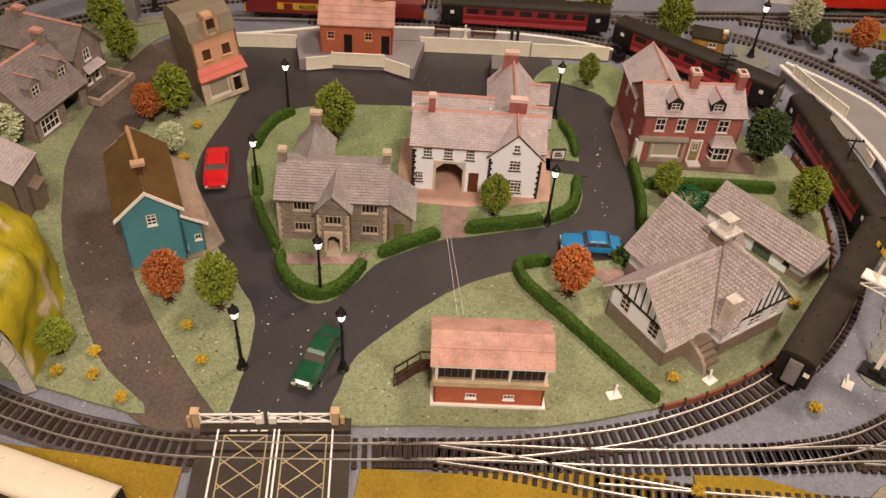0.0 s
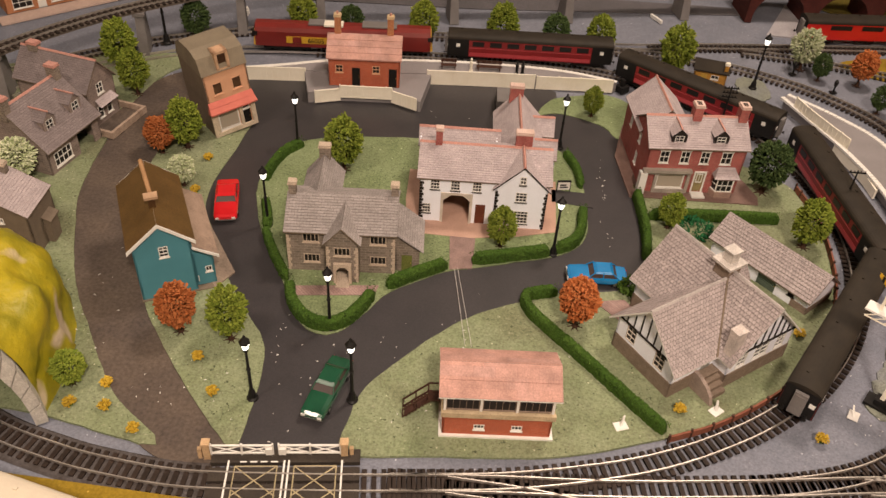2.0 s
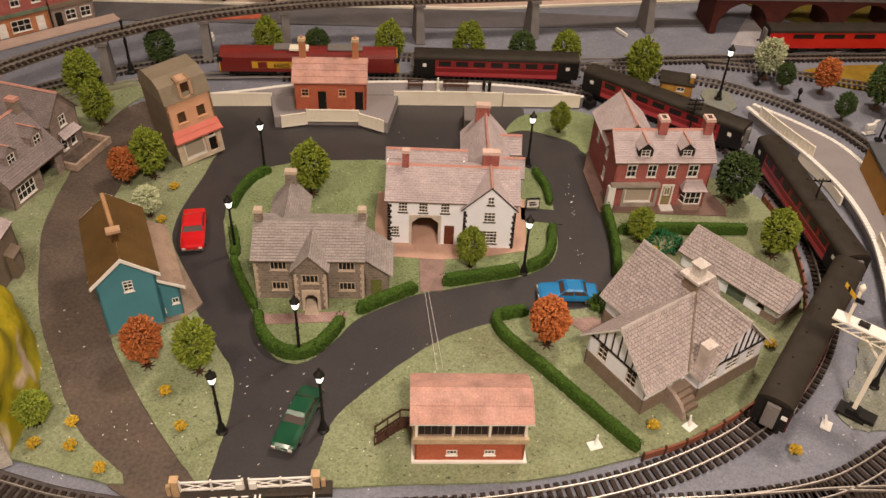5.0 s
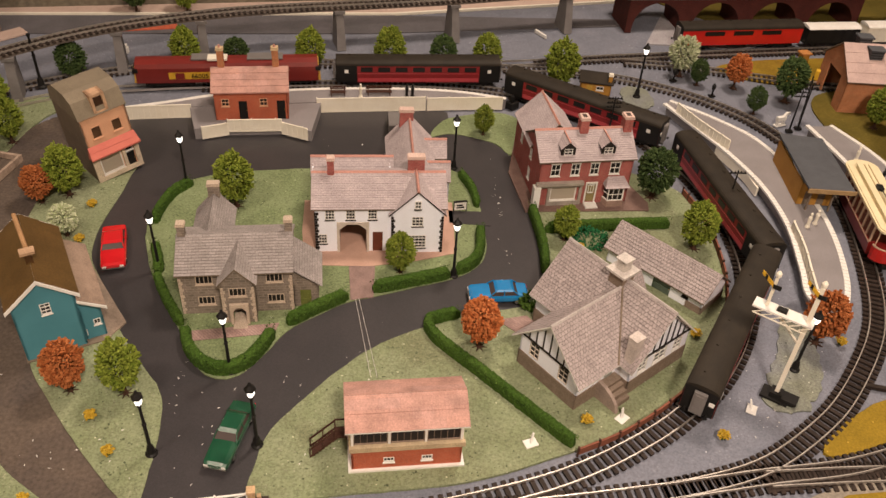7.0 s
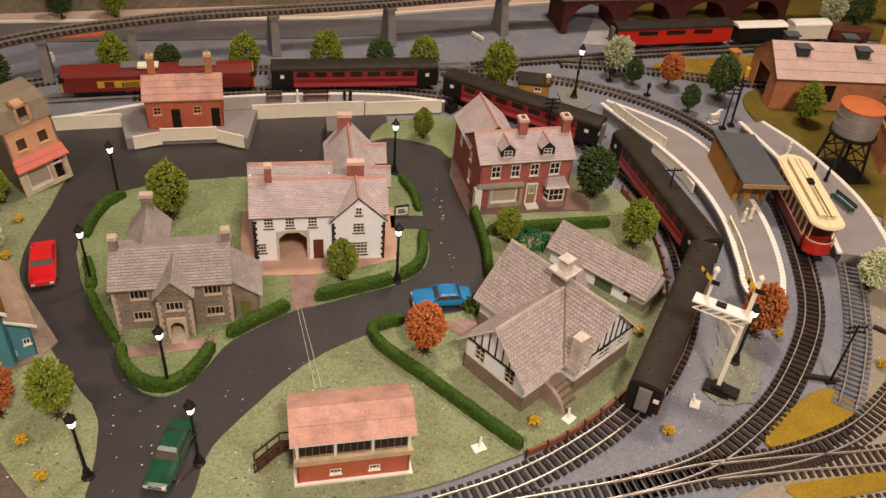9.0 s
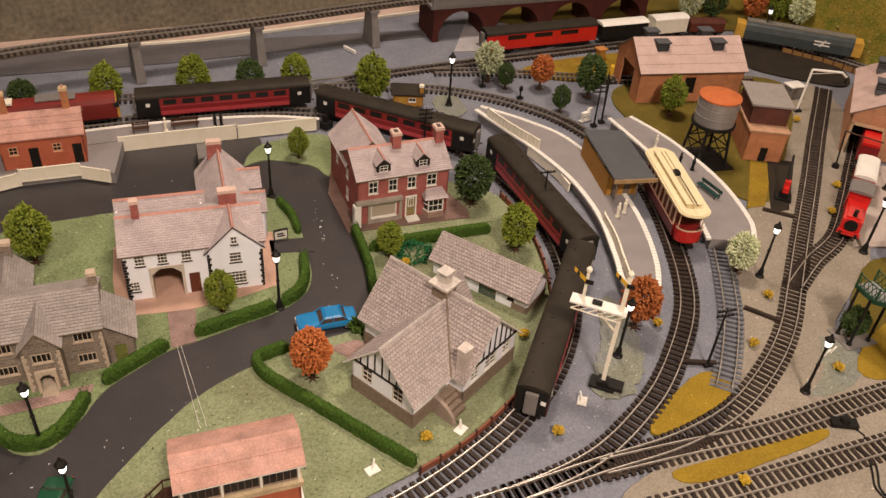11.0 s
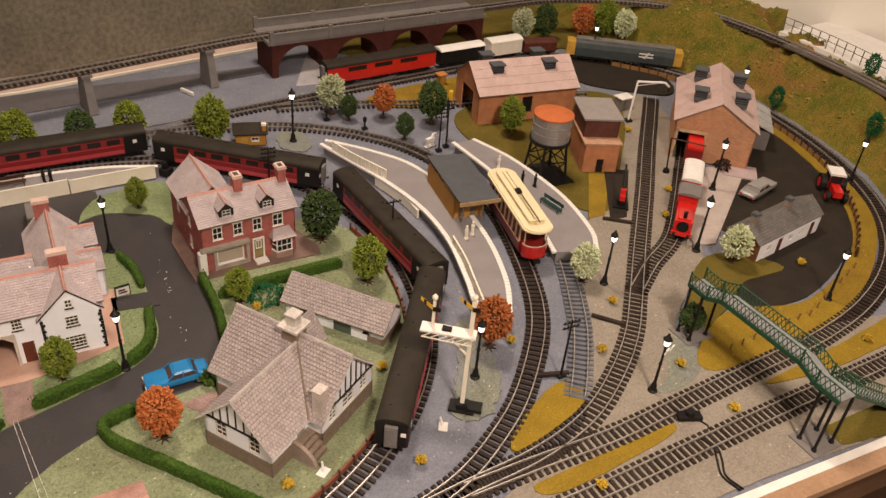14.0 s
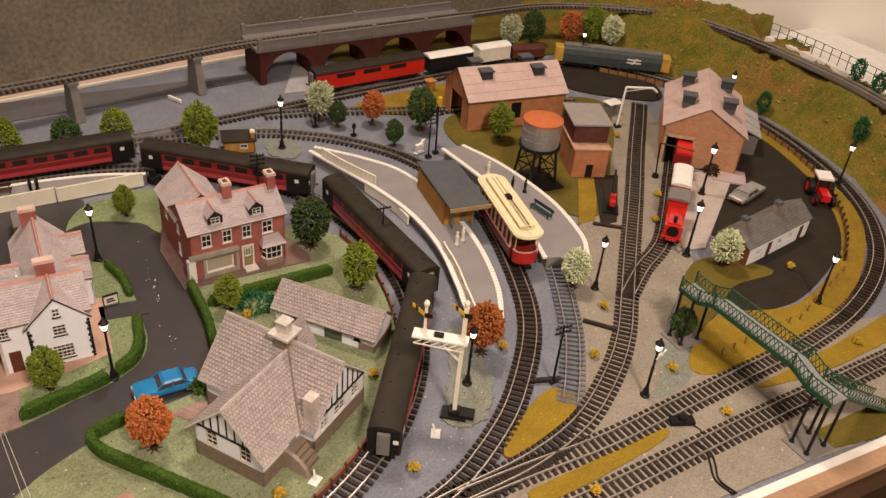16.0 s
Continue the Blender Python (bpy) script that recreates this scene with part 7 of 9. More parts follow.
def car(at, paint, label, length=0.072, width=0.029, glass=None):
    """A saloon: a lofted lower body, a tapering glasshouse with pillars, bumpers, lights and wheels."""
    root = thing("car", at, label, "car", "parked model cars")
    L, W = length / 2, width / 2
    stations = [(-1.0, 0.80, 0.0060, 0.0105), (-0.94, 0.93, 0.0045, 0.0125), (-0.55, 1.0, 0.0042, 0.0135), (0.0, 1.0, 0.0042, 0.0132), (0.5, 1.0, 0.0042, 0.0128), (0.92, 0.95, 0.0045, 0.0118), (1.0, 0.84, 0.0062, 0.0100)]
    rings = []
    for x, w, lo, hi in stations:
        rings.append([Vector((x * L, w * W * a, lo + (hi - lo) * b)) for a, b in ((-0.92, 0), (0.92, 0), (1.0, 0.25), (1.0, 0.70), (0.93, 0.93), (0.6, 1.0), (-0.6, 1.0), (-0.93, 0.93), (-1.0, 0.70), (-1.0, 0.25))])
    body = part("body", Geo().rings(rings), paint, root, smooth=False)
    base, top = 0.0128, 0.0192
    cab = part("glasshouse", Geo().hexa([(-0.64 * L, -0.88 * W, base), (0.30 * L, -0.88 * W, base), (0.30 * L, 0.88 * W, base), (-0.64 * L, 0.88 * W, base), (-0.42 * L, -0.72 * W, top - 0.0006), (0.10 * L, -0.72 * W, top - 0.0006), (0.10 * L, 0.72 * W, top - 0.0006), (-0.42 * L, 0.72 * W, top - 0.0006)]), glass or CAR_GLASS, root, "dark tinted windows")
    part("roof_panel", Geo().hexa([(-0.50 * L, -0.80 * W, top - 0.0014), (0.16 * L, -0.80 * W, top - 0.0014), (0.16 * L, 0.80 * W, top - 0.0014), (-0.50 * L, 0.80 * W, top - 0.0014), (-0.40 * L, -0.66 * W, top + 0.0006), (0.06 * L, -0.66 * W, top + 0.0006), (0.06 * L, 0.66 * W, top + 0.0006), (-0.40 * L, 0.66 * W, top + 0.0006)]), paint, cab)
    for s in (-1, 1):
        for a, b in ((-0.66, -0.44), (-0.15, -0.15), (0.34, 0.12)):
            part("pillar", Geo().tube((a * L, s * 0.905 * W, base), (b * L, s * 0.735 * W, top), 0.0007, n=5), paint, cab)
    for s, x in ((-1, -L), (1, L)):
        bumper = part("bumper", Geo().box(min(x, x + s * 0.0012), max(x, x + s * 0.0012), -W * 0.88, W * 0.88, 0.0055, 0.0072), CHROME, body, "chrome bumper")
        for y in (-0.66, 0.66):
            part("light", Geo().box(min(x, x + s * 0.0006), max(x, x + s * 0.0006), y * W - 0.0020, y * W + 0.0020, 0.0076, 0.0096), TRIM if s > 0 else BRIGHT_RED, body)
    for x in (-0.60, 0.60):
        for s in (-1, 1):
            wheel = part("wheel", Geo().tube((x * L, s * W * 0.98, 0.0048), (x * L, s * W * 0.72, 0.0048), 0.0048, n=16), BLACK, root)
            part("hub", Geo().tube((x * L, s * W * 0.995, 0.0048), (x * L, s * W * 0.9, 0.0048), 0.0026, n=12), CHROME, wheel)
    return root


CHROME = surface("chrome", (0.62, 0.60, 0.56), rough=0.2, metal=1.0, bump=0.0, amount=0.05)
car(pose(-0.281, 0.790, 0.0008, 0, 0, 283), surface("car_red", (0.60, 0.012, 0.018), (0.52, 0.010, 0.015), rough=0.25, bump=0.0, amount=0.05, coat=0.5), "bright red saloon car parked on the road", 0.077)
car(pose(-0.103, 0.511, 0.0008, 0, 0, 257), surface("car_green", (0.012, 0.075, 0.038), (0.010, 0.062, 0.032), rough=0.25, bump=0.0, amount=0.08, coat=0.6), "dark green saloon car with chrome bumpers on the road", 0.077, 0.025)
car(pose(0.170, 0.713, 0.0008, 0, 0, 183), surface("car_blue", (0.012, 0.20, 0.48), (0.010, 0.17, 0.42), rough=0.25, bump=0.0, amount=0.05, coat=0.5), "bright blue saloon car parked by the hedge", 0.068, 0.026)
car(pose(1.117, 0.822, 0.0008, 0, 0, 18), surface("car_grey", (0.25, 0.24, 0.23), (0.22, 0.21, 0.20), rough=0.3, bump=0.0, coat=0.4), "silver-grey saloon car on the tarmac yard", 0.080)

tractor = thing("tractor", pose(1.237, 0.778, 0.0008, 0, 0, 236), "red farm tractor with a white cab roof", "tractor")
part("bonnet", Geo().box(0.004, 0.034, -0.007, 0.007, 0.011, 0.022), BRIGHT_RED, tractor)
cab = part("cab", Geo().box(-0.020, 0.004, -0.010, 0.010, 0.012, 0.036), PANE, tractor, "glazed cab")
for x in (-0.020, 0.0026):
    for y in (-0.0104, 0.0090):
        part("cab_post", Geo().box(x, x + 0.0014, y, y + 0.0014, 0.012, 0.037), BRIGHT_RED, cab)
part("cab_roof", Geo().box(-0.023, 0.007, -0.0125, 0.0125, 0.0365, 0.0400), TRIM, cab, "white cab roof")
for x, r, w in ((-0.012, 0.0145, 0.009), (0.026, 0.009, 0.006)):
    for s in (-1, 1):
        wheel = part("wheel", Geo().tube((x, s * 0.011, r), (x, s * (0.011 + w), r), r, n=18), BLACK, tractor)
        part("rim", Geo().tube((x, s * (0.0112 + w), r), (x, s * 0.014, r), r * 0.55, n=14), BRIGHT_RED, wheel)

# ---- the curved platforms on the right ----


def curved_platform(left, right, label, z=0.0175):
    root = thing("curved_platform", pose(0, 0, 0), label, "platform", "curved platforms")
    a, b = spline(left, 0.012), spline(right, 0.012)
    poly = [(p.x, p.y) for p in a + b[::-1]]
    area = sum(p[0] * q[1] - q[0] * p[1] for p, q in zip(poly, poly[1:] + poly[:1]))
    part("deck", Geo().prism(poly if area > 0 else poly[::-1], 0.0, z), PLATFORM, root)
    for line, s in ((a, 1), (b, -1)):
        row = spline(left if s > 0 else right, 0.0068)
        for i, p in enumerate(row[:-1]):
            d, side = sides(row, i)
            part("edge_stone", EDGE_STONE, TRIM, root, at=Matrix.Translation(p - side * s * 0.0030 + d * 0.0034 + Vector((0, 0, z))) @ Matrix.Rotation(math.atan2(d.y, d.x), 4, "Z"))
    return root


EDGE_STONE = mesh_of("edge_stone", Geo().box(-0.0030, 0.0030, -0.0034, 0.0034, -0.002, 0.0012))
EDGE_STONE.materials.append(TRIM)
island = curved_platform([(0.556, 0.662), (0.590, 0.735), (0.613, 0.838), (0.615, 0.950), (0.594, 1.048), (0.550, 1.110), (0.490, 1.168)], [(0.545, 0.668), (0.537, 0.705), (0.548, 0.752), (0.564, 0.841), (0.562, 0.932), (0.540, 1.020), (0.515, 1.085), (0.486, 1.158)], "grey curved platform with white edge stones")
curved_platform([(0.745, 0.752), (0.766, 0.800), (0.776, 0.897), (0.760, 1.014), (0.729, 1.100)], [(0.690, 0.765), (0.706, 0.837), (0.716, 0.920), (0.712, 0.995), (0.697, 1.098)], "grey outer platform with white edge stones")
screen = thing("cream_fence", pose(0, 0, 0), "cream panelled fence along the curved platform", "fence", "cream fences")
panel_fence(screen, [(0.494, 1.132), (0.512, 1.084), (0.541, 1.022)], 0.0175, 0.0155, CREAM)
screen = thing("cream_fence", pose(0, 0, 0), "cream panelled fence along the curved platform", "fence", "cream fences")
panel_fence(screen, [(0.562, 0.830), (0.556, 0.780), (0.546, 0.735), (0.536, 0.690), (0.525, 0.655)], 0.010, 0.020, CREAM)
ramp = thing("retaining_wall", pose(0, 0, 0), "thin cream kerb wall behind the curved platform", "wall")
part("kerb", swept(spline([(0.560, 0.930), (0.556, 0.97), (0.545, 1.01), (0.536, 1.04)], 0.01), [(0.004, 0.0), (0.007, 0.0), (0.007, 0.014), (0.004, 0.014)]), CREAM, ramp)

wait = thing("waiting_room", pose(0.590, 0.888, 0.0175, 0, 0, 85), "orange timber waiting room with a flat grey roof", "waiting room")
ORANGE_WOOD = surface("orange_timber", (0.46, 0.235, 0.045), (0.39, 0.19, 0.035), rough=0.6, scale=40, amount=0.3)
block(wait, 0.0, 0.110, -0.046, 0.0, 0, 0.033, ORANGE_WOOD, openings={"W": [("door", 0.008, 0.018, 0.0, 0.021, GREY_BROWN), ("door", 0.026, 0.036, 0.0, 0.021, GREY_BROWN)], "S": [("window", 0.020, 0.034, 0.008, 0.020, 3, 2), ("window", 0.070, 0.084, 0.008, 0.020, 3, 2)]})
part("roof", Geo().hexa([(-0.022, -0.062, 0.034), (0.116, -0.062, 0.034), (0.116, 0.001, 0.038), (-0.022, 0.001, 0.038), (-0.022, -0.062, 0.037), (0.116, -0.062, 0.037), (0.116, 0.001, 0.041), (-0.022, 0.001, 0.041)]), DARK_GREY, wait, "flat slate-grey roof")
part("roof_edge", Geo().box(-0.0235, -0.022, -0.062, 0.001, 0.0335, 0.0395), surface("tan_edge", (0.42, 0.28, 0.14), rough=0.6), wait)
for y in (-0.040, -0.010):
    part("canopy_post", Geo().box(-0.014, -0.012, y, y + 0.002, 0, 0.032), GREY_BROWN, wait)
part("roof_stud", Geo().lathe([(0.0016, 0.0345), (0.0012, 0.036)], 8, pose(0.040, -0.030, 0)), TRIM, wait)

FIGURE = mesh_of("figurine", Geo().lathe([(0.0030, 0), (0.0034, 0.0015), (0.0020, 0.005), (0.0024, 0.012), (0.0028, 0.016), (0.0012, 0.0185), (0.0018, 0.020), (0.0019, 0.0215), (0.0006, 0.0232)], 10))
for x, y, z, name in ((0.585, 0.835, 0.0175, "pale"), (0.598, 0.842, 0.0175, "pale"), (0.738, 0.945, 0.0175, "dark"), (0.752, 0.930, 0.0175, "dark"), (0.0, 1.155, 0.018, "pale"), (0.071, 1.158, 0.018, "dark"), (0.080, 1.160, 0.018, "dark"), (0.804, 0.480, 0.055, "pale"), (0.726, 1.0, 0.0175, "pale")):
    ob = part("figurine", FIGURE.copy(), CREAM if name == "pale" else BLACK, at=pose(x, y, z))
    tagged(ob, "plain cream plastic platform figurine" if name == "pale" else "plain dark plastic platform figurine", "figurine", "platform figurines")


def bench(x, y, z, turn, material, label, long=0.030):
    root = thing("bench", pose(x, y, z, 0, 0, turn), label, "bench", "platform benches")
    for i in range(3):
        part("seat_slat", Geo().box(-long / 2, long / 2, -0.003 + i * 0.003, -0.0008 + i * 0.003, 0.006, 0.0068), material, root)
    for i in range(2):
        part("back_slat", Geo().box(-long / 2, long / 2, 0.0062, 0.0070, 0.0085 + i * 0.003, 0.0108 + i * 0.003), material, root)
    for s in (-1, 1):
        part("leg", Geo().box(s * long * 0.42 - 0.0006, s * long * 0.42 + 0.0006, -0.003, -0.0018, 0, 0.006).box(s * long * 0.42 - 0.0006, s * long * 0.42 + 0.0006, 0.0055, 0.0067, 0, 0.014), material, root)


bench(0.742, 0.868, 0.0175, -78, surface("bench_green", (0.020, 0.060, 0.055), rough=0.5), "dark green slatted platform bench", 0.042)
bench(0.028, 1.163, 0.018, 4, STAIR, "brown slatted platform bench", 0.040)
bench(-0.035, 1.158, 0.018, 4, STAIR, "brown slatted platform bench", 0.024)

# ---- engine sheds, water tower and coal stage ----
shed = thing("engine_shed", pose(0.779, 1.176, 0.001, 0, 0, -4), "orange brick engine shed with pale pink roof and vents", "engine shed")
block(shed, 0, 0.196, 0, 0.105, 0, 0.060, ORANGE_BRICK, "x", 0.098, {"S": [("window", 0.086, 0.106, 0.018, 0.046, 4, 4)], "W": [("arch", 0.028, 0.078, 0.0, 0.052)], "E": [("arch", 0.028, 0.078, 0.0, 0.052)]}, frame=BLACK)
gable_roof(shed, 0, 0.196, 0, 0.105, 0.060, 0.098, "x", PALE_TILE, over=0.006, ends=0.003, course=0.02)


def roof_vent(root, x, y, z, tilt=0):
    ob = part("roof_vent", Geo().hexa([(x - 0.010, y - 0.008, z - 0.012), (x + 0.010, y - 0.008, z - 0.012), (x + 0.010, y + 0.008, z - 0.012), (x - 0.010, y + 0.008, z - 0.012), (x - 0.010, y - 0.008, z + 0.008), (x + 0.010, y - 0.008, z + 0.008), (x + 0.010, y + 0.008, z + 0.008), (x - 0.010, y + 0.008, z + 0.008)]), DARK_GREY, root, "dark grey louvred smoke vent")
    part("vent_cap", Geo().box(x - 0.0125, x + 0.0125, y - 0.0105, y + 0.0105, z + 0.008, z + 0.0105), DARK_GREY, ob)
    for i in range(3):
        part("louvre", Geo().box(x - 0.0104, x + 0.0104, y - 0.0088, y + 0.0088, z - 0.003 + i * 0.004, z - 0.002 + i * 0.004), BLACK, ob)


for x in (0.046, 0.150):
    for y in (0.036, 0.086):
        roof_vent(shed, x, y, 0.088)

shed = thing("goods_shed", pose(1.018, 0.892, 0.001, 0, 0, 0.0), "buff stone goods shed with pink roof and four vents", "engine shed")
shed.matrix_basis = pose(1.050, 0.972, 0.001, 0, 0, -40)
block(shed, 0, 0.132, 0, 0.190, 0, 0.070, BUFF_BRICK, "y", 0.110, {"S": [("arch", 0.006, 0.052, 0.0, 0.055)]})
part("arch_surround", Geo().box(0.003, 0.007, -0.001, 0.002, 0, 0.054).box(0.051, 0.055, -0.001, 0.002, 0, 0.054).box(0.003, 0.055, -0.001, 0.002, 0.050, 0.055), surface("shed_arch_stone", (0.58, 0.42, 0.27), rough=0.8), shed)
gable_roof(shed, 0, 0.132, 0, 0.190, 0.070, 0.110, "y", PALE_TILE, over=0.005, ends=0.003, course=0.02)
for x in (0.032, 0.100):
    for y in (0.050, 0.145):
        roof_vent(shed, x, y, 0.102)
SKYLIGHT = surface("pale_skylight", (0.42, 0.42, 0.42), rough=0.4)
lean = part("lean_to", Geo().box(0.132, 0.170, 0.092, 0.188, 0, 0.036), GREY_PLASTIC, shed)
for i in range(3):
    y = 0.087 + i * 0.036
    part("skylight", Geo().hexa([(0.1325, y, 0.052), (0.174, y, 0.0355), (0.174, y + 0.033, 0.0355), (0.1325, y + 0.033, 0.052), (0.1325, y, 0.055), (0.174, y, 0.0385), (0.174, y + 0.033, 0.0385), (0.1325, y + 0.033, 0.055)]), SKYLIGHT, lean)
part("paved_corner", Geo().box(0.094, 0.150, -0.034, 0.012, -0.0005, 0.0022), surface("lilac_paving", (0.46, 0.36, 0.36), (0.40, 0.31, 0.31), rough=0.85, scale=60), shed, "lilac paving slab at the shed corner")
part("scrap_heap", leaf_ball(77, 60, 0.012, 0.010, 0.006), BARK, shed, "heap of brown scrap against the wall", at=pose(0.092, -0.014, 0.008))

tower = thing("water_tower", pose(0.802, 0.980, 0.001) @ Matrix.Diagonal((1.04, 1.04, 1.16, 1)), "round grey water tank with orange lid on black trestle", "water tower")
for i in range(4):
    a = math.pi / 4 + i * math.pi / 2
    part("leg", Geo().tube((0.034 * math.cos(a), 0.034 * math.sin(a), 0), (0.026 * math.cos(a), 0.026 * math.sin(a), 0.058), 0.0022, n=6), BLACK, tower)
    b = a + math.pi / 2
    for z0, z1, k0, k1 in ((0.004, 0.028, 0.033, 0.030), (0.030, 0.054, 0.030, 0.027)):
        part("brace", Geo().tube((k0 * math.cos(a), k0 * math.sin(a), z0), (k1 * math.cos(b), k1 * math.sin(b), z1), 0.0010, n=5), BLACK, tower)
        part("brace", Geo().tube((k0 * math.cos(b), k0 * math.sin(b), z0), (k1 * math.cos(a), k1 * math.sin(a), z1), 0.0010, n=5), BLACK, tower)
part("base", Geo().box(-0.034, 0.034, -0.034, 0.034, 0, 0.002), BLACK, tower)
part("deck", Geo().lathe([(0.032, 0.056), (0.032, 0.060)], 24), BLACK, tower)
part("tank", Geo().lathe([(0.029, 0.060), (0.029, 0.094)], 28).lathe([(0.0298, 0.070), (0.0298, 0.0715)], 28).lathe([(0.0298, 0.082), (0.0298, 0.0835)], 28), surface("galvanised_tank", (0.40, 0.38, 0.37), (0.32, 0.30, 0.30), rough=0.4, metal=0.5, scale=30), tower, "corrugated grey tank")
part("lid", Geo().lathe([(0.0305, 0.094), (0.0305, 0.096), (0.012, 0.100), (0.001, 0.101)], 28), surface("rust_lid", (0.52, 0.15, 0.05), (0.44, 0.12, 0.04), rough=0.6), tower, "orange lid")

coal = thing("coal_stage", pose(0.868, 0.972, 0.001, 0, 0, -20), "red brick coal stage with a flat grey roof", "coal stage")
block(coal, 0, 0.060, 0, 0.100, 0, 0.052, ORANGE_BRICK, openings={"S": [("door", 0.024, 0.036, 0.0, 0.024, BLACK)]})
part("ledge", Geo().box(-0.002, 0.062, -0.002, 0.102, 0.050, 0.053), surface("peach_ledge", (0.52, 0.31, 0.20), rough=0.7), coal)
part("upper_wall", Geo().box(0.001, 0.059, 0.022, 0.098, 0.053, 0.084), surface("dark_brown_boards", (0.12, 0.045, 0.035), rough=0.7), coal)
part("roof", Geo().box(-0.003, 0.063, 0.018, 0.103, 0.084, 0.087), surface("pale_grey_roof", (0.30, 0.27, 0.26), (0.26, 0.235, 0.225), rough=0.7), coal)

crane = thing("hand_crane", pose(0.869, 0.860, 0.001, 0, 0, 55), "small red hand crane on a black base", "crane")
part("base", Geo().box(-0.012, 0.012, -0.012, 0.012, 0, 0.004).box(-0.006, 0.006, -0.006, 0.006, 0.004, 0.012), BLACK, crane)
part("mast", Geo().box(-0.004, 0.004, -0.004, 0.004, 0.012, 0.030), BRIGHT_RED, crane)
part("jib", Geo().tube((0, 0, 0.026), (0.040, 0.0, 0.052), 0.0028, 0.0016, 6), BLACK, crane)
part("counterweight", Geo().box(-0.010, -0.003, -0.004, 0.004, 0.014, 0.022), BRIGHT_RED, crane)

crane = thing("water_crane", pose(1.063, 1.108, 0.001, 0, 0, -5), "white swan-neck water crane over the track", "water crane")
part("base", Geo().box(-0.006, 0.006, -0.006, 0.006, 0, 0.004), BLACK, crane)
part("column", Geo().tube((0, 0, 0.004), (0.010, 0.010, 0.074), 0.0020, n=8), TRIM, crane)
part("arm", Geo().tube((0.010, 0.010, 0.074), (0.062, 0.0, 0.072), 0.0022, n=8).tube((0.062, 0.0, 0.072), (0.072, -0.002, 0.064), 0.0022, n=8).tube((0.012, 0.010, 0.066), (0.050, 0.002, 0.071), 0.0008, n=6), TRIM, crane)
part("hose", Geo().tube((0.072, -0.002, 0.064), (0.073, -0.002, 0.054), 0.0014, n=8), BLACK, crane)
hut = thing("relay_box", pose(1.075, 1.150, 0.001, 0, 0, 5), "small white relay cabinet beside the track", "cabinet")
part("body", Geo().box(0, 0.028, 0, 0.020, 0, 0.022), GREY_PLASTIC, hut)
part("roof", Geo().box(-0.002, 0.030, -0.002, 0.022, 0.022, 0.024), TRIM, hut)

spout = thing("water_crane", pose(1.010, 0.926, 0.001, 0, 0, 40), "black yard water crane with brown arm", "water crane")
part("base", Geo().lathe([(0.006, 0), (0.005, 0.006)], 10), BLACK, spout)
part("column", Geo().tube((0, 0, 0.004), (0.010, 0.006, 0.058), 0.0014, n=8), BLACK, spout)
part("arm", Geo().tube((0.010, 0.006, 0.058), (0.020, -0.050, 0.054), 0.0012, n=8), STAIR, spout)

bothy = thing("white_cottage", pose(0.966, 0.666, 0.001, 0, 0, 12), "low white cottage with slate roof and brown doors", "house")
BROWN_DOOR = bpy.data.materials["brown_door"]
block(bothy, 0, 0.160, 0, 0.054, 0, 0.030, WHITE_WALL, "x", 0.050, {"S": [("window", 0.022, 0.034, 0.012, 0.022, 2, 2), ("door", 0.050, 0.062, 0, 0.024, BROWN_DOOR), ("window", 0.076, 0.088, 0.012, 0.022, 2, 2), ("window", 0.104, 0.116, 0.012, 0.022, 2, 2), ("door", 0.134, 0.146, 0, 0.024, BROWN_DOOR)]})
at, length = SIDES["W"](-0.0005, 0.160, -0.0005, 0.0545)
part("end_wall", wall_geo(length, 0, 0.030, thick=0.0018, apex=(length / 2, 0.0505)), surface("brown_end_wall", (0.20, 0.085, 0.04), rough=0.8), bothy, "brown end wall", at=at)
gable_roof(bothy, 0, 0.160, 0, 0.054, 0.030, 0.050, "x", tiles("dark_slate", (0.19, 0.175, 0.17), (0.15, 0.14, 0.135), (0.09, 0.08, 0.08), 0.006, 0.0045), over=0.001, ends=0.003)
for x in (0.012, 0.096):
    chimney(bothy, x, 0.027, 0.04, 0.066, 0.010, 0.009, STONE, DARK_GREY)

# ---- the footbridge ----
bridge = thing("footbridge", pose(0.781, 0.478, 0.001, 0, 0, 3.5), "green lattice footbridge on black legs over the tracks", "footbridge")
DECK_GREY = surface("bridge_deck", (0.26, 0.26, 0.26), (0.20, 0.20, 0.20), rough=0.6)
for y in (0.096, -0.100):
    for x in (-0.014, 0.014):
        for dy in (-0.010, 0.010):
            part("leg", Geo().lathe([(0.0030, 0), (0.0030, 0.003), (0.0017, 0.005), (0.0017, 0.070)], 10, pose(x, y + dy, 0)), BLACK, bridge)
    part("footing", Geo().box(-0.022, 0.022, y - 0.018, y + 0.018, 0, 0.0015), GREY_PLASTIC, bridge)
PROFILE = [(0.112, 0.072), (0.082, 0.072), (0.060, 0.083), (-0.056, 0.085), (-0.080, 0.076), (-0.112, 0.076)]


def lattice(p, q, z0, z1, high, x, parent):
    """A lattice panel between two posts: rails and crossing bars."""
    g = Geo()
    for h in (0.0, high):
        g.tube((x, p, z0 + h), (x, q, z1 + h), 0.0008, n=5)
    n = max(2, round(abs(q - p) / 0.0062))
    for i in range(n):
        for s in (0, 1):
            a, b = (i + s) / n, (i + 1 - s) / n
            g.tube((x, p + (q - p) * a, z0 + (z1 - z0) * a), (x, p + (q - p) * b, z0 + (z1 - z0) * b + high), 0.00055, n=4)
    part("lattice_panel", g, GREEN_PAINT, parent)


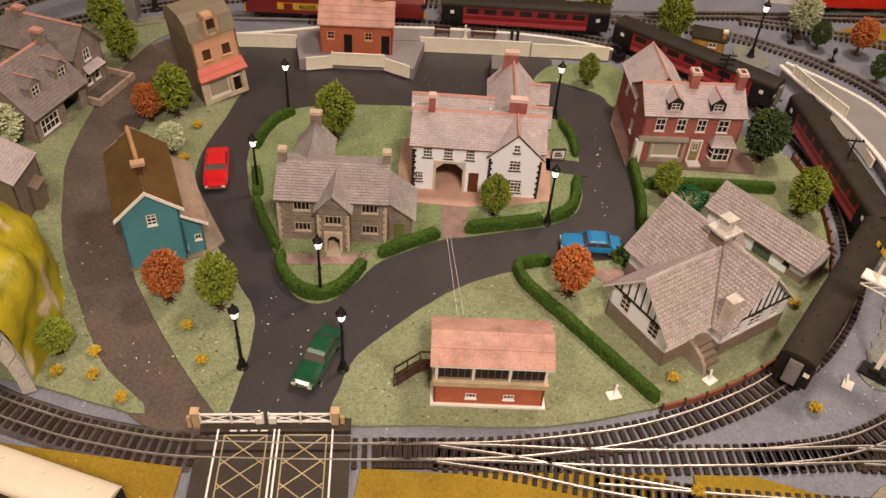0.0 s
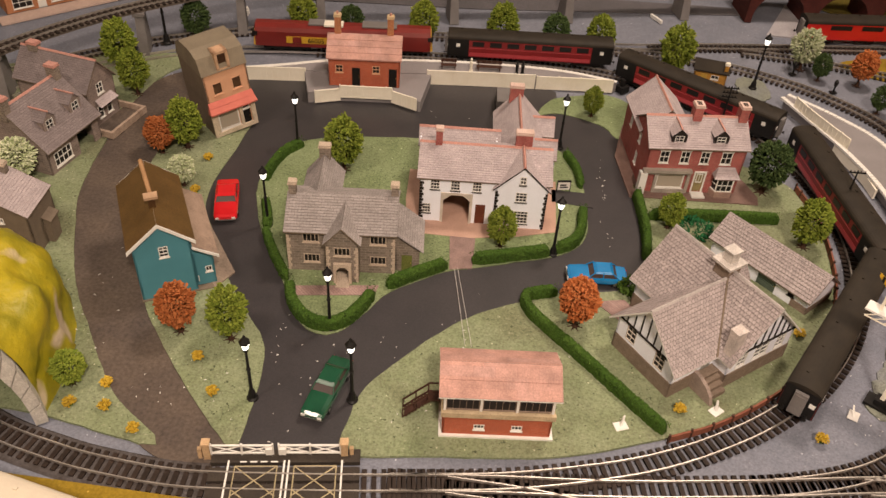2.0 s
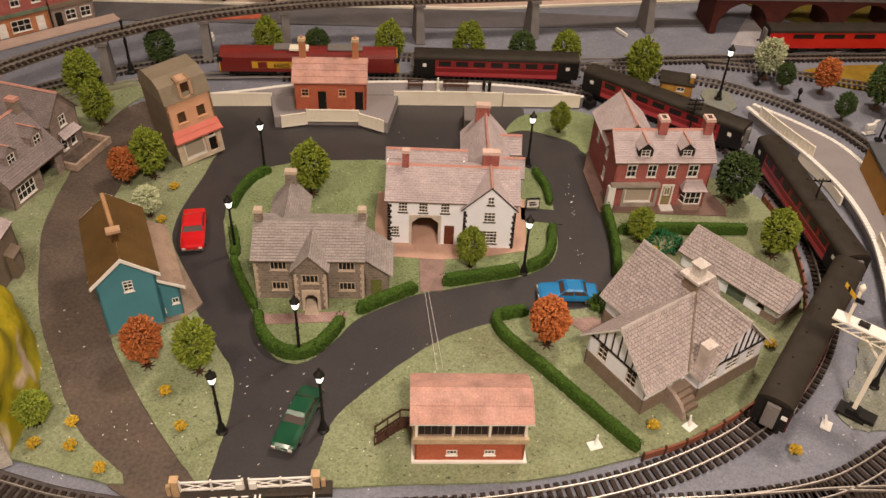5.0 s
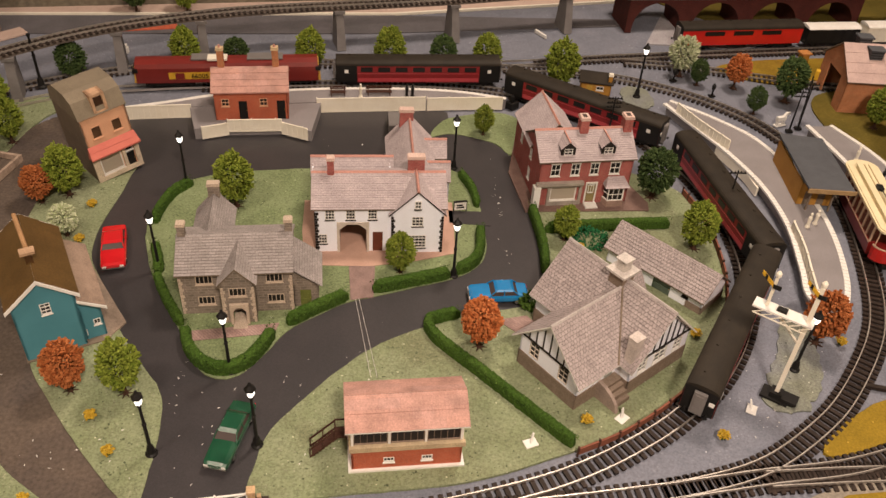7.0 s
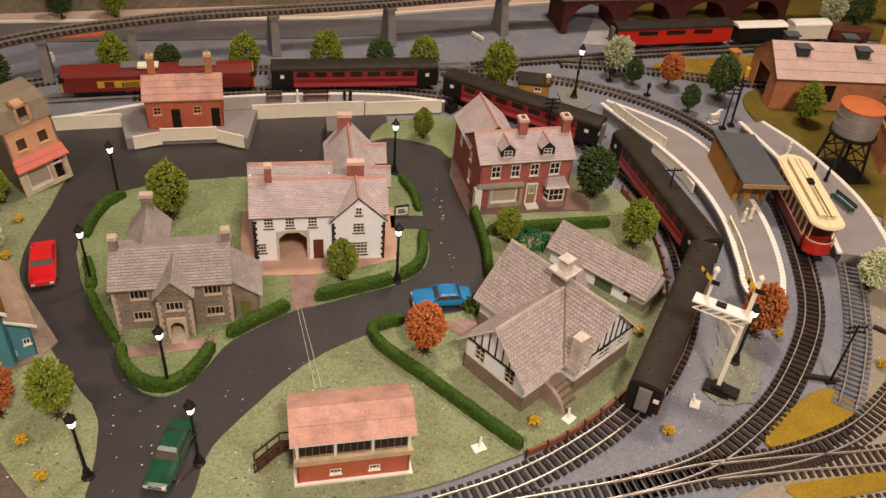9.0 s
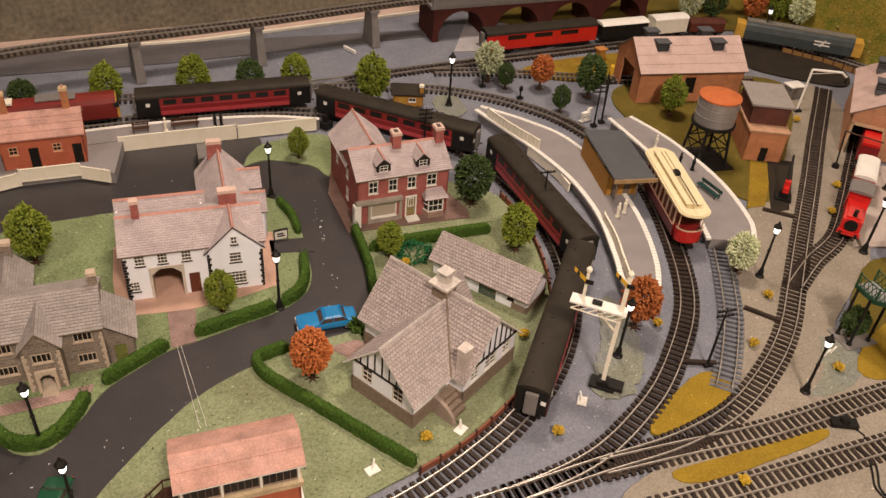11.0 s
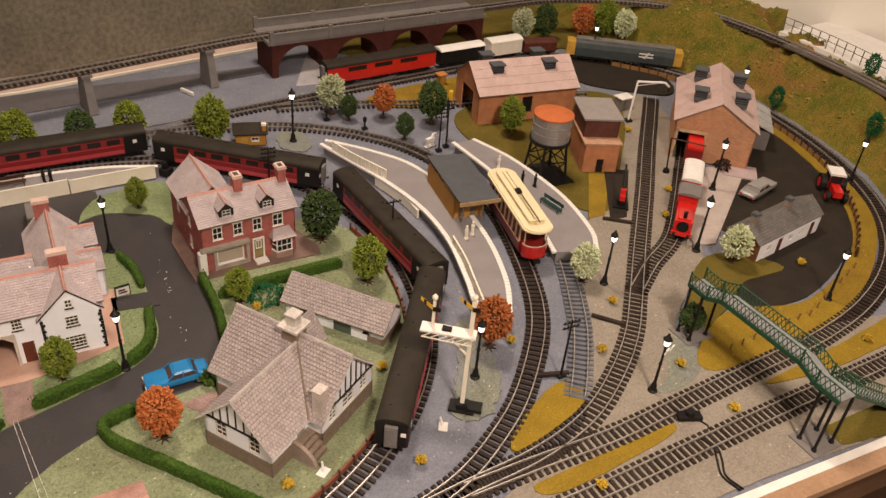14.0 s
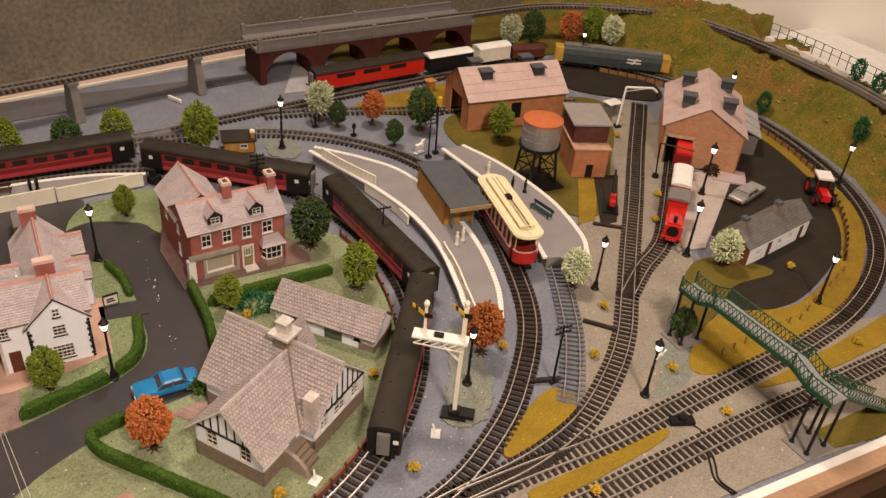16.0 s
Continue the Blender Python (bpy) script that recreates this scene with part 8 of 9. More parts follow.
for (y0, z0), (y1, z1) in zip(PROFILE, PROFILE[1:]):
    part("deck", Geo().hexa([(-0.012, y0, z0 - 0.002), (0.012, y0, z0 - 0.002), (0.012, y1, z1 - 0.002), (-0.012, y1, z1 - 0.002), (-0.012, y0, z0), (0.012, y0, z0), (0.012, y1, z1), (-0.012, y1, z1)]), DECK_GREY, bridge)
    for x in (-0.0125, 0.0125):
        lattice(y0, y1, z0, z1, 0.015, x, bridge)
        part("girder", Geo().hexa([(x - 0.0008, y0, z0 - 0.005), (x + 0.0008, y0, z0 - 0.005), (x + 0.0008, y1, z1 - 0.005), (x - 0.0008, y1, z1 - 0.005), (x - 0.0008, y0, z0), (x + 0.0008, y0, z0), (x + 0.0008, y1, z1), (x - 0.0008, y1, z1)]), GREEN_PAINT, bridge)
        part("post", Geo().box(x - 0.0008, x + 0.0008, y0 - 0.0008, y0 + 0.0008, z0 - 0.004, z0 + 0.0175), GREEN_PAINT, bridge)
y = -0.098
flight = part("stair_flight", Geo().hexa([(0.012, y - 0.012, 0.071), (0.130, y - 0.012, -0.001), (0.130, y + 0.012, -0.001), (0.012, y + 0.012, 0.071), (0.012, y - 0.012, 0.074), (0.130, y - 0.012, 0.002), (0.130, y + 0.012, 0.002), (0.012, y + 0.012, 0.074)]), GREEN_PAINT, bridge)
for i in range(22):
    k = i / 22
    part("tread", Geo().box(0.012 + 0.118 * k, 0.0175 + 0.118 * k, y - 0.011, y + 0.011, 0.0725 - 0.072 * k, 0.0745 - 0.072 * k), DECK_GREY, flight)
for dy in (-0.0125, 0.0125):
    g = Geo()
    for h in (0.0, 0.015):
        g.tube((0.012, y + dy, 0.075 + h), (0.130, y + dy, 0.002 + h), 0.0009, n=5)
    for i in range(16):
        for t in (0, 1):
            a, b = (i + t) / 16, (i + 1 - t) / 16
            g.tube((0.012 + 0.118 * a, y + dy, 0.075 - 0.073 * a), (0.012 + 0.118 * b, y + dy, 0.090 - 0.073 * b), 0.00045, n=4)
    part("stair_rail", g, GREEN_PAINT, flight)

# ---- signals, poles and signs ----
signal = thing("signal_bracket", pose(0.445, 0.563, 0.001, 0, 0, -36), "cream bracket signal with two yellow distant arms", "railway signal")
part("base", Geo().box(-0.014, 0.014, -0.009, 0.009, 0, 0.003).box(-0.006, 0.006, -0.006, 0.006, 0.003, 0.009).box(0.006, 0.022, -0.007, 0.007, 0.003, 0.007), BLACK, signal)
part("mast", Geo().box(-0.0022, 0.0022, -0.0022, 0.0022, 0.006, 0.150), CREAM, signal)
stage = part("bracket_stage", Geo().box(-0.052, 0.006, -0.0075, 0.0075, 0.1045, 0.1065), TRIM, signal, "white bracket platform")
for y in (-0.0075, 0.0070):
    for i in range(6):
        x = -0.050 + i * 0.009
        part("truss_bar", Geo().tube((x, y, 0.0985), (x + 0.009, y, 0.1045), 0.0006, n=5), CREAM, stage)
    part("truss_bar", Geo().tube((-0.050, y, 0.0985), (0.002, y, 0.0965), 0.0008, n=5), CREAM, stage)
part("strut", Geo().tube((-0.002, 0, 0.078), (-0.024, 0, 0.0985), 0.0014, n=6), CREAM, stage)
part("lamp_box", Geo().box(-0.030, -0.020, -0.003, 0.003, 0.1065, 0.1095), BLACK, stage)
part("doll_post", Geo().box(-0.0415, -0.0385, -0.0015, 0.0015, 0.1065, 0.142), CREAM, signal)
ARM_YELLOW = surface("signal_yellow", (0.72, 0.42, 0.03), rough=0.4, bump=0.0)
for x, z in ((-0.040, 0.134), (0.0, 0.142)):
    arm = part("signal_arm", Geo().hexa([(x - 0.014, -0.0030, z + 0.008), (x - 0.001, -0.0030, z - 0.003), (x - 0.001, -0.0024, z - 0.003), (x - 0.014, -0.0024, z + 0.008), (x - 0.014, -0.0030, z + 0.0125), (x - 0.001, -0.0030, z + 0.002), (x - 0.001, -0.0024, z + 0.002), (x - 0.014, -0.0024, z + 0.0125)]), ARM_YELLOW, signal, "yellow fish-tailed arm")
    part("chevron", Geo().hexa([(x - 0.0105, -0.0034, z + 0.0048), (x - 0.008, -0.0034, z + 0.0026), (x - 0.008, -0.0031, z + 0.0026), (x - 0.0105, -0.0031, z + 0.0048), (x - 0.0105, -0.0034, z + 0.0100), (x - 0.008, -0.0034, z + 0.0080), (x - 0.008, -0.0031, z + 0.0080), (x - 0.0105, -0.0031, z + 0.0100)]), BLACK, arm)
    part("finial", Geo().lathe([(0.0030, z + 0.010), (0.0030, z + 0.013), (0.0006, z + 0.016)], 8, pose(x, 0, 0)), CREAM, signal)
    part("spectacle", Geo().box(x - 0.001, x + 0.007, -0.0032, -0.0024, z - 0.004, z + 0.001), BLACK, signal)


def pole(x, y, high, bars=2, label="black telegraph pole with two crossbars"):
    root = thing("telegraph_pole", pose(x, y, 0.001), label, "telegraph pole", "telegraph poles")
    part("base", Geo().box(-0.005, 0.005, -0.004, 0.004, 0, 0.003), BLACK, root)
    part("mast", Geo().tube((0, 0, 0), (0, 0, high), 0.0016, 0.0010, 8), BLACK, root)
    for i in range(bars):
        z = high - 0.004 - i * 0.007
        bar = part("crossbar", Geo().box(-0.011, 0.011, -0.0008, 0.0008, z, z + 0.0014), BLACK, root)
        for x in (-0.009, -0.004, 0.004, 0.009):
            part("insulator", Geo().lathe([(0.0009, z + 0.0014), (0.0006, z + 0.0036)], 6, pose(x, 0, 0)), BLACK, bar)


pole(0.576, 0.567, 0.084)
pole(0.487, 0.868, 0.080, 1, "black telegraph pole with one crossbar")
pole(0.373, 1.070, 0.074, 3, "black telegraph pole with three crossbars")
pole(0.672, 1.108, 0.072, 2)
pole(0.690, 1.118, 0.080, 2)
root = thing("signal_gantry", pose(0.700, 1.135, 0.001, 0, 0, 60), "black signal ladder with lattice posts", "railway signal")
for x in (0.0, 0.014):
    part("ladder_post", Geo().tube((x, 0, 0), (x, 0.004, 0.076), 0.0011, n=6), BLACK, root)
for i in range(8):
    part("rung", Geo().tube((0, 0.002, 0.006 + i * 0.009), (0.014, 0.002, 0.009 + i * 0.009), 0.0006, n=5), BLACK, root)
part("signal_head", Geo().box(0.002, 0.012, -0.003, 0.003, 0.076, 0.090), ARM_YELLOW, root)
horse = thing("toy_horse", pose(0.664, 1.128, 0.001, 0, 0, 20), "small white plastic horse on a base", "horse figure")
horse_geo = Geo().box(-0.008, 0.008, -0.003, 0.003, 0.009, 0.0155).hexa([(0.005, -0.002, 0.013), (0.010, -0.002, 0.018), (0.010, 0.002, 0.018), (0.005, 0.002, 0.013), (0.003, -0.002, 0.0155), (0.008, -0.002, 0.022), (0.008, 0.002, 0.022), (0.003, 0.002, 0.0155)]).box(0.008, 0.014, -0.0015, 0.0015, 0.018, 0.0215).box(-0.010, 0.010, -0.004, 0.004, 0, 0.0012)
for x in (-0.007, 0.0055):
    for y in (-0.0026, 0.0012):
        horse_geo.box(x, x + 0.0018, y, y + 0.0014, 0.001, 0.0095)
part("figure", horse_geo, TRIM, horse)

for x, y, turn in ((0.277, 0.534, 40), (0.414, 0.545, 60), (0.181, 0.504, 20)):
    root = thing("ground_sign", pose(x, y, 0.001, 0, 0, turn), "small white card square with an upright peg", "marker", "white ground markers")
    part("card", Geo().box(-0.0065, 0.0065, -0.0050, 0.0050, 0, 0.0010), TRIM, root)
    part("peg", Geo().hexa([(-0.001, -0.001, 0.001), (0.001, -0.001, 0.001), (0.001, 0.001, 0.001), (-0.001, 0.001, 0.001), (0.003, 0.003, 0.010), (0.0045, 0.003, 0.010), (0.0045, 0.0045, 0.010), (0.003, 0.0045, 0.010)]), TRIM, root)
root = thing("inn_sign", pose(0.137, 0.880, 0.0015, 0, 0, 10), "small black and white inn sign on the grass", "sign")
part("board", Geo().box(-0.008, 0.008, -0.001, 0.001, 0.004, 0.016), TRIM, root)
part("frame", Geo().box(-0.009, 0.009, -0.0014, 0.0014, 0.016, 0.0175).box(-0.009, -0.008, -0.001, 0.001, 0, 0.016).box(0.008, 0.009, -0.001, 0.001, 0, 0.016).box(-0.005, 0.005, -0.0015, -0.001, 0.007, 0.009).box(-0.005, 0.003, -0.0015, -0.001, 0.0105, 0.0125), BLACK, root)

hut = thing("platelayers_hut", pose(0.358, 1.222, 0.001, 0, 0, -12), "small orange timber hut with a dark roof", "hut")
block(hut, 0, 0.050, 0, 0.026, 0, 0.020, ORANGE_WOOD, openings={"S": [("window", 0.026, 0.038, 0.008, 0.015, 2, 1), ("door", 0.010, 0.020, 0, 0.016, surface("yellow_door", (0.52, 0.32, 0.06), rough=0.6))]})
part("roof", Geo().hexa([(-0.003, -0.004, 0.020), (0.053, -0.004, 0.020), (0.053, 0.030, 0.025), (-0.003, 0.030, 0.025), (-0.003, -0.004, 0.022), (0.053, -0.004, 0.022), (0.053, 0.030, 0.027), (-0.003, 0.030, 0.027)]), COACH_ROOF, hut)
chimney(hut, 0.047, 0.006, 0.0, 0.036, 0.006, 0.006, ORANGE_WOOD, CREAM)
hut = thing("track_hut", pose(0.792, 1.355, 0.001, 0, 0, 10), "tiny orange lineside hut", "hut")
part("walls", Geo().box(-0.007, 0.007, -0.006, -0.004, 0, 0.020).box(-0.007, -0.005, -0.006, 0.006, 0, 0.020).box(0.005, 0.007, -0.006, 0.006, 0, 0.020).box(-0.007, 0.007, 0.004, 0.006, 0, 0.020), ORANGE_WOOD, hut)
part("roof", Geo().box(-0.010, 0.010, -0.009, 0.009, 0.020, 0.0225), surface("orange_roof", (0.50, 0.22, 0.07), rough=0.6), hut)
motor = thing("point_motor", pose(0.676, 0.458, 0.001, 0, 0, -20), "black point motor with loose wires", "point motor")
part("housing", Geo().box(-0.014, 0.014, -0.006, 0.006, 0, 0.005).lathe([(0.005, 0.005), (0.0045, 0.010)], 12), BLACK, motor)
part("wire", swept([p + Vector((0, 0, 0.0)) for p in spline([(0.010, -0.004), (0.018, -0.014), (0.012, -0.024), (0.020, -0.036)], 0.003)], [(-0.0006, 0.0002), (0.0006, 0.0002), (0.0006, 0.0014), (-0.0006, 0.0014)]), BLACK, motor)
cable = thing("loose_cable", pose(0, 0, 0.001), "loose black cable lying by the front track", "cable")
part("wire", swept(spline([(0.668, 0.428), (0.672, 0.412), (0.664, 0.396), (0.655, 0.378), (0.660, 0.356)], 0.004), [(-0.0008, 0.0002), (0.0008, 0.0002), (0.0008, 0.0018), (-0.0008, 0.0018)]), BLACK, cable)
part("wire", swept(spline([(0.671, 0.428), (0.676, 0.410), (0.669, 0.394), (0.659, 0.377), (0.664, 0.356)], 0.004), [(-0.0008, 0.0002), (0.0008, 0.0002), (0.0008, 0.0018), (-0.0008, 0.0018)]), BLACK, cable)
for x, y, turn in ((0.6875, 0.631, -46), (0.838, 0.824, -36), (0.740, 0.815, 15), (0.565, 0.572, -15)):
    part_ob = part("timber_baulk", Geo().box(-0.022, 0.022, -0.0025, 0.0025, 0, 0.004), SLEEPER, at=pose(x, y, 0.0008, 0, 0, turn))
    tagged(part_ob, "dark timber baulk lying between the tracks", "timber", "timber baulks")

# ---- level crossing ----
crossing = thing("level_crossing", pose(0, 0, 0), "dark crossing deck with white lattice markings", "crossing")
C0 = pose(-0.123, 0.412, 0.0, 0, 0, 7)
BOARDS = surface("crossing_boards", (0.050, 0.040, 0.032), (0.040, 0.032, 0.027), rough=0.7, scale=60)
for y0_, y1_ in ((0.012, 0.026), (-0.0070, 0.0070), (-0.062, -0.0100)):
    part("deck_board", Geo().box(-0.066, 0.066, y0_, y1_, 0, 0.0050, C0), BOARDS, crossing)
for x in (-0.050, -0.001, 0.003, 0.050):
    part("white_line", Geo().box(x - 0.0008, x + 0.0008, -0.060, 0.014, 0.0050, 0.0056, C0), TRIM, crossing)
for i in range(4):
    part("dash", Geo().box(-0.040 + i * 0.009, -0.034 + i * 0.009, 0.012, 0.0132, 0.0050, 0.0056, C0), TRIM, crossing)
for x0 in (-0.044, 0.008):
    w = 0.037
    lines = [((0, 0.008), (w, 0.008)), ((0, 0.008), (0, -0.060)), ((w, 0.008), (w, -0.060))]
    for k in range(3):
        y0 = 0.008 - k * 0.024
        lines += [((0, y0), (w, y0 - 0.030)), ((w, y0), (0, y0 - 0.030))]
    for a, b in lines:
        p, q = Vector((x0 + a[0], a[1], 0.0053)), Vector((x0 + b[0], b[1], 0.0053))
        part("yellow_line", Geo().tube(C0 @ p, C0 @ q, 0.0006, n=4), surface("dull_yellow_line", (0.50, 0.42, 0.26), rough=0.7) if "dull_yellow_line" not in bpy.data.materials else bpy.data.materials["dull_yellow_line"], crossing)
gate_mat = TRIM
for x, s in ((-0.195, 1), (-0.074, -1)):
    gate = thing("crossing_gate", pose(x, 0.4245 if s > 0 else 0.4395, 0.001, 0, 0, 7 if s > 0 else 187), "white wooden crossing gate, closed, on a cream post", "gate", "level crossing gates")
    part("gate_post", Geo().box(-0.003, 0.003, -0.003, 0.003, 0, 0.020).box(-0.0038, 0.0038, -0.0038, 0.0038, 0.020, 0.022), surface("tan_post_%d" % (s > 0), (0.56, 0.38, 0.22), rough=0.6), gate, "tan gate post")
    part("gate_post", Geo().box(-0.008, -0.0045, -0.0018, 0.0018, 0, 0.013), bpy.data.materials["tan_post_%d" % (s > 0)], gate)
    for z in (0.005, 0.0155):
        part("rail", Geo().box(0.003, 0.059, -0.0008, 0.0008, z, z + 0.0014), gate_mat, gate)
    for x0 in (0.003, 0.030, 0.0575):
        part("stile", Geo().box(x0, x0 + 0.0015, -0.0010, 0.0010, 0.004, 0.0185), gate_mat, gate)
    for x0 in (0.0045, 0.0315):
        for a, b in ((0.006, 0.0155), (0.0155, 0.006)):
            part("brace", Geo().tube((x0, 0, a), (x0 + 0.026, 0, b), 0.0006, n=5), gate_mat, gate)
    part("gate_lamp", Geo().box(0.052, 0.058, -0.003, 0.003, 0.006, 0.014), gate_mat, gate)

# ---- red fence round the tudor garden ----
fence = thing("garden_fence", pose(0, 0, 0.0), "low rust-red fence along the railway", "fence")
RUST_FENCE = surface("rust_fence", (0.26, 0.095, 0.060), (0.19, 0.070, 0.045), rough=0.8, scale=80)
line = spline([(0.224, 0.490), (0.273, 0.512), (0.327, 0.548), (0.377, 0.594), (0.418, 0.655), (0.447, 0.730), (0.459, 0.800), (0.461, 0.870), (0.450, 0.930)], 0.004)
part("panel", swept(line, [(-0.0006, 0.0012), (0.0006, 0.0012), (0.0006, 0.0090), (-0.0006, 0.0090)]), RUST_FENCE, fence)
part("rail", swept(line, [(-0.0010, 0.0092), (0.0010, 0.0092), (0.0010, 0.0104), (-0.0010, 0.0104)]), RUST_FENCE, fence)
for i, p in enumerate(spline([(0.224, 0.490), (0.273, 0.512), (0.327, 0.548), (0.377, 0.594), (0.418, 0.655), (0.447, 0.730), (0.459, 0.800), (0.461, 0.870), (0.450, 0.930)], 0.024)):
    part("post", Geo().box(-0.001, 0.001, -0.0012, 0.0012, 0, 0.0130), STAIR, fence, at=Matrix.Translation(p))
fence = thing("yard_fence", pose(0, 0, 0.0), "brown post and board fence along the loop", "fence")
YARD_FENCE = surface("yard_fence_wood", (0.27, 0.15, 0.055), (0.20, 0.11, 0.04), rough=0.8, scale=90)
yard = [(1.19, 1.345), (1.27, 1.255), (1.315, 1.14), (1.328, 1.02), (1.314, 0.90), (1.270, 0.785), (1.200, 0.690), (1.125, 0.625)]
part("board", swept(spline(yard, 0.006), [(-0.0005, 0.0), (0.0005, 0.0), (0.0005, 0.010), (-0.0005, 0.010)]), YARD_FENCE, fence)
for p in spline(yard, 0.020):
    part("post", Geo().box(-0.0012, 0.0012, -0.0012, 0.0012, 0, 0.015), STAIR, fence, at=Matrix.Translation(p))
for k, (a, b) in enumerate((((0.80, 0.530), (0.93, 0.545)), ((0.95, 0.545), (1.10, 0.605)))):
    fence = thing("wire_fence", pose(0, 0, 0.0), "row of small brown fence posts on the mat", "fence", "brown wire fences")
    for i in range(7):
        x, y = a[0] + (b[0] - a[0]) * i / 6, a[1] + (b[1] - a[1]) * i / 6
        part("post", Geo().box(x - 0.0008, x + 0.0008, y - 0.0008, y + 0.0008, 0.001, 0.012), YARD_FENCE, fence)
    part("wire", Geo().tube((a[0], a[1], 0.010), (b[0], b[1], 0.010), 0.0003, n=4), YARD_FENCE, fence)

# ---- high line: trestles, viaduct, hills ----
HIGH = [(-0.80, 0.70), (-0.72, 0.88), (-0.654, 1.005), (-0.566, 1.125), (-0.47, 1.215), (-0.375, 1.277), (-0.257, 1.327), (-0.158, 1.357), (0.0, 1.390), (0.155, 1.424), (0.370, 1.480), (0.49, 1.505), (0.75, 1.530), (0.98, 1.553), (1.16, 1.545), (1.316, 1.470), (1.413, 1.378), (1.462, 1.225), (1.482, 1.032), (1.474, 0.872), (1.43, 0.70)]
line = spline([(x, y, 0.071 + max(0, x - 1.0) * 0.05) for x, y in HIGH], 0.006)
high = thing("high_level_track", pose(0, 0, 0), "elevated model track on grey piers", "railway track", kind="structure")
part("trackbed", swept(line[::2], [(-0.013, -0.004), (0.013, -0.004), (0.013, 0.0), (-0.013, 0.0)]), surface("trackbed_grey", (0.16, 0.13, 0.11), rough=0.8), high)
for off in (-0.00825, 0.00825):
    part("rail", swept(line[::2], [(off - 0.0006, 0.0022), (off + 0.0006, 0.0022), (off + 0.0006, 0.0056), (off - 0.0006, 0.0056)]), RAIL, high)
ties = spline([(x, y, 0.071 + max(0, x - 1.0) * 0.05) for x, y in HIGH], 0.0095)
for i, p in enumerate(ties[:300]):
    d, _ = sides(ties, i)
    part("sleeper", SLEEPER_MESH, SLEEPER, high, at=Matrix.Translation(p) @ Matrix.Rotation(math.atan2(d.y, d.x), 4, "Z"))
for x, y in ((-0.52, 1.17), (-0.39, 1.27), (-0.268, 1.323), (-0.045, 1.381), (0.157, 1.425), (0.372, 1.481), (-0.66, 1.0)):
    root = thing("track_pier", pose(x, y, 0.0, 0, 0, 14), "tapered grey plastic pier under the high track", "pier", "grey piers of the high track")
    part("column", Geo().hexa([(-0.008, -0.026, 0), (0.008, -0.026, 0), (0.008, 0.020, 0), (-0.008, 0.020, 0), (-0.006, -0.014, 0.064), (0.006, -0.014, 0.064), (0.006, 0.014, 0.064), (-0.006, 0.014, 0.064)]), GREY_PLASTIC, root)
    part("cap", Geo().box(-0.009, 0.009, -0.017, 0.017, 0.062, 0.067), GREY_PLASTIC, root)

via = thing("brick_viaduct", pose(0.478, 1.468, 0.0, 0, 0, 5.5), "dark red brick viaduct of four arches with grey parapets", "viaduct")
span, deep = 0.119, 0.080


def arch_face(n_arch, width, pier, z1):
    """The side of the viaduct with round-headed openings."""
    half, rings = (width - pier) / 2, []
    top = z1 - 0.012 - half
    for k in range(n_arch):
        c = pier / 2 + width * (k + 0.5)
        left, right = c - width / 2, c + width / 2
        arc = [(c - half * math.cos(math.pi * i / 14), top + half * math.sin(math.pi * i / 14)) for i in range(15)]
        rings.append((left, right, c - half, c + half, arc))
    return rings


g = Geo()
for left, right, a, b, arc in arch_face(4, span, 0.024, 0.070):
    for y, flip in ((0.0, 1), (deep, -1)):
        quads = [[(left, y, 0), (a, y, 0), (a, y, arc[0][1]), (left, y, arc[0][1])], [(b, y, 0), (right, y, 0), (right, y, arc[-1][1]), (b, y, arc[-1][1])]]
        quads.append([(left, y, arc[0][1]), (a, y, arc[0][1]), (a, y, 0.070), (left, y, 0.070)])
        quads.append([(b, y, arc[-1][1]), (right, y, arc[-1][1]), (right, y, 0.070), (b, y, 0.070)])
        for p, q in zip(arc, arc[1:]):
            quads.append([(p[0], y, p[1]), (q[0], y, q[1]), (q[0], y, 0.070), (p[0], y, 0.070)])
        for quad in quads:
            g.face(quad if flip > 0 else quad[::-1])
    soffit = [(a, 0.0)] + arc + [(b, 0.0)]
    for p, q in zip(soffit, soffit[1:]):
        g.face([(p[0], 0, p[1]), (p[0], deep, p[1]), (q[0], deep, q[1]), (q[0], 0, q[1])])
    for x in (left, right):
        g.face([(x, 0, 0), (x, 0, 0.070), (x, deep, 0.070), (x, deep, 0)])
part("arcade", g, VIADUCT_BRICK, via)
part("deck", Geo().box(0.006, 0.494, -0.002, deep + 0.002, 0.0645, 0.0705), GREY_PLASTIC, via)
for y in (-0.004, deep + 0.001):
    for k in range(4):
        x = 0.012 + span * k
        wall = part("parapet", Geo().box(x + 0.004, x + span - 0.004, y, y + 0.003, 0.070, 0.086).box(x + 0.004, x + span - 0.004, y - 0.001, y + 0.004, 0.086, 0.088), GREY_PLASTIC, via, "grey parapet panel")
        part("pilaster", Geo().box(x - 0.004, x + 0.004, y - 0.0015, y + 0.0045, 0.066, 0.092), GREY_PLASTIC, wall)

LOOP_EDGE = [Vector((x, y, 0)) for x, y in ((1.00, 0.45), (1.10, 0.52), (1.226, 0.650), (1.295, 0.745), (1.342, 0.87), (1.362, 1.02), (1.350, 1.177), (1.287, 1.30), (1.18, 1.39), (1.06, 1.425))]
LOOP_FINE = spline([(p.x, p.y) for p in LOOP_EDGE], 0.02)


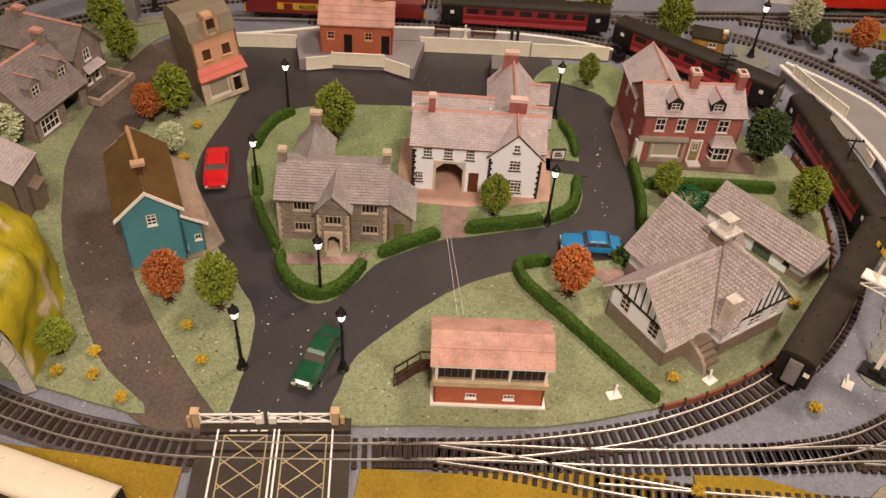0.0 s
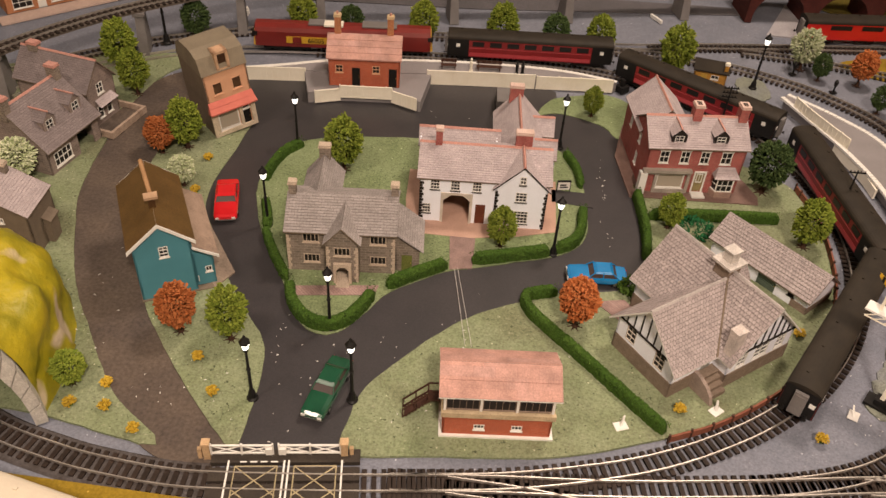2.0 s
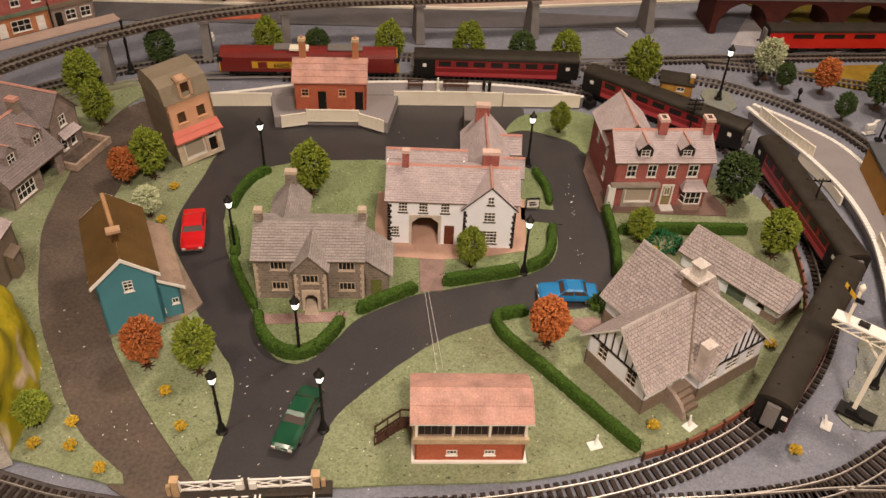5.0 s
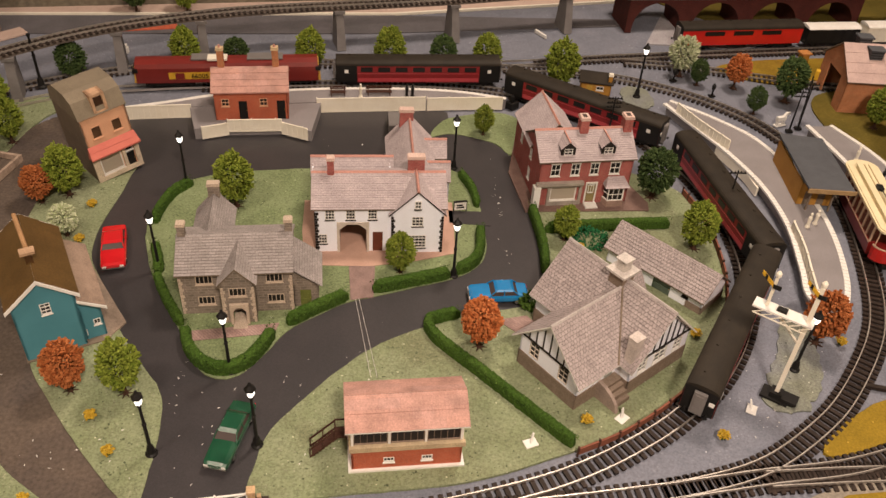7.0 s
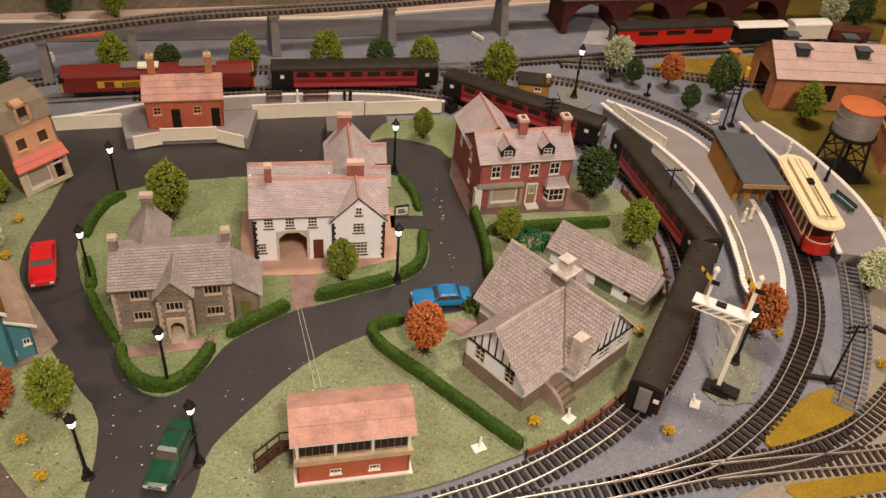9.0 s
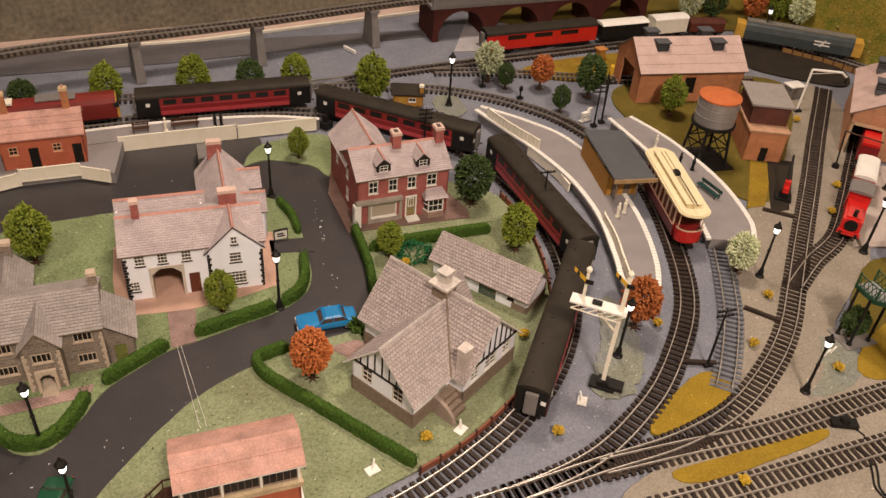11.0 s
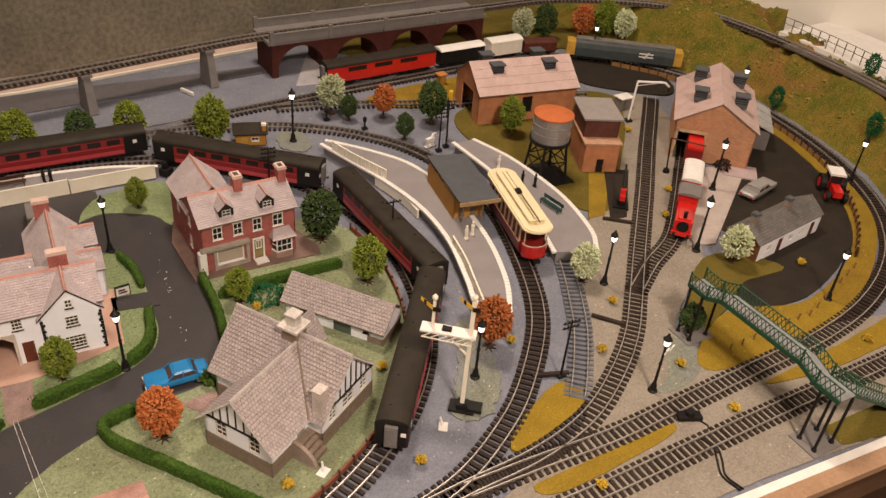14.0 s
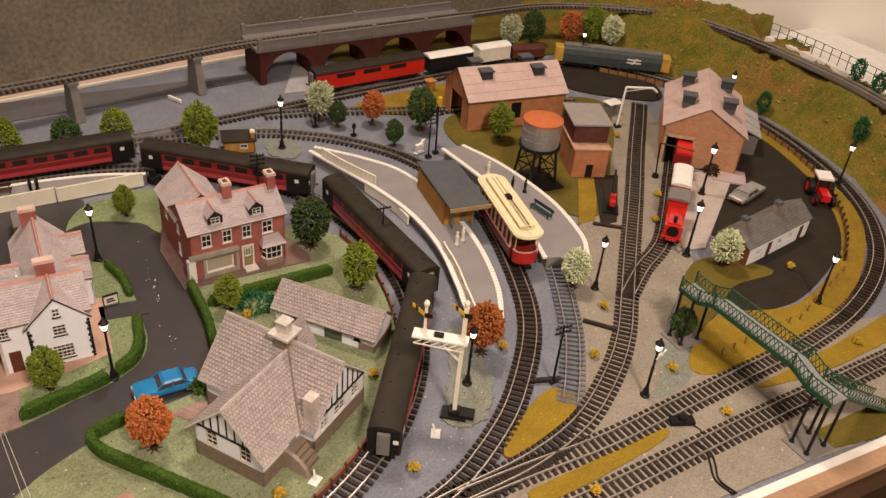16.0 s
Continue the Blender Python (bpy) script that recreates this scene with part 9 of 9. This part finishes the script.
def hill_height(x, y):
    if x > 1.572 and y < 1.33:
        return -0.006
    p = Vector((x, y, 0))
    near = min(LOOP_FINE, key=lambda q: (q - p).length_squared)
    d = (p - near).length
    if (p - near).dot(near - Vector((1.02, 0.98, 0))) < 0:
        return -0.004
    k = max(0.0, min(1.0, (d - 0.030) / 0.085))
    h = 0.074 * k * k * (3 - 2 * k) + 0.006 * k
    side = max(0.0, min(1.0, (x - 1.22) / 0.12)) if y > 1.2 else max(0, min(1, (x - 1.12) / 0.10))
    h *= side
    h += 0.060 * math.exp(-((x - 1.375) ** 2 + (y - 1.335) ** 2) / 0.0045) * min(1, k * 2.5)
    h += 0.018 * math.exp(-((x - 1.415) ** 2 + (y - 0.92) ** 2) / 0.006) * k
    h += (0.024 * noise.noise((x * 13, y * 13, 0)) + 0.022 * (0.35 - abs(noise.noise((x * 26, y * 26, 8)))) + 0.009 * noise.noise((x * 45, y * 45, 3)) + 0.004 * noise.noise((x * 110, y * 110, 5))) * k * side
    track = min((Vector((q.x, q.y, 0)) - p).length for q in line[len(line) * 2 // 3 :: 6])
    if track < 0.045:
        w = max(0.0, min(1.0, (track - 0.018) / 0.027))
        h = h * w + min(h, 0.072 + max(0, x - 1.0) * 0.05 - 0.005) * (1 - w)
    return h - 0.002


step, x0, y0, nx, ny = 0.008, 1.04, 0.42, 96, 171
g = Geo()
g.v = [(x0 + i * step, y0 + j * step, hill_height(x0 + i * step, y0 + j * step)) for j in range(ny) for i in range(nx)]
g.f = [(j * nx + i, j * nx + i + 1, (j + 1) * nx + i + 1, (j + 1) * nx + i) for j in range(ny - 1) for i in range(nx - 1) if max(g.v[k][2] for k in (j * nx + i, j * nx + i + 1, (j + 1) * nx + i + 1, (j + 1) * nx + i)) > -0.0055]
g.uv = [None] * len(g.f)
tagged(part("hillside", g, HILLSIDE, smooth=True), "mossy ochre and green scenic hillside round the loop", "hill", kind="structure")
for x, y, h in ((1.388, 1.068, 0.052), (1.512, 0.982, 0.050), (1.500, 0.922, 0.050), (1.408, 0.862, 0.052)):
    tree("pine", x, y, h, hill_height(x, y) - 0.002)
for kind, x, y, h in (("pale", 1.062, 1.512, 0.080), ("dark", 1.118, 1.508, 0.085), ("rust", 1.205, 1.490, 0.085), ("green", 1.246, 1.462, 0.088), ("pale", 1.268, 1.422, 0.080)):
    tree(kind, x, y, h, max(0.0, hill_height(x, y) - 0.003), 0.95)
rail_line = spline([(1.540, 1.235), (1.552, 1.12), (1.552, 1.0), (1.542, 0.85)], 0.022)
fence = thing("railing", pose(0, 0, 0), "thin dark railing above the hillside track", "railing")
for i, p in enumerate(rail_line):
    part("post", Geo().box(p.x - 0.0007, p.x + 0.0007, p.y - 0.0007, p.y + 0.0007, 0.07, 0.118), DARK_GREY, fence)
for z in (0.104, 0.117):
    part("rail", swept([Vector((p.x, p.y, z)) for p in rail_line], [(-0.0005, 0), (0.0005, 0), (0.0005, 0.001), (-0.0005, 0.001)]), DARK_GREY, fence)
part("ledge", swept([Vector((p.x, p.y, 0.0)) for p in rail_line], [(-0.010, 0.0), (0.17, 0.0), (0.17, 0.088), (-0.010, 0.088)]), TRIM, fence, "white ledge under the railing")

# tunnel mound at the front left
mound = thing("tunnel_hill", pose(-0.392, 0.426, 0.0, 0, 0, 122), "yellow-green painted plaster hill over a stone tunnel mouth", "tunnel")
m_, nt_, b_ = tree_of("painted_plaster")
v_ = coords(nt_)
c_ = mixed(nt_, ramped(nt_, noisy(nt_, v_, 22.0, 4.0), 0.40, 0.62), (0.44, 0.35, 0.015), (0.27, 0.24, 0.012))
c_ = mixed(nt_, ramped(nt_, noisy(nt_, v_, 15.0, 2.0, 0.4), 0.63, 0.66), c_, (0.62, 0.50, 0.34))
nt_.links.new(c_, b_.inputs["Base Color"])
b_.inputs["Roughness"].default_value = 0.45
bumped(nt_, b_, noisy(nt_, v_, 60.0, 5.0), 0.5, 0.004)
rings = []
SHAPE = [(0.004, 0.045, 0.045, 0.124), (0.03, 0.060, 0.055, 0.126), (0.07, 0.078, 0.08, 0.128), (0.11, 0.090, 0.09, 0.126), (0.15, 0.088, 0.10, 0.118), (0.19, 0.072, 0.10, 0.098), (0.24, 0.045, 0.06, 0.050), (0.27, 0.02, 0.02, 0.005)]
for k in range(45):
    u = 0.004 + 0.266 * k / 44
    n_side, s_side, h = (float(np.interp(u, [row[0] for row in SHAPE], [row[c] for row in SHAPE])) for c in (1, 2, 3))
    ring = []
    for i in range(61):
        a = math.pi * i / 60
        w = -n_side if a < math.pi / 2 else -s_side
        q = Vector((u, w * math.cos(a), h * math.sin(a) ** 0.8))
        push = 0.013 * noise.noise(q * 17) + 0.006 * noise.noise(q * 42) + 0.0025 * noise.noise(q * 110)
        q += Vector((0.3 * noise.noise(q * 18 + Vector((5, 0, 0))) * 0.012, -math.cos(a) * push, math.sin(a) * push)) * min(1, u / 0.03) * min(1, q.z / 0.01)
        q.z = max(q.z, 0)
        ring.append(q)
    rings.append(ring)
part("hill", Geo().rings(rings, closed=False), m_, mound, smooth=True)
portal_stone = surface("portal_stone", (0.60, 0.57, 0.52), (0.46, 0.43, 0.39), rough=0.8, scale=150, amount=0.4)
for i in range(15):
    a0, a1 = math.pi * i / 15 + 0.008, math.pi * (i + 1) / 15 - 0.008
    p = [(r * math.cos(a), r * math.sin(a) * 2.75) for r, a in ((0.035, a0), (0.046, a0), (0.046, a1), (0.035, a1))]
    part("arch_stone", Geo().prism(p, -0.006, 0.006, Matrix(((0, 0, 1, 0), (1, 0, 0, 0), (0, 1, 0, 0), (0, 0, 0, 1)))), portal_stone, mound)
part("tunnel_lining", Geo().rings([[Vector((u, 0.0355 * math.cos(math.pi * i / 12), 0.0975 * math.sin(math.pi * i / 12))) for i in range(13)] for u in (0.0, 0.20)], closed=False).face([(0.20, -0.035, 0), (0.20, 0.035, 0), (0.20, 0.035, 0.092), (0.20, -0.035, 0.092)]), BLACK, mound)

# far left corner: a row of shops and small things
row = thing("shop_row", pose(-0.786, 1.249, 0.0, 0, 0, 43), "red brick shops over a grey stone ground floor", "shop row")
block(row, 0, 0.215, 0, 0.070, 0.040, 0.080, BRICK, "x", 0.104, {"S": [("sash", 0.014 + i * 0.034, 0.029 + i * 0.034, 0.050, 0.070) for i in range(6)]})
block(row, 0, 0.140, 0, 0.070, 0, 0.034, ORANGE_BRICK, openings={"S": [("window", 0.012, 0.044, 0.006, 0.026, 3, 2), ("door", 0.052, 0.066, 0.0, 0.026, TRIM), ("window", 0.074, 0.106, 0.006, 0.026, 3, 2), ("door", 0.116, 0.130, 0.0, 0.026, TRIM)]})
block(row, 0.1402, 0.215, -0.006, 0.070, 0, 0.034, DARK_STONE, openings={"S": [("door", 0.006, 0.018, 0.0, 0.026, BLACK), ("window", 0.024, 0.042, 0.009, 0.027, 2, 2), ("window", 0.050, 0.068, 0.009, 0.027, 2, 2)]})
part("fascia_board", Geo().box(0, 0.140, -0.004, 0.002, 0.0342, 0.0400), surface("green_fascia", (0.16, 0.20, 0.14), rough=0.6), row, "dull green shop fascia")
part("fascia_board", Geo().box(0.1402, 0.215, -0.009, 0.002, 0.0342, 0.0400), GREY_BROWN, row, "grey-brown shop fascia")
part("drain_pipe", Geo().tube((0.1395, -0.003, 0.0), (0.1395, -0.003, 0.080), 0.0012, n=6), BLACK, row)
gable_roof(row, 0, 0.215, 0, 0.070, 0.080, 0.104, "x", DULL_SLATE)
part("row_pavement", Geo().box(-0.02, 0.245, -0.040, -0.0095, 0, 0.003), bpy.data.materials["pink_pavement"], row)
for x, y in ((0.530, 1.272), (0.582, 1.220)):
    root = thing("ground_signal", pose(x, y, 0.001, 0, 0, 15), "small black ground signal beside the track", "railway signal", "ground signals")
    part("base", Geo().box(-0.005, 0.005, -0.004, 0.004, 0, 0.002), BLACK, root)
    part("post", Geo().lathe([(0.0016, 0.002), (0.0013, 0.014)], 8), BLACK, root)
    part("head", Geo().lathe([(0.0020, 0.012), (0.0034, 0.015), (0.0034, 0.020), (0.0014, 0.023)], 10), BLACK, root)
root = thing("white_marker", pose(-0.402, 1.325, 0.0), "small white plastic block on the back road", "marker")
part("block", Geo().box(-0.007, 0.007, -0.005, 0.005, 0, 0.010).box(-0.004, 0.006, -0.003, 0.003, 0.010, 0.015), TRIM, root)
root = thing("white_marker", pose(0.325, 1.445, 0.0, 0, 0, 120), "thin white plastic stick on the back road", "marker")
part("block", Geo().box(-0.016, 0.016, -0.002, 0.002, 0, 0.006), TRIM, root)
bin_ = thing("coal_bunker", pose(0.238, 1.165, 0.001, 0, 0, 40), "small black bunker at the platform end", "bunker")
part("body", Geo().box(-0.008, 0.008, -0.008, 0.008, 0, 0.010).box(-0.003, 0.003, -0.003, 0.003, 0.010, 0.020), BLACK, bin_)
van = thing("parked_van", pose(0.055, 1.085, 0.001, 0, 0, 92), "small grey van parked behind the inn", "van")
part("body", Geo().box(-0.030, 0.012, -0.0125, 0.0125, 0.004, 0.026).hexa([(0.012, -0.0125, 0.004), (0.030, -0.0120, 0.004), (0.030, 0.0120, 0.004), (0.012, 0.0125, 0.004), (0.012, -0.0125, 0.026), (0.022, -0.0110, 0.020), (0.022, 0.0110, 0.020), (0.012, 0.0125, 0.026)]), GREY_PLASTIC, van)
part("windscreen", Geo().box(0.0125, 0.0215, -0.0128, 0.0128, 0.0150, 0.0195), PANE, van)
for x in (-0.018, 0.018):
    for s in (-1, 1):
        part("wheel", Geo().tube((x, s * 0.0128, 0.0045), (x, s * 0.0095, 0.0045), 0.0045, n=12), BLACK, van)

# ---- lint, threads and loose scatter ----
rnd, g = random.Random(12), Geo()
SPECKS = [(-0.165, 0.57, 0.006, 0.06, 9), (0.19, 0.90, 0.005, 0.09, 16), (0.19, 0.80, 0.006, 0.04, 5), (-0.12, 0.57, 0.03, 0.01, 3), (0.0, 0.55, 0.15, 0.12, 30), (-0.15, 0.52, 0.05, 0.08, 8), (0.30, 0.62, 0.12, 0.10, 30), (-0.36, 0.62, 0.05, 0.12, 26), (0.42, 0.53, 0.06, 0.03, 16), (0.0, 1.03, 0.15, 0.05, 8), (-0.25, 0.50, 0.05, 0.05, 16)]
for x, y, sx, sy, n in SPECKS:
    for _ in range(n):
        p = Vector((x + rnd.gauss(0, sx / 2), y + rnd.gauss(0, sy / 2), 0.0020))
        a, w, l = rnd.uniform(0, math.pi), rnd.uniform(0.0002, 0.0006), rnd.uniform(0.0004, 0.0015)
        d, e = Vector((math.cos(a), math.sin(a), 0)) * l, Vector((-math.sin(a), math.cos(a), 0)) * w
        n0 = len(g.v)
        g.v += [tuple(q) for q in (p - d - e, p + d - e * 0.5, p + d * 0.7 + e, p - d * 0.8 + e, p + Vector((0, 0, w)))]
        g.f += [(n0, n0 + 1, n0 + 4), (n0 + 1, n0 + 2, n0 + 4), (n0 + 2, n0 + 3, n0 + 4), (n0 + 3, n0, n0 + 4)]
        g.uv += [None] * 4
tagged(part("white_lint", g, TRIM), "scattered white lint and paint flecks on roads and grass", "lint", kind="stuff")
for k, (a, b) in enumerate((((0.006, 0.712), (0.026, 0.590)), ((0.010, 0.712), (0.033, 0.588)), ((0.070, 1.13), (0.064, 1.03)))):
    ob = part("thread", Geo().tube((*a, 0.0024), (*b, 0.0024), 0.00022, n=5), TRIM)
    tagged(ob, "thin pale thread lying across the road", "thread", "pale threads", kind="")
rnd, g = random.Random(4), Geo()
for _ in range(5200):
    x, y = rnd.uniform(1.06, 1.62), rnd.uniform(0.50, 1.66)
    h = hill_height(x, y)
    if h < 0.008 or noise.noise((x * 16, y * 16, 4)) < -0.1:
        continue
    p, s = Vector((x, y, h)), rnd.uniform(0.002, 0.0055)
    e = Vector((rnd.uniform(-1, 1), rnd.uniform(-1, 1), rnd.uniform(0, 0.4))) * s
    f = Vector((-e.y, e.x, rnd.uniform(-0.3, 0.5) * s))
    n0 = len(g.v)
    g.v += [tuple(q) for q in (p - e, p + f, p + e, p - f, p + Vector((0, 0, s * rnd.uniform(0.5, 1.1))))]
    g.f += [(n0, n0 + 1, n0 + 4), (n0 + 1, n0 + 2, n0 + 4), (n0 + 2, n0 + 3, n0 + 4), (n0 + 3, n0, n0 + 4)]
    g.uv += [None] * 4
tagged(part("hill_scrub", g, foliage("leaf_scrub", (0.10, 0.12, 0.02), (0.30, 0.21, 0.06))), "mossy scrub tufts scattered over the hillside", "scrub", kind="stuff")
